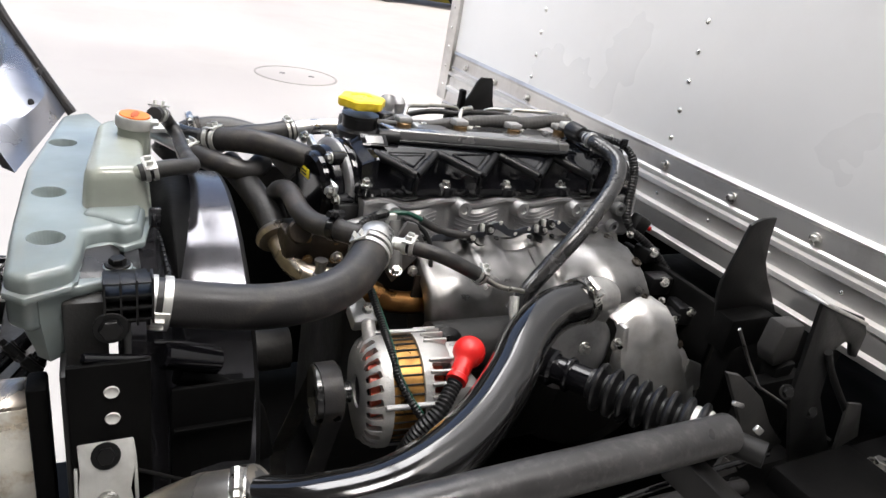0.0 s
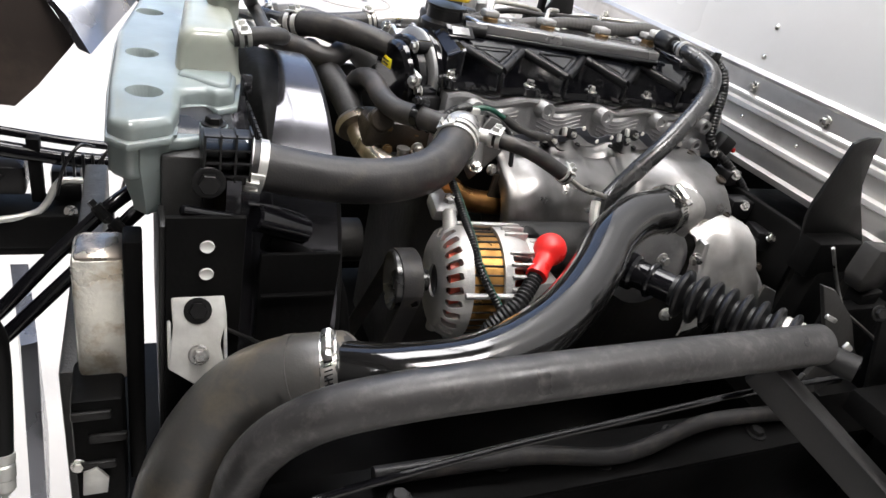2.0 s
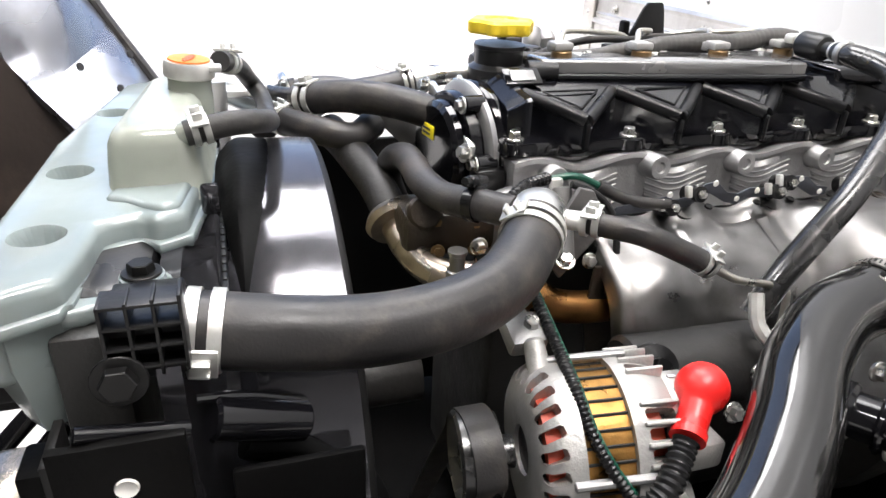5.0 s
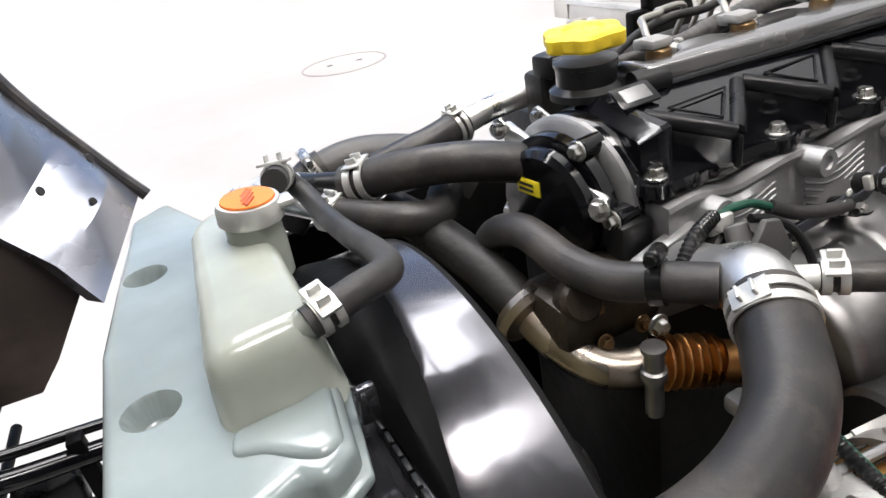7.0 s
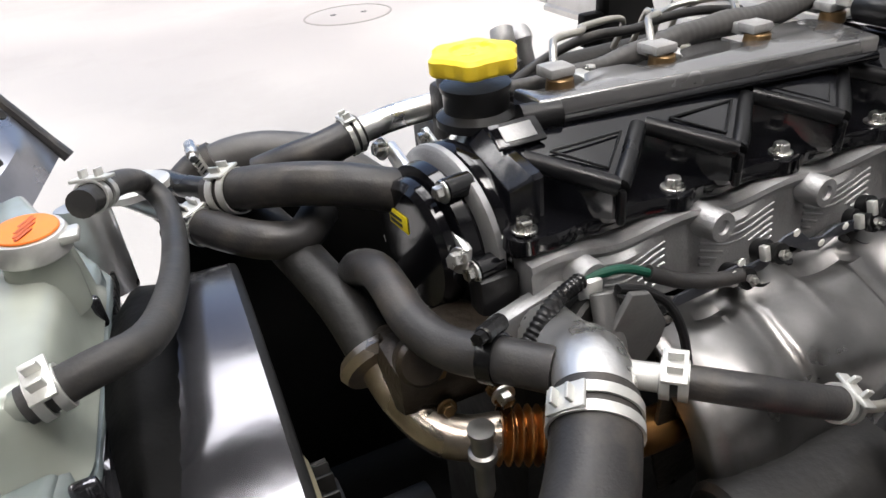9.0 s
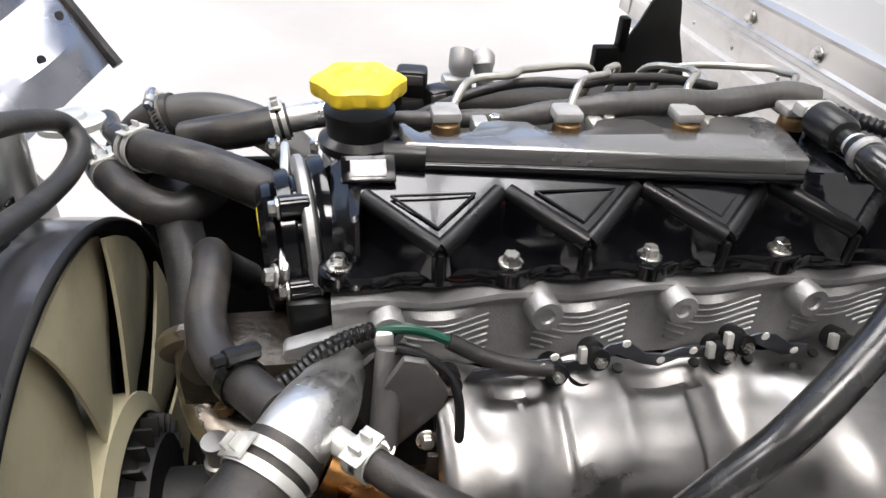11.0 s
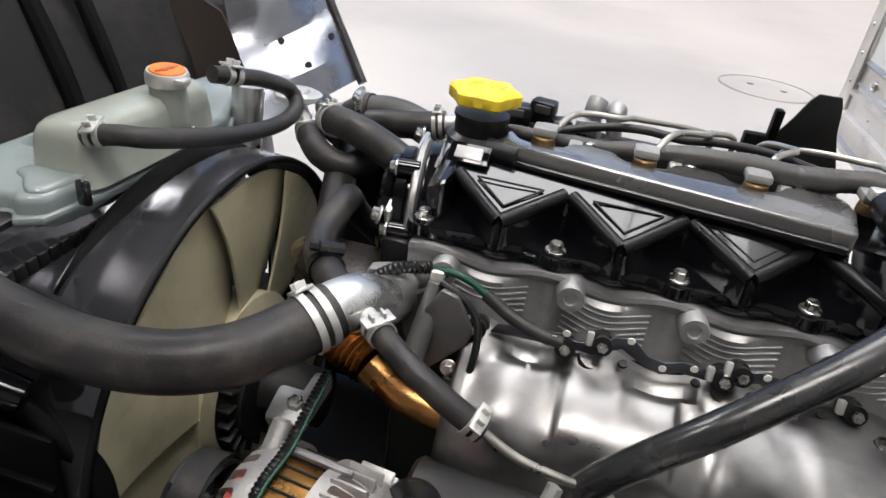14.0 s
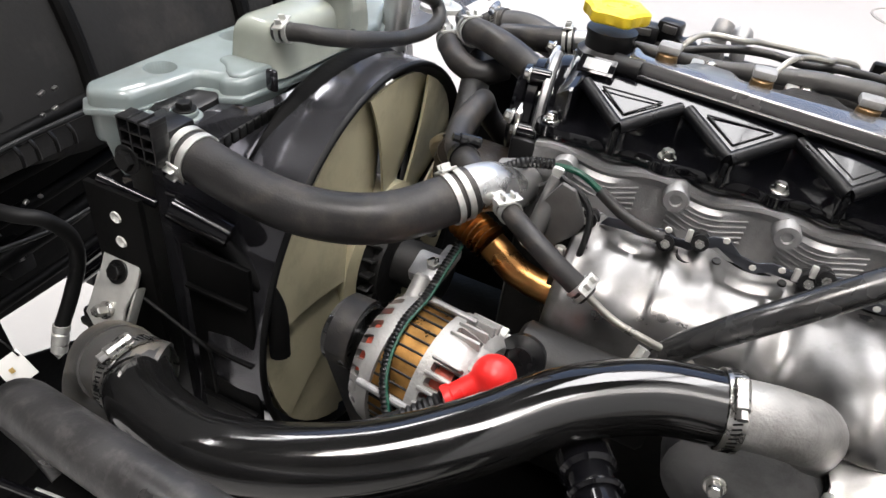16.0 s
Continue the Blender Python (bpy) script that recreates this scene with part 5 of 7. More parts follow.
def build_charge_pipe():
    c = thing("charge_air_pipe", "polished black charge-air pipe with worm-drive clamps", "pipe", (-0.0949, -0.3211, 0.8783))
    pts = [(-0.3230, -0.3345, 0.8920), (-0.2960, -0.3530, 0.9000), (-0.2683, -0.3654, 0.9075), (-0.2140, -0.3745, 0.9180), (-0.1570, -0.3610, 0.9270), (-0.1010, -0.3325, 0.9365), (-0.0496, -0.2939, 0.9509), (-0.0040, -0.2520, 0.9660), (0.0482, -0.2210, 0.9750), (0.1050, -0.2060, 0.9780)]
    part("pipe", tube(pts, lambda u: 0.0275 - 0.001 * u, 32), PIPE_BLACK, c)
    worm_clamp((0.0930, -0.2085, 0.9774), (0.1055, -0.2058, 0.9780), 0.0272, c, (0.2, -0.4, 1))
    worm_clamp((-0.3290, -0.3330, 0.8912), (-0.3160, -0.3360, 0.8936), 0.0318, c, (0.2, -0.2, 1))
    t = thing("turbo_outlet", "cast aluminium turbocharger outlet elbow", "turbocharger", (0.1376, -0.1790, 0.9596))
    part("elbow", tube([(0.0990, -0.2075, 0.9777), (0.1260, -0.2010, 0.9775), (0.1500, -0.1880, 0.9680), (0.1650, -0.1680, 0.9480), (0.1700, -0.1500, 0.9100)], lambda u: 0.0240 + 0.002 * u, 24), ALT_ALU, t)
    part("housing", lathe(basis((0.1394, -0.1386, 0.8788), (0.1381, -0.2255, 0.8805)), [(0, 0), (0.055, 0), (0.062, 0.02), (0.058, 0.045), (0.035, 0.06), (0, 0.062)], 32), CAST_ALU, t)
    for p in ((0.1661, -0.2204, 0.9151), (0.1142, -0.2194, 0.9151), (0.1335, -0.2408, 0.8470)):
        hex_bolt(p, (0, -1, 0.2), 0.006, 0.01, t)


def build_elbow():
    e = thing("intercooler_elbow", "thick grey-black rubber intercooler elbow", "hose", (-0.4042, -0.3651, 0.8262))
    pts = [(-0.3100, -0.3270, 0.8880), (-0.3312, -0.3328, 0.8920), (-0.3560, -0.3240, 0.8820), (-0.3830, -0.3120, 0.8580), (-0.4050, -0.3050, 0.8250), (-0.4230, -0.3020, 0.7850), (-0.4390, -0.3000, 0.7350), (-0.4500, -0.3000, 0.6700)]
    part("hose", tube(pts, lambda u: 0.0312 + 0.004 * min(1, u * 1.8), 28), ELBOW_RUBBER, e)
    part("cuff", tube([(-0.3120, -0.3290, 0.8885), (-0.3230, -0.3330, 0.8910), (-0.3300, -0.3330, 0.8920)], 0.0318, 28), RUBBER, e)
    part("cuff", tube([(-0.3460, -0.3290, 0.8875), (-0.3520, -0.3265, 0.8845)], 0.0335, 28), ELBOW_RUBBER, e)


# ---------------------------------------------------------------- alternator
def build_alternator():
    a = thing("alternator", "bare aluminium alternator with exposed copper windings", "alternator", (-0.1396, -0.2035, 0.8710))
    c, w = Vector((-0.1310, -0.1997, 0.8808)), Vector((0.985, -0.13, 0.03)).normalized()
    m = basis(c, c + w)
    R = 0.062
    part("stator", lathe(m, [(0, -0.02), (R - 0.004, -0.02), (R - 0.004, 0.022), (0, 0.022)], 48), WINDING, a, "brown copper stator core")
    for k in range(36):
        ang = 2 * math.pi * k / 36
        p = m @ Vector(((R - 0.0035) * math.cos(ang), (R - 0.0035) * math.sin(ang), -0.016))
        q = m @ Vector(((R - 0.0035) * math.cos(ang), (R - 0.0035) * math.sin(ang), 0.020))
        part("core_groove", rod(p, q, 0.0011, seg=6), IRON, a)

    def housing(z0, z1, name, count, wide, turn):
        s = 1 if z1 > z0 else -1
        bm = lathe(m, [(R - 0.010, z0), (R + 0.001, z0), (R + 0.001, z0 + 0.32 * (z1 - z0)), (R - 0.001, z0 + 0.55 * (z1 - z0)), (R - 0.005, z0 + 0.82 * (z1 - z0)), (R - 0.013, z1), (0.018, z1),
                       (0.018, z1 - s * 0.006), (R - 0.022, z1 - s * 0.006), (R - 0.014, z0 + 0.5 * (z1 - z0))], 60, closed=True)
        h = part(name, bm, ALT_ALU, a)
        cuts = []
        for k in range(count):
            if z1 > z0 and k % 5 > 2:
                continue
            ang = 2 * math.pi * (k + 0.3) / count
            at = Matrix.Rotation(ang, 4, "Z") @ Matrix.Translation((R - 0.010, 0, z0 + (0.52 if z1 > z0 else 0.70) * (z1 - z0))) @ Matrix.Rotation(radians(turn), 4, "X")
            cuts.append(box((0, 0, 0), (0.034, wide, 0.56 * abs(z1 - z0)), 0.0015, m @ at, seg=1))
        carve(h, cuts)
        return h
    housing(-0.016, -0.043, "front_housing", 26, 0.0078, 14)
    back = housing(0.018, 0.060, "rear_housing", 30, 0.0075, 0)
    for ang in (70, 160, 250, 340):
        u = Vector((math.cos(radians(ang)), math.sin(radians(ang)), 0))
        part("through_bolt", rod(m @ (u * (R + 0.002) + Vector((0, 0, -0.026))), m @ (u * (R + 0.002) + Vector((0, 0, 0.036))), 0.0034, seg=10, bevel=0.0006), CAST_ALU, a)
    part("coil_ring", lathe(m, [(R - 0.026, 0.022), (R - 0.012, 0.022), (R - 0.012, 0.044), (R - 0.026, 0.044)], 40, closed=True), COPPER_RED, a, "red-brown coil end")
    part("coil_ring", lathe(m, [(R - 0.026, -0.038), (R - 0.012, -0.038), (R - 0.012, -0.018), (R - 0.026, -0.018)], 40, closed=True), COPPER_RED, a, "red-brown coil end")
    for k in range(30):
        if k % 5 > 2:
            continue
        for d in (-0.5, 0.5):
            if d > 0 and k % 5 < 2:
                continue
            ang = 2 * math.pi * (k + 0.3 + d) / 30
            part("cooling_fin", box((0, 0, 0), (0.010, 0.0030, 0.027), 0.001, m @ Matrix.Rotation(ang, 4, "Z") @ Matrix.Translation((R - 0.0005, 0, 0.039))), ALT_ALU, back)
    reg = Matrix.Rotation(radians(252), 4, "Z")
    rb = part("regulator", box((0, 0, 0), (0.026, 0.030, 0.024), 0.003, m @ reg @ Matrix.Translation((R - 0.018, 0, 0.064))), ALT_ALU, a, "square voltage regulator housing")
    for k in range(3):
        part("slot", box((0, 0, 0), (0.003, 0.004, 0.014), 0.0006, m @ reg @ Matrix.Translation((R - 0.0055, -0.008 + 0.008 * k, 0.066))), IRON, rb)
    part("plug_socket", box((0, 0, 0), (0.016, 0.018, 0.010), 0.002, m @ reg @ Matrix.Translation((R - 0.020, 0.004, 0.080))), CAST_ALU, rb)
    part("rear_cap", lathe(m, [(0, 0.068), (0.020, 0.068), (0.030, 0.064), (0.032, 0.050), (0, 0.050)], 30), ALT_ALU, a)
    part("dark_inside", lathe(m, [(0, -0.04), (0.040, -0.04), (0.049, -0.028), (0.050, 0.03), (0.042, 0.05), (0, 0.05)], 30), IRON, a)
    # mounting ear
    for ang, z in ((280, -0.028),):
        u = Vector((math.cos(radians(ang)), math.sin(radians(ang)), 0))
        p = m @ (u * (R - 0.006) + Vector((0, 0, z)))
        q = m @ (u * (R + 0.016) + Vector((0, 0, z)))
        part("mount_lug", rod(p, q, 0.0085, 0.0075, seg=14, bevel=0.001), ALT_ALU, a)
    for ang, up in ((100, 0.5), (215, 0.3), (320, 0.4), (20, 0.35)):
        u = Matrix.Rotation(radians(ang), 4, "Z")
        block = part("end_block", box((0, 0, 0), (0.020, 0.026, 0.022), 0.003, m @ u @ Matrix.Translation((R - 0.016, 0, 0.060))), ALT_ALU, a)
        for k in (-1, 1):
            part("block_slot", box((0, 0, 0), (0.008, 0.004, 0.010), 0.0015, m @ u @ Matrix.Translation((R - 0.0085, 0.006 * k, 0.062))), CAST_ALU, block)
    part("connector", box(m @ Vector((-0.035, 0.02, 0.066)), (0.034, 0.026, 0.022), 0.003), ALT_ALU, a)
    part("bracket_arm", rod((-0.1578, -0.1933, 0.9166), (-0.1569, -0.1595, 0.9499), 0.0100, 0.0075, seg=18, bevel=0.0025), ALT_ALU, a)
    up = part("upper_bracket", box((-0.1582, -0.1463, 0.9458), (0.030, 0.030, 0.018), 0.005, Matrix.Rotation(radians(20), 4, "X")), CAST_ALU, a, "cast belt-adjuster bracket")
    part("bracket_web", box((-0.1512, -0.1277, 0.9420), (0.016, 0.05, 0.014), 0.004), CAST_ALU, up)
    hex_bolt((-0.1536, -0.1471, 0.9519), (0, -0.35, 1), 0.0065, 0.008, up)
    # pulley and belt
    part("pulley", lathe(m, [(0, -0.05), (0.012, -0.05), (0.012, -0.066), (0.024, -0.066), (0.031, -0.062), (0.033, -0.064), (0.033, -0.090), (0.031, -0.092), (0.027, -0.088), (0.022, -0.072), (0.010, -0.070), (0.010, -0.088), (0, -0.088)], 40), PULLEY_STEEL, a, "dark steel pulley")
    b = thing("drive_belt", "black ribbed drive belt round the pulleys", "belt", m @ Vector((0, 0, -0.077)))
    x = (m @ Vector((0, 0, -0.077)))
    loop = []
    for k in range(64):
        ang = 2 * math.pi * k / 64
        up = math.sin(ang) > 0
        cy, cz, rr = (x.y, x.z, 0.035) if up else (x.y + 0.10, x.z - 0.22, 0.06)
        loop.append((cy + rr * math.cos(ang), cz + rr * math.sin(ang)))
    rings = [[(x.x - 0.011, y, z), (x.x + 0.011, y, z), (x.x + 0.011, x.y + 0.05 + (y - x.y - 0.05) * 0.95, x.z - 0.11 + (z - x.z + 0.11) * 0.97), (x.x - 0.011, x.y + 0.05 + (y - x.y - 0.05) * 0.95, x.z - 0.11 + (z - x.z + 0.11) * 0.97)] for y, z in loop]
    part("belt", loft(rings + [rings[0]], cap=False), RUBBER, b)


def build_boot():
    r = thing("battery_terminal_boot", "red rubber terminal boot on a corrugated cable", "terminal boot", (-0.0605, -0.2353, 0.9365))
    a, b = Vector((-0.0609, -0.2291, 0.9394)), Vector((-0.0915, -0.2590, 0.9213))
    bm = lathe(basis(a, b), [(0.0182 * math.sin(radians(d)), -0.0182 * math.cos(radians(d))) for d in range(0, 141, 10)] + [(0.0107, 0.0165), (0.0105, 0.034), (0.0118, 0.035), (0.0118, 0.041), (0, 0.041)], 40)
    part("boot", bm, RED, r, "", 0.9)
    part("cable", tube([(-0.0891, -0.2564, 0.9226), (-0.1148, -0.2767, 0.9048), (-0.1366, -0.2770, 0.8804), (-0.1473, -0.2710, 0.8419), (-0.1468, -0.2549, 0.7815)], 0.0075, 18, 0.0008, ribs=(0.0045, 0.0016)), BLACK_PLASTIC, r, "ribbed black conduit")
    part("stud", rod((-0.0613, -0.2252, 0.9360), (-0.0697, -0.1928, 0.9151), 0.004, seg=10), BOLT, r)


def build_wires():
    n = thing("glow_plug_wire", "black and green sleeved wire over the cylinder head", "wire", (-0.0800, -0.0300, 1.0200))
    pts = [(-0.1566, -0.0551, 0.9999), (-0.1412, -0.0492, 1.0058), (-0.1190, -0.0400, 1.0188), (-0.0920, -0.0300, 1.0215), (-0.0660, -0.0340, 1.0225), (-0.0450, -0.0360, 1.0130), (-0.0200, -0.0420, 1.0010), (0.0040, -0.0480, 0.9965), (0.0220, -0.0500, 0.9950)]
    part("sleeve", tube(pts[:4], 0.0048, 12, 0.001, ribs=(0.004, 0.001)), BLACK_PLASTIC, n)
    part("wire", tube(pts[3:7], 0.0032, 10), GREEN_WIRE, n, "green insulation")
    part("sleeve", tube(pts[5:], 0.0055, 12), RUBBER, n)
    part("clip", box((-0.0860, -0.0300, 1.0160), (0.012, 0.016, 0.014), 0.003), ZINC, n)
    part("clip_post", rod((-0.0860, -0.0260, 1.0100), (-0.0840, -0.0280, 0.9850), 0.005, seg=12), ZINC, n)
    o = thing("alternator_wire", "green striped wire in black corrugated sleeve", "wire", (-0.1434, -0.1970, 0.9341))
    pts = [(-0.1413, -0.1218, 0.9652), (-0.1425, -0.1476, 0.9575), (-0.1436, -0.1799, 0.9465), (-0.1478, -0.2116, 0.9409), (-0.1479, -0.2347, 0.9279), (-0.1423, -0.2532, 0.9136), (-0.1319, -0.2661, 0.8978), (-0.1223, -0.2731, 0.8842)]
    part("sleeve", tube(pts, 0.0036, 12, 0.0009, ribs=(0.0036, 0.0011)), BLACK_PLASTIC, o)
    part("stripe", tube([(x + 0.0030, y - 0.0022, z + 0.0010) for x, y, z in pts[:7]], 0.0016, 8), GREEN_WIRE, o, "green wire showing through the slit")
    h = thing("injector_harness", "grey corrugated wiring harness along the valve cover", "wiring harness", (0.1000, 0.1200, 1.1000))
    pts = [(-0.0700, 0.1200, 1.0960), (-0.0300, 0.1180, 1.0960), (0.0200, 0.1120, 1.0990), (0.0700, 0.1120, 1.1050), (0.1300, 0.1100, 1.1100), (0.1900, 0.1080, 1.1100), (0.2350, 0.1080, 1.1160), (0.2620, 0.1000, 1.1140)]
    part("trunk", tube(pts, lambda u: 0.005 + 0.0052 * min(1, u * 1.6) + 0.0006 * math.sin(41 * u), 16, 0.0016, ribs=(0.0062, 0.0003)), TAPE, h)
    pts = [(0.2580, 0.1020, 1.1130), (0.2750, 0.0800, 1.1100), (0.2980, 0.0520, 1.1080), (0.3180, 0.0300, 1.1050), (0.3280, 0.0120, 1.0930), (0.3290, -0.0040, 1.0680), (0.3200, -0.0180, 1.0350), (0.3160, -0.0280, 1.0050), (0.3250, -0.0350, 0.9900)]
    part("branch", tube(pts, lambda u: 0.005 if u < 0.5 else 0.0062, 14, 0.0012, ribs=(0.0048, 0.0013)), BLACK_PLASTIC, h)
    part("plug", box((0.3380, -0.0360, 0.9980), (0.028, 0.022, 0.026), 0.004, Matrix.Rotation(radians(25), 4, "Y")), BLACK_PLASTIC, h)
    part("red_lock", box((0.3575, -0.0420, 0.9905), (0.006, 0.004, 0.007), 0.001), RED, h, "small red connector lock")
    part("tie", box((0.3160, 0.0220, 1.1080), (0.010, 0.006, 0.016), 0.001), BLACK_PLASTIC, h)
    # injection lines
    for k, x in enumerate((-0.02, 0.07, 0.16, 0.25)):
        l = thing("injection_line", "bent bare steel high-pressure fuel line", "fuel line", (x, 0.15, 1.1), "injection lines")
        part("line", tube([(x - 0.006, 0.105, 1.108), (x + 0.004, 0.122, 1.118), (x + 0.018, 0.14, 1.119), (x + 0.05 - 0.012 * k, 0.152, 1.117), (x + 0.068 - 0.02 * k, 0.175, 1.113), (0.12 + 0.025 * k, 0.215, 1.098), (0.12 + 0.025 * k, 0.24, 1.05)], 0.0031, 10), LINE_STEEL, l)
    r = thing("fuel_rail", "dark fuel rail behind the valve cover", "fuel rail", (0.1000, 0.2400, 1.0400))
    part("rail", rod((-0.0300, 0.2400, 1.0550), (0.2600, 0.2400, 1.0550), 0.016, seg=18, bevel=0.003), IRON, r)
    part("valve", box((0.0000, 0.2350, 1.0780), (0.026, 0.022, 0.016), 0.004), CAST_ALU, r)
    part("intake_manifold", box((0.1000, 0.2100, 0.9950), (0.38, 0.12, 0.11), 0.02), IRON, r)
    for x, y in ((0.004, 0.236), (0.026, 0.242)):
        part("cast_stub", tube([(x + 0.010, y, 1.045), (x + 0.004, y, 1.070), (x, y + 0.002, 1.092), (x + 0.002, y + 0.010, 1.106 - 0.4 * x)], lambda u: 0.0085 + 0.0025 * (u > 0.75), 16), CAST_ALU, r, "grey cast pipe stub")
    part("leak_off_hose", tube([(-0.055, 0.135, 1.088), (-0.020, 0.150, 1.096), (0.020, 0.160, 1.104), (0.055, 0.163, 1.107), (0.090, 0.160, 1.106), (0.125, 0.166, 1.108), (0.170, 0.170, 1.106), (0.215, 0.165, 1.100)], 0.0042, 12), RUBBER, r)
    for x, y, z, sx, sy, sz, a in ((-0.072, 0.180, 1.093, 0.030, 0.024, 0.022, 12), (-0.046, 0.190, 1.098, 0.026, 0.022, 0.024, -10), (-0.026, 0.178, 1.088, 0.022, 0.022, 0.020, 25)):
        pl = part("plug", box((x, y, z), (sx, sy, sz), 0.004, Matrix.Rotation(radians(a), 4, "Z")), BLACK_PLASTIC, r)
        part("plug_rib", box((x, y - 0.5 * sy, z + 0.2 * sz), (sx * 0.6, 0.004, sz * 0.35), 0.001, Matrix.Rotation(radians(a), 4, "Z")), TAPE, pl)
    part("plug_carrier", box((-0.050, 0.190, 1.060), (0.080, 0.030, 0.055), 0.006), IRON, r)


# ---------------------------------------------------------------- chassis
def build_chassis():
    for y, x0 in ((-0.385, -0.38), (0.44, -0.31)):
        f = thing("chassis_rail", "dull black pressed-steel chassis rail", "chassis rail", (x0, y, 0.62), "chassis rails")
        mid, long = (1.9 + x0) / 2, 1.9 - x0
        part("web", box((mid, y - 0.027, 0.70), (long, 0.006, 0.158), 0.001), INNER_FRAME, f)
        part("flange", box((mid, y, 0.782), (long, 0.06, 0.006), 0.001), INNER_FRAME, f)
        part("flange", box((mid, y, 0.618), (long, 0.06, 0.006), 0.001), INNER_FRAME, f)
        for k in range(8):
            hex_bolt((x0 + 0.12 + 0.11 * k, y - 0.008 + 0.02 * (k % 2), 0.785), (0, 0, 1), 0.008, 0.008, f, SATIN_BLACK)
        part("hose", tube([(x0 + 0.10, y + 0.012, 0.796), (x0 + 0.25, y + 0.004, 0.80), (x0 + 0.36, y - 0.012, 0.797), (x0 + 0.5, y + 0.01, 0.798), (x0 + 0.66, y + 0.0, 0.797)], 0.009, 12), RUBBER, f)
    # thin tubes added to imitate the light catching the rail's upper edge
    n = thing("rail_edge_glint", "thin tubes standing for the glint along the chassis rail edge", "pipe", (-0.1026, -0.4160, 0.8611))
    part("line", tube([(-0.3852, -0.4515, 0.8686), (-0.3446, -0.4427, 0.8738), (-0.1935, -0.4224, 0.8685), (-0.0569, -0.4185, 0.8765), (0.0688, -0.4238, 0.8944), (0.2194, -0.4248, 0.8994)], 0.0032, 10), GLOSS_BLACK, n)
    part("line", tube([(-0.3249, -0.4332, 0.8659), (-0.1934, -0.4155, 0.8619), (-0.0567, -0.4126, 0.8699), (0.0699, -0.4186, 0.8873)], 0.0022, 10), ZINC, n, "pale tube for the edge glint")
    b = thing("cab_tilt_bar", "matte black bent steel tube with a welded brace", "steel bar", (-0.1034, -0.4525, 0.8905))
    part("tube", tube([(-0.400, -0.360, 0.700), (-0.400, -0.375, 0.800), (-0.388, -0.392, 0.868), (-0.355, -0.405, 0.912), (-0.300, -0.417, 0.936), (-0.200, -0.428, 0.951), (-0.060, -0.436, 0.961), (0.105, -0.440, 0.966)], 0.0190, 26), BAR_BLACK, b)
    part("brace", box((0.1798, -0.5656, 0.8340), (0.032, 0.03, 0.42), 0.003, (Vector((0.2952, -0.6890, 0.7380)) - Vector((0.0699, -0.4307, 0.9262))).to_track_quat("Z", "Y").to_matrix().to_4x4()), SATIN_BLACK, b)
    ep = part("end_plate", slab([(0.136, 1.000), (0.160, 0.993), (0.213, 0.955), (0.250, 0.912), (0.291, 0.876), (0.231, 0.850), (0.196, 0.874), (0.205, 0.900), (0.190, 0.930)], 0, 0.006, 0.0012, Matrix.Translation((0, -0.392, 0)) @ XZ), LATCH_RUBBER, b, "grey-black bent end plate")
    part("edge_fold", slab([(0.172, 0.892), (0.198, 0.874), (0.209, 0.862), (0.160, 0.856)], 0, 0.005, 0.001, Matrix.Translation((0, -0.404, 0)) @ XZ), LATCH_RUBBER, ep)
    part("worn_spot", box((0.176, -0.428, 0.944), (0.016, 0.004, 0.008), 0.0015, Matrix.Rotation(radians(35), 4, "Y")), WORN_STEEL, ep)
    part("worn_spot", box((0.142, -0.417, 0.975), (0.020, 0.004, 0.005), 0.0015, Matrix.Rotation(radians(22), 4, "Y")), WORN_STEEL, ep)
    s = thing("steering_shaft_boot", "black corrugated rubber boot on a steel shaft", "shaft boot", (0.0651, -0.3544, 0.9471))
    a, c = Vector((0.0243, -0.2636, 0.9327)), Vector((0.1181, -0.4407, 0.9524))
    d = (c - a)
    prof = [(0, 0), (0.017, 0)]
    for k in range(8):
        h = 0.004 + 0.0155 * k
        prof += [(0.017, h), (0.0262, h + 0.004), (0.0275, h + 0.0065), (0.0262, h + 0.009), (0.0165, h + 0.0125)]
    prof += [(0.017, 0.131), (0, 0.131)]
    part("boot", lathe(basis(a + d * 0.26, c), prof, 28), BLACK_PLASTIC, s)
    part("shaft", rod(a, a + d * 0.30, 0.016, seg=20, bevel=0.002), GLOSS_BLACK, s)
    part("yoke", rod(a - d * 0.04, a + d * 0.05, 0.021, seg=20, bevel=0.003), GLOSS_BLACK, s)
    part("yoke", rod(a + d * 0.12, a + d * 0.15, 0.0205, seg=20, bevel=0.002), GLOSS_BLACK, s)
    part("collar", rod(a + d * 0.80, a + d * 0.89, 0.021, seg=24, bevel=0.001), ZINC, s)
    part("rod", rod(a + d * 0.88, c + d * 0.15, 0.013, seg=14), SATIN_BLACK, s)
    g = thing("gearbox", "dark cast gearbox behind the engine", "gearbox", (0.5001, 0.0575, 0.6415))
    part("bell_housing", lathe(basis((0.3116, 0.0556, 0.7351), (0.6000, 0.0900, 0.6600)), [(0, 0), (0.19, 0), (0.195, 0.03), (0.13, 0.2), (0.11, 0.24), (0, 0.24)], 32), IRON, g)
    part("casing", box((0.8500, 0.0900, 0.7000), (0.62, 0.22, 0.24), 0.03), IRON, g)
    w = thing("crossmember", "black steel chassis crossmember under the gearbox", "crossmember", (0.4228, -0.0086, 0.7347))
    part("beam", box((0.4407, -0.0134, 0.6986), (0.09, 0.78, 0.10), 0.008), SATIN_BLACK, w)
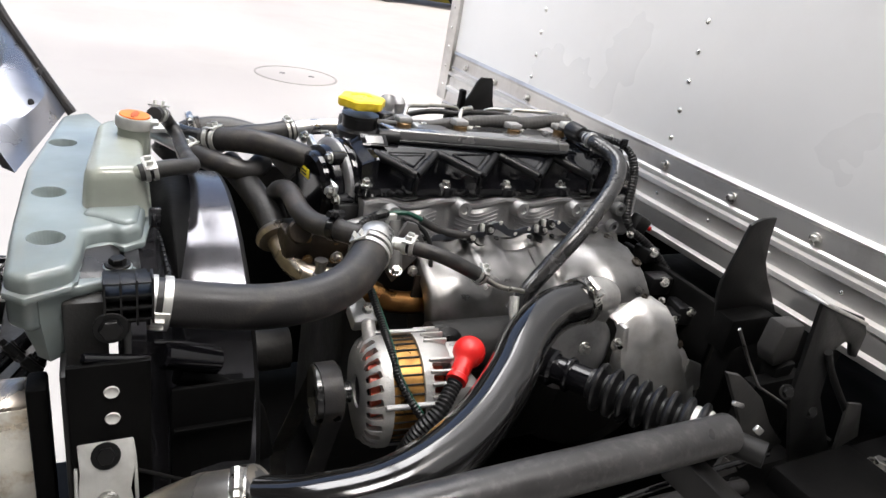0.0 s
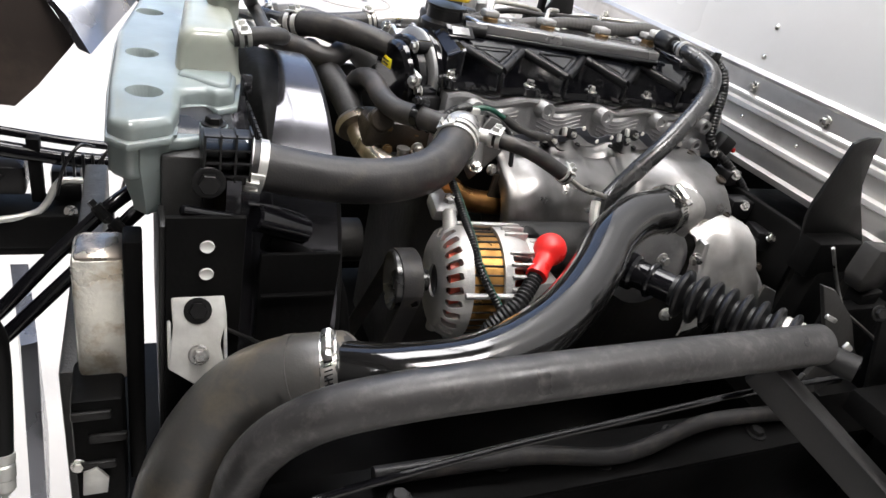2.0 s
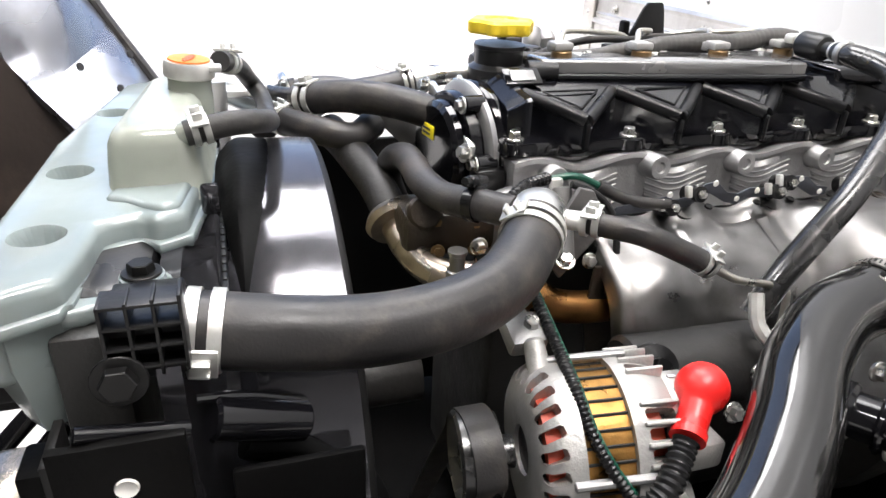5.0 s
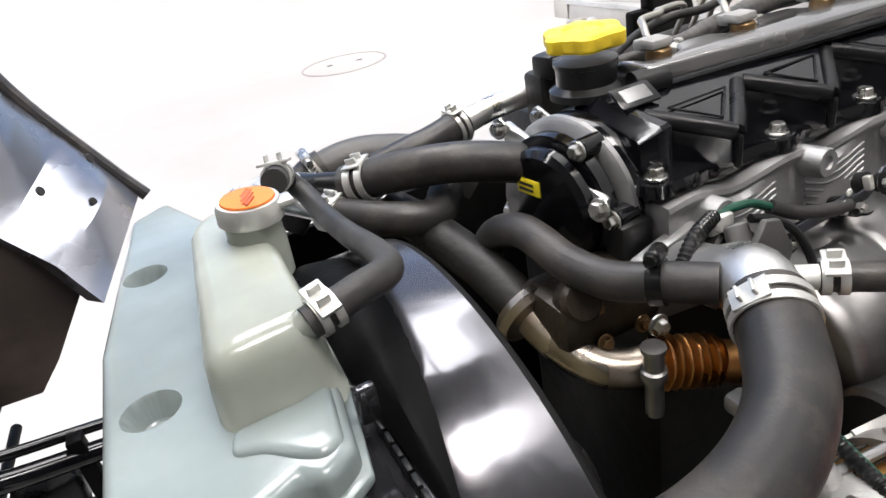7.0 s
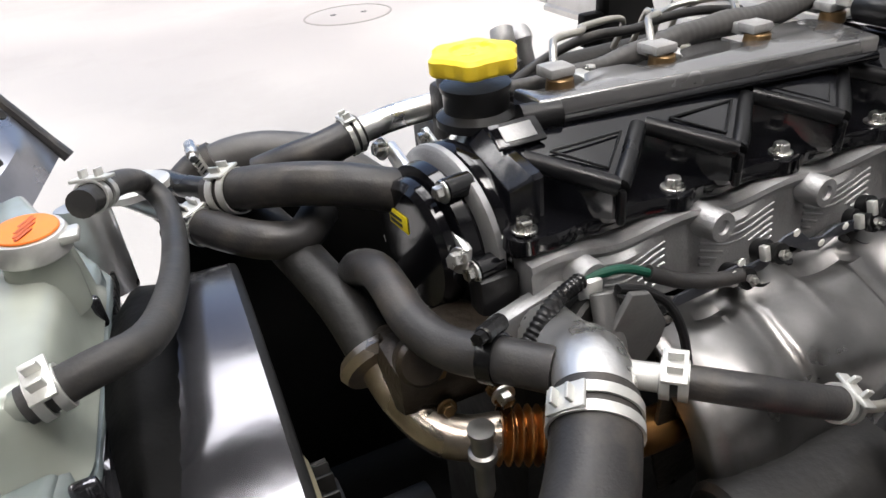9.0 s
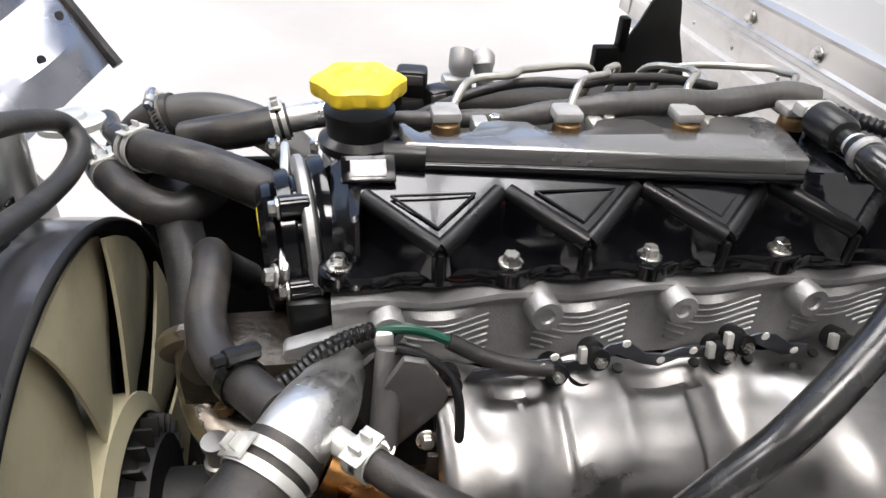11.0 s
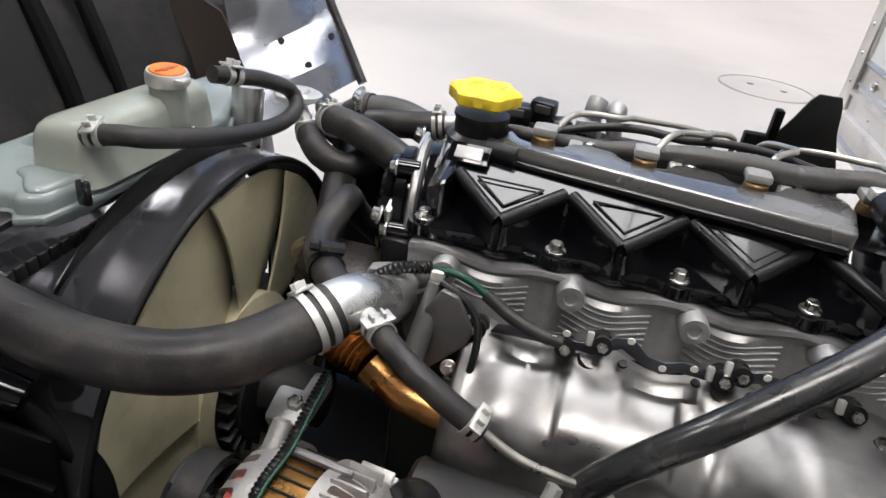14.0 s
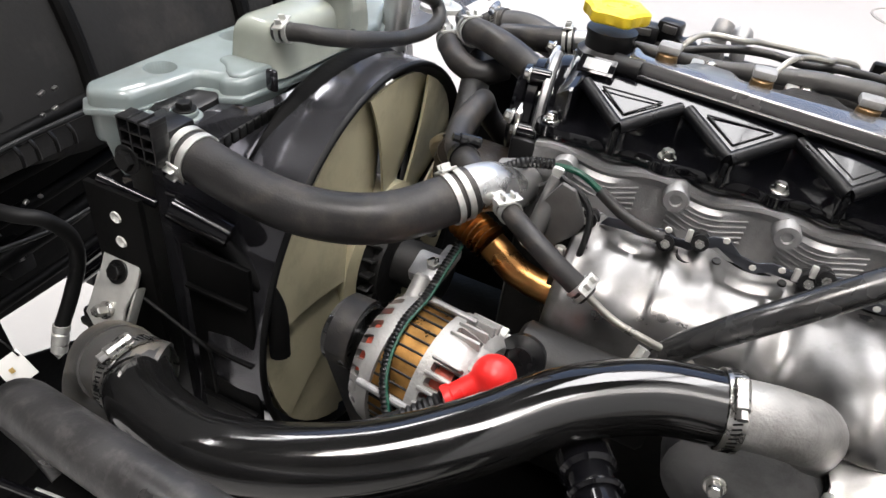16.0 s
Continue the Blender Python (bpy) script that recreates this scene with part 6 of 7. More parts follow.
    # unseen dark sheets added to shut out the bright floor below the engine
    u = thing("underside_screen", "black screen added under the engine to keep it dark", "splash tray", (0.0785, -0.0751, 0.5657))
    part("floor_screen", box((-0.44, 0.15, 0.35), (0.17, 0.42, 0.02), 0.005), INNER_FRAME, u)
    part("tray", box((0.9000, 0.0000, 0.5150), (2.56, 0.82, 0.012), 0.004), INNER_FRAME, u)
    part("tray_side", box((0.3051, -0.5018, 0.6667), (1.5, 0.012, 0.18), 0.004), INNER_FRAME, u)
    part("tray_side", box((0.0379, 0.3528, 0.7372), (0.76, 0.010, 0.42), 0.003), INNER_FRAME, u)
    part("tray_side", box((0.3719, 0.4424, 0.6361), (1.38, 0.012, 0.18), 0.004), INNER_FRAME, u)
    ax = thing("rear_axle", "black rear axle with two truck wheels under the box", "axle", (2.6, -0.1, 0))
    part("beam", box((2.6, -0.1, 0.40), (0.10, 1.5, 0.10), 0.01), INNER_FRAME, ax)
    part("spring_stack", box((2.6, -0.385, 0.53), (0.9, 0.06, 0.16), 0.01), INNER_FRAME, ax)
    part("spring_stack", box((2.6, 0.44, 0.53), (0.9, 0.06, 0.16), 0.01), INNER_FRAME, ax)
    for y in (-0.85, 0.62):
        t = part("wheel_hub", rod((2.6, y - 0.09, 0.40), (2.6, y + 0.09, 0.40), 0.08, seg=20), SATIN_BLACK, ax)
        part("tyre", lathe(basis((2.6, y - 0.11, 0.40), (2.6, y + 0.11, 0.40)), [(0.22, 0.0), (0.34, 0.0), (0.385, 0.02), (0.40, 0.05), (0.40, 0.17), (0.385, 0.20), (0.34, 0.22), (0.22, 0.22)], 40, closed=True), TYRE, t)
        part("rim", lathe(basis((2.6, y - 0.08, 0.40), (2.6, y + 0.11, 0.40)), [(0, 0.03), (0.1, 0.0), (0.21, 0.02), (0.225, 0.0), (0.225, 0.16), (0, 0.16)], 32), SATIN_BLACK, t)
    # latch fins either side of the frame
    near = [(0.307, 1.089), (0.315, 1.0935), (0.329, 1.0975), (0.350, 1.0985), (0.3535, 1.069), (0.363, 1.0355), (0.381, 1.0085), (0.414, 0.970), (0.439, 0.940), (0.309, 0.950), (0.294, 0.989), (0.292, 1.009), (0.300, 1.047)]
    far = [(0.1942, 0.9596), (0.2003, 1.0224), (0.2122, 1.0499), (0.2349, 1.0908), (0.2454, 1.1141), (0.2526, 1.1228), (0.2773, 1.1232), (0.2814, 1.1124), (0.2874, 1.0796), (0.3027, 1.0368), (0.3205, 0.9622)]
    for y, out, bx in ((-0.240, near, 0.345), (0.385, far, 0.239)):
        f = thing("cab_latch_fin", "matte black folded steel latch guide", "latch guide", (0.26, y, 0.9), "latch guides")
        part("fin", slab(out, 0, 0.005, 0.001, Matrix.Translation((0, y, 0)) @ XZ), SATIN_BLACK, f)
        part("fold", box((bx, y - 0.018, 0.942), (0.085, 0.032, 0.05), 0.004), INNER_FRAME, f)
        part("leg", box((bx + 0.01, y - 0.02, 0.85), (0.06, 0.03, 0.15), 0.004), INNER_FRAME, f)
    for x, z, w2, h2 in ((0.201, 1.045, 0.030, 0.040), (0.217, 1.078, 0.011, 0.040)):
        part("latch_piece", box((x, 0.380, z), (w2, 0.016, h2), 0.003), INNER_FRAME, f)
    k = thing("latch_block", "black rubber block on a bent latch lever", "latch", (0.2825, -0.3815, 0.9323))
    part("block", slab([(-0.021, 0.030), (0.019, 0.027), (0.025, -0.024), (-0.012, -0.031), (-0.024, -0.012)], 0, 0.026, 0.004, Matrix.Translation((0.328, -0.312, 0.968)) @ XZ), LATCH_RUBBER, k)
    part("shoe", slab([(-0.004, -0.034), (0.034, -0.030), (0.030, -0.062), (0.004, -0.075)], 0, 0.022, 0.003, Matrix.Translation((0.328, -0.316, 0.968)) @ XZ), INNER_FRAME, k)
    part("lever", tube([(0.232, -0.330, 0.999), (0.262, -0.336, 0.957), (0.279, -0.350, 0.926), (0.286, -0.353, 0.921), (0.315, -0.366, 0.905), (0.352, -0.380, 0.882), (0.410, -0.392, 0.848)], 0.0020, 10), STUD_STEEL, k, "bent lever with a bright worn edge")
    part("stand", box((0.335, -0.335, 0.855), (0.10, 0.02, 0.13), 0.003), INNER_FRAME, k)
    hk = thing("cab_lock_hook", "matte black steel hook plate with a folded lip", "hook plate", (0.2401, -0.4671, 0.8940))
    part("plate", slab([(0.2436, 0.9568), (0.223, 1.0779), (0.2352, 1.0777), (0.3109, 1.0541), (0.3302, 1.0321), (0.3336, 0.999), (0.3203, 1.0027), (0.3089, 1.0205), (0.2946, 1.0252), (0.2805, 1.0146), (0.301, 0.9493), (0.3761, 0.8574), (0.3684, 0.8038), (0.3212, 0.8184)], 0, 0.005, 0.001, Matrix.Translation((0, -0.405, 0)) @ XZ), SATIN_BLACK, hk)
    part("lip", box((0.268, -0.4000, 1.0645), (0.098, 0.030, 0.004), 0.0015, Matrix.Rotation(radians(20), 4, "Y")), WORN_STEEL, hk, "worn bare edge of the lip")
    part("strut", tube([(0.266, -0.413, 1.018), (0.294, -0.413, 0.985), (0.357, -0.413, 0.926), (0.405, -0.413, 0.881)], 0.004, 10), SATIN_BLACK, hk)
    part("strut_foot", slab([(0.350, 0.938), (0.382, 0.930), (0.412, 0.875), (0.372, 0.862)], 0, 0.004, 0.001, Matrix.Translation((0, -0.414, 0)) @ XZ), LATCH_RUBBER, hk)
    hex_bolt((0.3898, -0.4400, 0.8504), (-0.3, -0.6, 0.7), 0.008, 0.010, hk)
    hex_bolt((0.232, -0.408, 0.968), (-0.3, -0.8, 0.4), 0.006, 0.006, hk, SATIN_BLACK)
    hex_bolt((0.296, -0.408, 0.930), (-0.3, -0.8, 0.4), 0.006, 0.006, hk, SATIN_BLACK)
    hex_bolt((0.334, -0.4400, 0.8336), (-0.3, -0.6, 0.7), 0.008, 0.010, hk)
    part("base", box((0.3075, -0.4697, 0.8643), (0.14, 0.09, 0.03), 0.005), INNER_FRAME, hk)
    sp = thing("spring_hanger", "dull black steel frame bracket below the cargo box", "frame bracket", (0.5416, -0.5894, 0.7521))
    part("plate", box((0.6600, -0.5300, 0.7500), (0.60, 0.22, 0.24), 0.008), INNER_FRAME, sp)
    for x, y in ((0.39, -0.46), (0.43, -0.50), (0.41, -0.56), (0.49, -0.47)):
        hex_bolt((x, y, 0.869), (0, -0.1, 1), 0.009, 0.012, sp)
    part("pipe", tube([(0.3653, -0.6326, 0.8951), (0.4107, -0.6081, 0.9175), (0.4985, -0.5927, 0.9170), (0.6400, -0.5900, 0.8800)], 0.010, 14), SATIN_BLACK, sp)
    # clutter behind the engine
    q = thing("rear_harness", "dark plugs and wires behind the engine", "wiring", (0.3630, -0.0923, 0.9182))
    for x, y, z, sx, sy, sz in ((0.352, -0.055, 0.955, 0.03, 0.03, 0.024), (0.345, -0.10, 0.925, 0.04, 0.028, 0.03), (0.362, -0.145, 0.90, 0.03, 0.04, 0.03), (0.335, -0.145, 0.885, 0.035, 0.03, 0.04)):
        pl = part("plug", box((x, y, z), (sx, sy, sz), 0.004, Matrix.Rotation(radians(25 + 300 * y), 4, "Z")), BLACK_PLASTIC, q)
        hex_bolt((x, y - 0.5 * sy, z + 0.3 * sz), (-0.2, -0.7, 0.6), 0.0055, 0.006, pl)
    for p in ((0.301, -0.060, 0.990), (0.357, -0.062, 0.955), (0.405, -0.060, 0.915), (0.395, -0.075, 0.880), (0.345, -0.120, 0.905)):
        hex_bolt(p, (-0.2, -0.6, 0.8), 0.004, 0.007, q, STUD_STEEL)
    part("loom", tube([(0.318, -0.040, 0.990), (0.345, -0.055, 0.972), (0.375, -0.070, 0.945), (0.410, -0.080, 0.905)], 0.006, 12, 0.0012, ribs=(0.005, 0.001)), BLACK_PLASTIC, q)
    part("carrier", box((0.3701, -0.0998, 0.8638), (0.012, 0.22, 0.16), 0.004), INNER_FRAME, q)
    h = thing("starter_heat_shield", "small crumpled bare metal heat shield below the exhaust", "heat shield", (0.27, -0.20, 0.90))
    rings = []
    for i in range(49):
        f = i / 48
        x = 0.187 + 0.158 * f
        top = 0.928 + 0.022 * math.sin(math.pi * min(1, f / 0.72)) - 0.075 * max(0.0, f - 0.55) ** 1.1 / 0.45
        lean = 0.006 * math.sin(math.pi * f)
        rim = 0.006 * (math.exp(-(f / 0.03) ** 2) + math.exp(-((1 - f) / 0.03) ** 2))
        rows = []
        for g in range(11):
            u = g / 10
            g2 = f - 0.35 * (u - 0.45)
            dent = (0.010 * math.exp(-((g2 - 0.48) / 0.08) ** 2 - ((u - 0.35) / 0.22) ** 2) - 0.008 * math.exp(-((g2 - 0.68) / 0.12) ** 2 - ((u - 0.45) / 0.3) ** 2)
                    + 0.006 * math.exp(-((g2 - 0.22) / 0.07) ** 2 - ((u - 0.6) / 0.25) ** 2) + 0.001 * math.sin(31 * f + 7 * u))
            y = -0.160 - 0.042 * min(1, u * 3.2) ** 0.6 - 0.026 * u - lean * math.sin(math.pi * min(1, u + 0.15)) + dent * math.sin(math.pi * min(1, u * 1.3)) + 0.0030 * math.sin(13 * f + 9 * u) * math.sin(11 * u + 2) - rim
            z = top + 0.004 * math.sin(9 * u + 14 * f) * u - (0.140 * max(0, u - 0.12) + 0.006 * u)
            rows.append((x + 0.020 * u * f + 0.002 * math.sin(17 * u + 8 * f), y, z))
        rings.append(rows + [(a, b + 0.003, c - 0.002) for a, b, c in rows[::-1]])
    part("shell", loft(rings), FOIL, h, "", 1.0)
    part("side_flange", slab([(0.182, 0.932), (0.190, 0.934), (0.206, 0.868), (0.202, 0.840), (0.192, 0.845)], 0, 0.016, 0.003, Matrix.Translation((0, -0.198, 0)) @ XZ), FOIL, h)
    hex_bolt((0.289, -0.2185, 0.897), (-0.2, -1, 0.5), 0.0045, 0.004, h, OILY_IRON)
    part("corner_tab", slab([(0.325, 0.865), (0.355, 0.852), (0.372, 0.805), (0.325, 0.805)], 0, 0.004, 0.001, Matrix.Translation((0, -0.214, 0)) @ XZ), FOIL, h)
    # radiator post with its holes and silver bracket
    p = thing("radiator_post", "black steel radiator support post with a zinc bracket", "support post", (-0.4227, -0.2701, 0.8289))
    part("post_plate", box((-0.4160, -0.2470, 0.820), (0.062, 0.006, 0.34), 0.001), INNER_FRAME, p)
    # white discs paint the bright floor seen through the post's holes
    for z in (0.963, 0.936):
        part("bright_hole_disc", lathe(basis((-0.4150, -0.2500, z), (-0.4150, -0.26, z)), [(0.006, 0), (0.0055, 0.0015), (0.004, 0.0005), (0, 0.0003)], 16), PAPER, p)
    part("post_flange", box((-0.4490, -0.2280, 0.815), (0.005, 0.036, 0.33), 0.001), SATIN_BLACK, p)
    lean = Matrix.Translation((-0.4215, -0.2500, 0.905)) @ Matrix.Rotation(radians(-32), 4, "X")
    br = part("zinc_bracket", slab([(-0.022, 0.014), (0.021, 0.015), (0.024, -0.012), (0.018, -0.036), (0.022, -0.058), (-0.002, -0.070), (-0.024, -0.054), (-0.020, -0.018)], 0, 0.004, 0.0012, lean @ XZ), ZINC, p, "zinc-plated angled bracket")
    for u in (-0.023, 0.0225):
        part("folded_lip", box((0, 0, 0), (0.003, 0.012, 0.040), 0.001, lean @ Matrix.Translation((u, 0.004, -0.034))), ZINC, br)
    part("stay_rod", tube([(-0.4000, -0.2540, 0.880), (-0.3700, -0.2480, 0.857), (-0.3420, -0.2430, 0.835), (-0.3370, -0.2420, 0.822), (-0.3360, -0.2420, 0.770)], 0.0018, 8), SATIN_BLACK, p)
    hex_bolt((-0.4215, -0.2560, 0.902), (0, -0.85, 0.53), 0.008, 0.008, br, SATIN_BLACK)
    hex_bolt((-0.4215, -0.2760, 0.870), (0, -0.85, 0.53), 0.006, 0.016, br)
    hex_bolt((-0.4133, -0.2265, 1.0105), (0, -1, 0.1), 0.0095, 0.008, p, SATIN_BLACK)
    part("pivot_pin", rod((-0.4350, -0.2435, 0.9944), (-0.3847, -0.2303, 0.9770), 0.0045, seg=12, bevel=0.0008), GLOSS_BLACK, p)
    part("spacer_tube", rod((-0.3752, -0.2248, 0.9766), (-0.3250, -0.2095, 0.9527), 0.0125, seg=22, bevel=0.002), GLOSS_BLACK, p)
    part("stay", tube([(-0.3812, -0.2212, 0.9876), (-0.3547, -0.2137, 0.9793), (-0.3240, -0.2050, 0.9625)], 0.003, 10), GLOSS_BLACK, p)
    c = thing("condenser", "oil-stained aluminium condenser end tank in a black frame", "condenser", (-0.5243, -0.2260, 0.7921))
    part("end_tank", box((-0.4988, -0.1736, 0.8475), (0.045, 0.05, 0.14), 0.006), OILY_ALU, c, "stained bare aluminium")
    part("tank_cap", box((-0.4988, -0.1736, 0.9060), (0.043, 0.048, 0.030), 0.008), STAINLESS, c, "brown-stained upper end")
    part("lower_frame", box((-0.5050, -0.2045, 0.6976), (0.045, 0.06, 0.18), 0.005), INNER_FRAME, c)
    for a2, z2, m2 in ((-0.510, 0.772, SATIN_BLACK), (-0.497, 0.741, SATIN_BLACK), (-0.508, 0.705, SATIN_BLACK)):
        part("fold", box((a2, -0.236, z2), (0.034, 0.006, 0.010), 0.002), m2, c)
    part("tab", slab([(-0.520, 0.700), (-0.508, 0.706), (-0.498, 0.688), (-0.500, 0.668), (-0.522, 0.668)], 0, 0.004, 0.001, Matrix.Translation((0, -0.237, 0)) @ XZ), ZINC, c, "bare steel tab")
    hex_bolt((-0.524, -0.235, 0.706), (0, -1, 0.3), 0.005, 0.006, c)
    part("panel", box((-0.5249, 0.0422, 0.6635), (0.03, 0.46, 0.24), 0.004), CORE, c)
    part("upright", box((-0.4720, -0.1900, 0.790), (0.016, 0.03, 0.30), 0.003), INNER_FRAME, c)


def build_cab():
    c = thing("tilted_cab", "grey truck cab tilted forward, showing its dusty underside", "truck cab", (-1.0000, 0.1000, 0.8000))
    rings = []
    for i in range(41):
        y = -1.0 + 1.73 * i / 40
        d = 0.02 * math.sin(i * 0.9)
        rings.append([(-0.72 + d, y, 0.84), (-0.70, y, 0.86), (-0.72, y, 0.95), (-0.80 + d, y, 1.10), (-0.88, y, 1.22 + d), (-1.05, y, 1.5), (-1.35, y, 1.95), (-1.62, y, 2.5), (-1.75, y, 2.9), (-2.0, y, 2.9), (-1.6, y, 1.9), (-1.2, y, 1.4), (-0.95, y, 1.05), (-0.86, y, 0.86)])
    part("floor_pan", loft(rings), LINER, c, "dusty dark underside liner")
    for k, y in enumerate((-0.0186, 0.2870, 0.3851)):
        part("floor_rib", tube([(-0.695, y, 0.87), (-0.775, y + 0.01, 1.08), (-1.035, y + 0.03 * k, 1.52)], 0.012 + 0.004 * (k % 2), 10, 0.02), INNER_FRAME, c)
        part("clip", box((-0.735, y + 0.035, 0.945), (0.006, 0.016, 0.01), 0.002), ZINC, c)
    # bulkhead below the floor, with its pipes and fixings
    part("bulkhead", box((-0.8469, 0.0884, 0.7207), (0.04, 1.2, 0.32), 0.008), INNER_FRAME, c)
    # this lower plate and the box below are added to block bright floor
    part("bulkhead", box((-0.8000, -0.4300, 0.3800), (0.03, 0.44, 0.38), 0.008), INNER_FRAME, c)
    part("floor_screen", box((-0.7200, -0.4200, 0.4100), (0.17, 0.38, 0.22), 0.01), INNER_FRAME, c)
    for k, (x, z, r) in enumerate(((-0.755, 0.83, 0.012), (-0.75, 0.785, 0.009), (-0.755, 0.73, 0.014), (-0.75, 0.67, 0.008), (-0.72, 0.90, 0.010))):
        part("underfloor_pipe", tube([(x, -0.45, z - 0.03), (x + 0.01, -0.1, z), (x - 0.01, 0.2, z + 0.01 * (k % 3)), (x, 0.68, z - 0.02)], r, 12, 0.03), INNER_FRAME, c)
    for k in range(9):
        y, z = -0.38 + 0.11 * k, 0.62 + 0.09 * ((k * 2) % 3)
        bl = part("bracket", box((-0.755, y, z), (0.03, 0.04, 0.05), 0.005), SATIN_BLACK, c)
        hex_bolt((-0.739, y, z + 0.01), (1, -0.2, 0.2), 0.006, 0.006, bl)
    # small bright bits stand in for glints on the dark clutter
    for y, z, w2 in ((-0.224, 0.930, 0.016), (-0.119, 0.959, 0.014), (-0.101, 0.959, 0.010), (-0.107, 0.936, 0.012), (-0.124, 0.934, 0.008), (-0.174, 0.842, 0.010), (-0.155, 0.840, 0.007), (-0.254, 0.818, 0.018), (-0.221, 0.817, 0.020)):
        part("clutter_glint", box((-0.664, y, z), (0.005, w2 * 0.7, 0.004), 0.0012, Matrix.Rotation(radians(20), 4, "X")), STUD_STEEL, c, "small bright piece standing for a glint")
    for y, z in ((-0.200, 0.955), (-0.179, 0.954), (-0.235, 0.957)):
        hex_bolt((-0.668, y, z), (1, -0.4, 0.4), 0.008, 0.010, c, SATIN_BLACK)
    part("clip_rail", tube([(-0.668, -0.26, 0.905), (-0.664, -0.239, 0.910), (-0.664, -0.156, 0.916), (-0.664, -0.085, 0.917), (-0.668, -0.04, 0.915)], 0.004, 10), SATIN_BLACK, c)
    for y in (-0.17, -0.15, -0.125, -0.10):
        part("rail_hook", tube([(-0.664, y, 0.916), (-0.656, y + 0.002, 0.905), (-0.658, y + 0.004, 0.888)], 0.0028, 8), SATIN_BLACK, c)
    part("clip_rail", tube([(-0.668, -0.27, 0.796), (-0.664, -0.235, 0.803), (-0.664, -0.158, 0.789), (-0.668, -0.09, 0.785)], 0.003, 10), SATIN_BLACK, c)
    part("loose_wire", tube([(-0.662, -0.234, 0.803), (-0.655, -0.240, 0.782), (-0.655, -0.262, 0.752), (-0.650, -0.268, 0.705)], 0.003, 8), LATCH_RUBBER, c)
    # dark plate added only to mask bright floor behind it
    part("floor_mask_plate", slab([(-0.420, 0.860), (-0.305, 0.828), (-0.282, 0.788), (-0.272, 0.751), (-0.268, 0.686), (-0.189, 0.650), (-0.185, 0.572), (-0.304, 0.500), (-0.420, 0.500)], 0, 0.006, 0.002, Matrix.Translation((-0.623, 0, 0)) @ YZ), INNER_FRAME, c, "black plate added to hide the bright floor")
    # inner wing and silver corner panel on the far side
    part("inner_wing", loft([[(-0.5673, 0.5905, 0.8672), (-0.6315, 0.5862, 0.7822), (-0.6720, 0.5982, 0.7358), (-0.7645, 0.5806, 0.7501), (-0.8830, 0.5641, 0.8703), (-0.8551, 0.5806, 1.1259), (-0.6754, 0.6163, 1.0315)],
                             [(-0.5887, 0.6444, 0.8702), (-0.6500, 0.6264, 0.7847), (-0.6851, 0.6162, 0.7485), (-0.7740, 0.6380, 0.7628), (-0.8936, 0.6198, 0.8716), (-0.8655, 0.6356, 1.1274), (-0.6858, 0.6715, 1.0333)]]), BROWN_LINER, c, "brown-black dirty inner wing")
    rows = [((-0.5396, 0.5093, 0.8721), (-0.4653, 0.7585, 0.9135), 0.0), ((-0.5757, 0.5495, 0.9232), (-0.4967, 0.7701, 0.9645), 0.036), ((-0.6224, 0.5861, 0.9665), (-0.5318, 0.7805, 1.0286), 0.004), ((-0.6621, 0.6183, 1.0087), (-0.5763, 0.7881, 1.0977), 0.040), ((-0.7083, 0.6497, 1.1754), (-0.6148, 0.8042, 1.2307), 0.006), ((-0.7443, 0.6750, 1.4374), (-0.6571, 0.8220, 1.4627), 0.02), ((-0.7655, 0.6960, 1.7762), (-0.6735, 0.8310, 1.7863), 0.012)]
    sec = []
    for a, b, bulge in rows:
        a, b = Vector(a), Vector(b)
        out = Vector((0.75, -0.6, 0.25))
        line = [a.lerp(b, k / 8) + out * bulge * math.sin(math.pi * k / 8) for k in range(9)]
        sec.append([tuple(q) for q in line] + [tuple(q + Vector((-0.02, 0.025, 0.0))) for q in line[::-1]])
    fine = []
    for a, b in zip(sec, sec[1:]):
        for k in range(4):
            fine.append([tuple(Vector(p).lerp(Vector(q), k / 4)) for p, q in zip(a, b)])
    fine.append(sec[-1])
    part("corner_panel", loft(fine), CAB_PAINT, c, "scuffed silver-grey corner panel")
    part("door_seal", tube([(-0.4546, 0.7599, 0.9084), (-0.4921, 0.7756, 0.9644), (-0.5713, 0.7938, 1.1032), (-0.6105, 0.8097, 1.2307), (-0.6530, 0.8275, 1.4629), (-0.6696, 0.8362, 1.7867)], 0.010, 10), RUBBER, c, "black rubber door seal")
    for p in ((-0.5379, 0.6581, 0.9521), (-0.5884, 0.6506, 0.9886), (-0.5251, 0.7285, 0.9930)):
        part("panel_hole", lathe(basis(p, Vector(p) + Vector((0.75, -0.6, 0.25))), [(0.007, 0.028), (0.006, 0.030), (0, 0.030)], 12), RUBBER, c)
    t = thing("tilt_bar", "bent black steel tilt bars beside the radiator", "steel bar", (-0.6148, -0.0751, 0.7761))
    part("bar", tube([(-0.4613, -0.0226, 0.9049), (-0.4974, -0.0480, 0.8858), (-0.5488, -0.0702, 0.8402), (-0.6110, -0.0945, 0.7761), (-0.7016, -0.1067, 0.6862)], 0.0078, 16), GLOSS_BLACK, t)
    part("bar", tube([(-0.4516, -0.0327, 0.8925), (-0.4813, -0.0572, 0.8729), (-0.5322, -0.0799, 0.8240), (-0.6111, -0.1090, 0.7502), (-0.7015, -0.1210, 0.6612)], 0.0078, 16), GLOSS_BLACK, t)
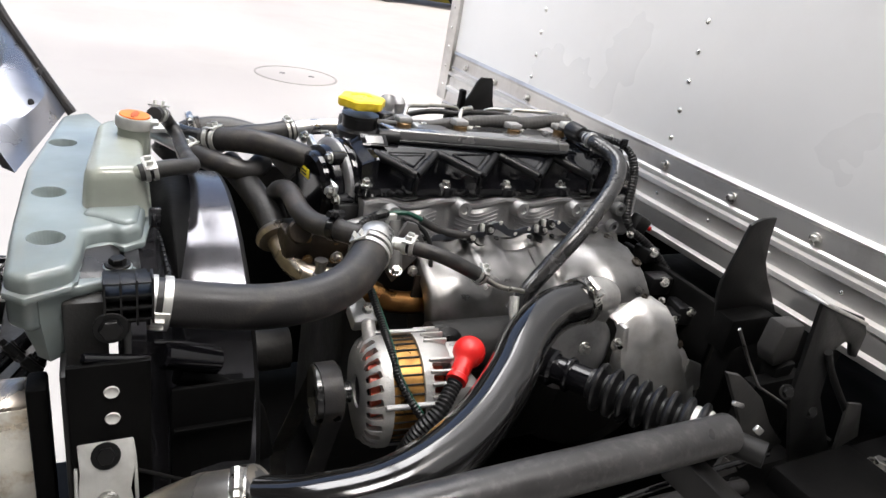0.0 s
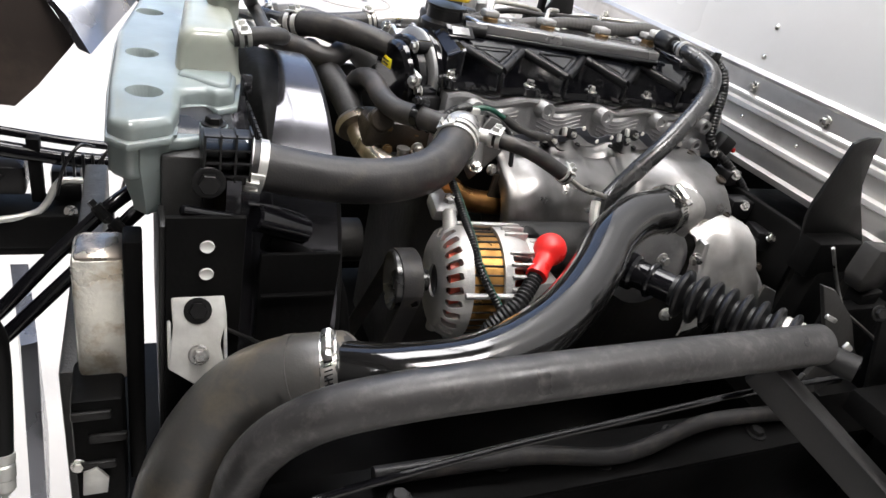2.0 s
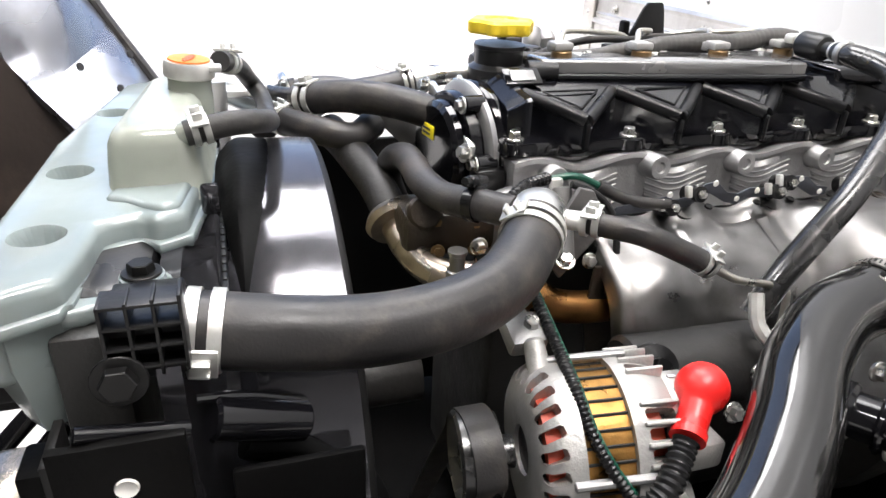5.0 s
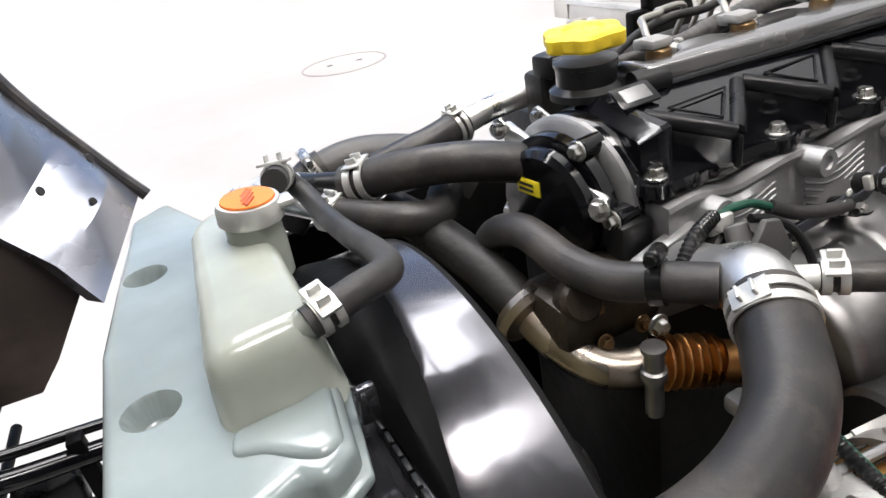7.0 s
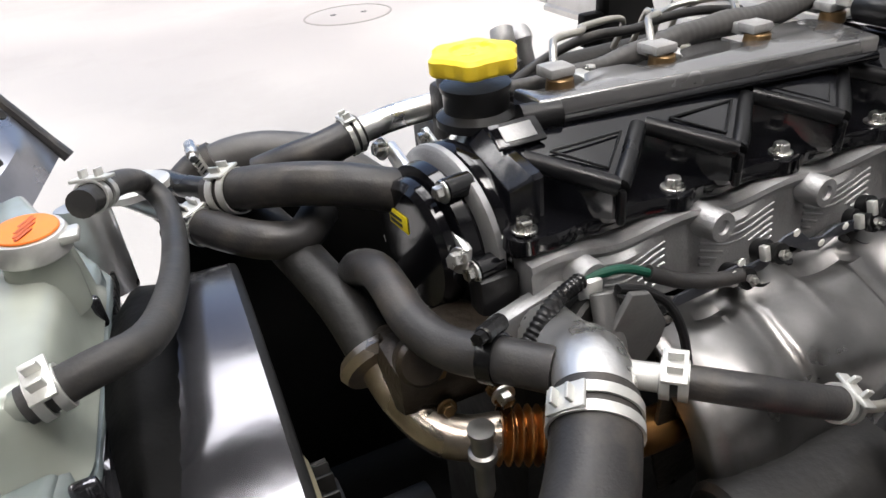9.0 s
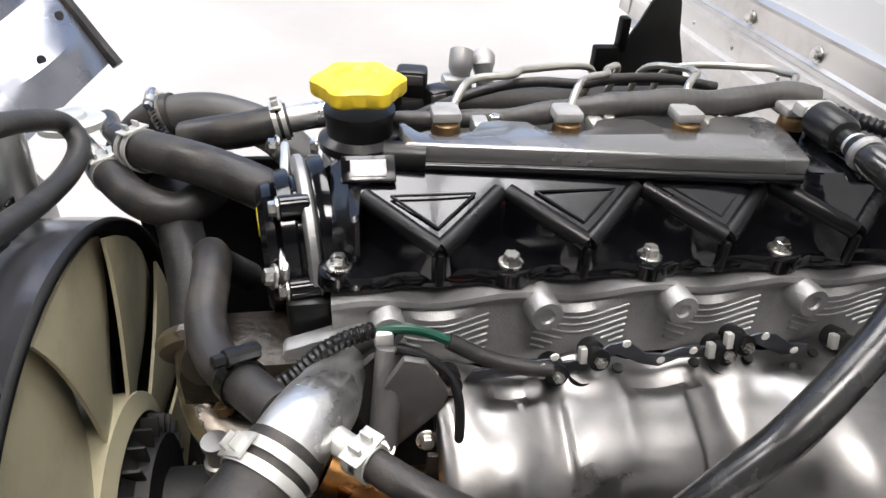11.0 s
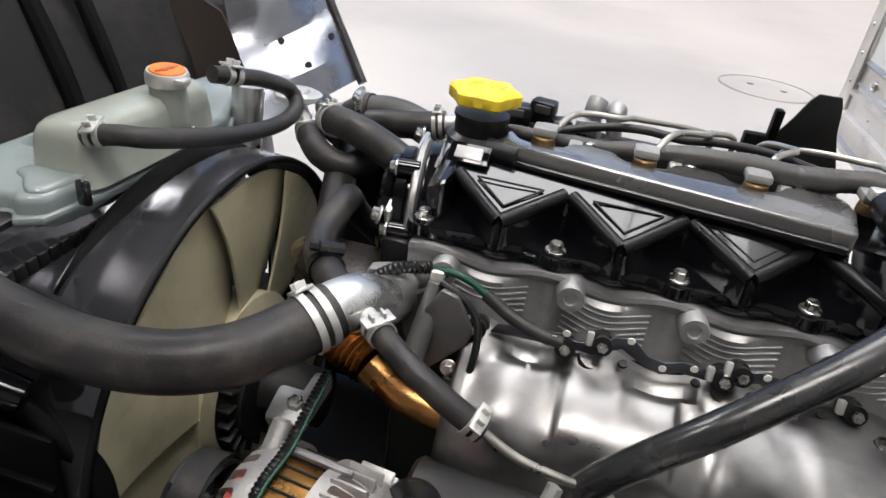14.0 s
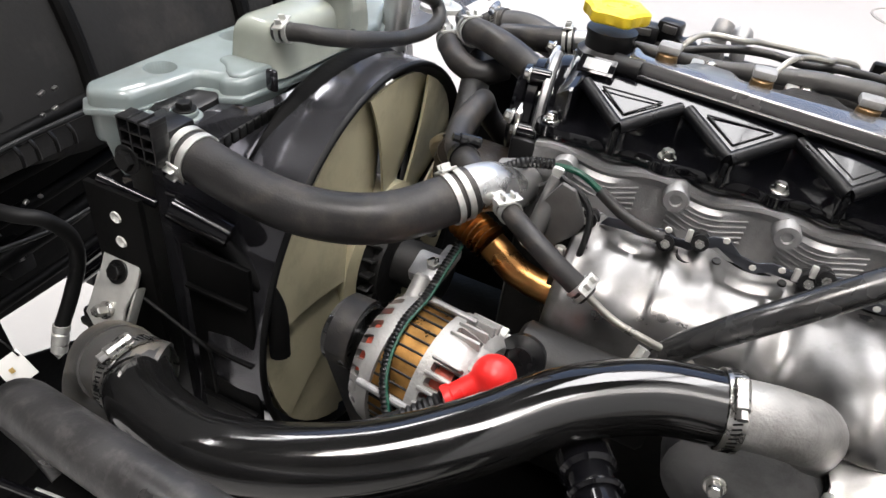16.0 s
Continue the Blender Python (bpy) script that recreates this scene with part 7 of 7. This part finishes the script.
    for a, b in (((-0.4974, -0.0480, 0.8858), (-0.5077, -0.0520, 0.8781)), ((-0.4813, -0.0572, 0.8729), (-0.4917, -0.0613, 0.8640))):
        worm_clamp(a, b, 0.0082, t, (0, -1, 0.4), SATIN_BLACK)
    x = thing("front_crossmember", "black front crossmember with pipes and brackets", "crossmember", (-0.7015, 0.4244, 0.5666))
    part("beam", box((-0.7631, 0.4604, 0.5581), (0.50, 0.07, 0.07), 0.006), INNER_FRAME, x)
    part("top_tube", tube([(-0.4639, 0.4821, 0.6802), (-0.6040, 0.4614, 0.7033), (-0.7882, 0.4295, 0.7526), (-1.03, 0.48, 0.803)], 0.014, 14), GLOSS_BLACK, x)
    part("top_tube", tube([(-0.4653, 0.5025, 0.7035), (-0.6052, 0.4816, 0.7272), (-0.7893, 0.4492, 0.7757), (-1.03, 0.50, 0.826)], 0.0075, 12), GLOSS_BLACK, x)
    for a, z in ((-0.40, 0.67), (-0.63, 0.68)):
        part("stay", box((a, 0.458, z), (0.02, 0.024, 0.12), 0.003), INNER_FRAME, x)
    part("relay_box", box((-0.6883, 0.4839, 0.6594), (0.083, 0.075, 0.054), 0.008), BLACK_PLASTIC, x)
    part("relay_box", box((-0.5877, 0.5045, 0.6332), (0.05, 0.06, 0.07), 0.008), BLACK_PLASTIC, x)
    for k in range(5):
        part("fin", box((-0.587 + 0.015 * k, 0.453, 0.689), (0.0045, 0.012, 0.051), 0.0015), BLACK_PLASTIC, x)
    part("carrier_plate", box((-0.6641, 0.4626, 0.5751), (0.26, 0.09, 0.068), 0.008), INNER_FRAME, x)
    part("steel_line", tube([(-0.8575, 0.3831, 0.6091), (-0.7063, 0.4136, 0.6021), (-0.6383, 0.4277, 0.6081), (-0.6152, 0.4347, 0.6275), (-0.6022, 0.4407, 0.6538), (-0.5849, 0.4455, 0.6665), (-0.5201, 0.4598, 0.6534)], 0.0063, 12), ZINC, x, "bent pale tube for the edge glint")
    for k in range(6):
        hex_bolt((-0.58 + 0.034 * k, 0.43, 0.612 + 0.010 * (k % 3)), (0.1, -1, 0.5), 0.0075, 0.009, x)
    for k in range(4):
        part("loose_wire", tube([(-0.60 + 0.05 * k, 0.44, 0.64), (-0.585 + 0.05 * k, 0.425, 0.70), (-0.56 + 0.05 * k, 0.44, 0.735), (-0.54 + 0.05 * k, 0.47, 0.72)], 0.003, 8), BLACK_PLASTIC, x)
    hl = thing("air_conditioning_hose", "black rubber hose with a crimped steel ferrule", "hose", (-0.5673, -0.0770, 0.7164))
    part("hose", tube([(-0.66, -0.230, 0.870), (-0.610, -0.222, 0.872), (-0.590, -0.205, 0.864), (-0.585, -0.185, 0.832), (-0.585, -0.184, 0.796), (-0.585, -0.203, 0.758), (-0.585, -0.227, 0.723)], 0.0088, 14), RIM_BLACK, hl)
    part("ferrule", lathe(basis((-0.585, -0.226, 0.726), (-0.585, -0.243, 0.682)), [(0, 0), (0.0100, 0), (0.0100, 0.008), (0.0085, 0.010), (0.0100, 0.012), (0.0100, 0.024), (0.0085, 0.026), (0.0095, 0.028), (0.0095, 0.036), (0.006, 0.040), (0, 0.048)], 18), ZINC, hl, "crimped steel ferrule")
    w = thing("paper_tag", "small white paper tag hanging by the condenser", "tag", (-0.585, -0.292, 0.710))
    tilt = Matrix.Rotation(radians(-35), 4, "Z") @ Matrix.Rotation(radians(-40), 4, "Y") @ Matrix.Rotation(radians(25), 4, "X")
    part("tag", box((-0.585, -0.292, 0.710), (0.0012, 0.030, 0.036), 0.0003, tilt), PAPER, w)
    for k in range(2):
        part("print_bar", box((0.0006, -0.004 + 0.008 * k, 0.002), (0.0008, 0.005, 0.006), 0, Matrix.Translation((-0.585, -0.292, 0.710)) @ tilt), BRASS, w)
    part("tag_wire", tube([(-0.588, -0.282, 0.722), (-0.600, -0.286, 0.740), (-0.618, -0.290, 0.752)], 0.0012, 6), SATIN_BLACK, w)
    b = thing("bumper_end", "grey plastic bumper end standing below the condenser", "bumper", (-0.6238, -0.1535, 0.3743))
    part("shell", loft([[(-0.585, -0.09 - 0.10 * f, 0.74 - 0.30 * f), (-0.57, -0.085 - 0.10 * f, 0.74 - 0.30 * f), (-0.60, 0.1, 0.72 - 0.30 * f), (-0.62, 0.1, 0.72 - 0.30 * f)] for f in (0, 0.2, 0.45, 0.75, 1.0)]), CAB_PAINT, b)


mat_dark_orange = mat("dark_orange_print", (0.45, 0.09, 0.02), 0.5, bump=0)
build_ground()
build_canopy()
build_car()
build_cargo_box()
build_engine()
build_radiator()
build_shroud()
build_fan()
build_tank()
build_tank_hose()
build_upper_hose()
build_small_hoses()
build_pump()
build_egr_pipe()
build_heat_shield()
build_side_bracket()
build_starter()
build_glow_rail()
build_boost_pipe()
build_charge_pipe()
build_elbow()
build_alternator()
build_boot()
build_wires()
build_chassis()
build_cab()
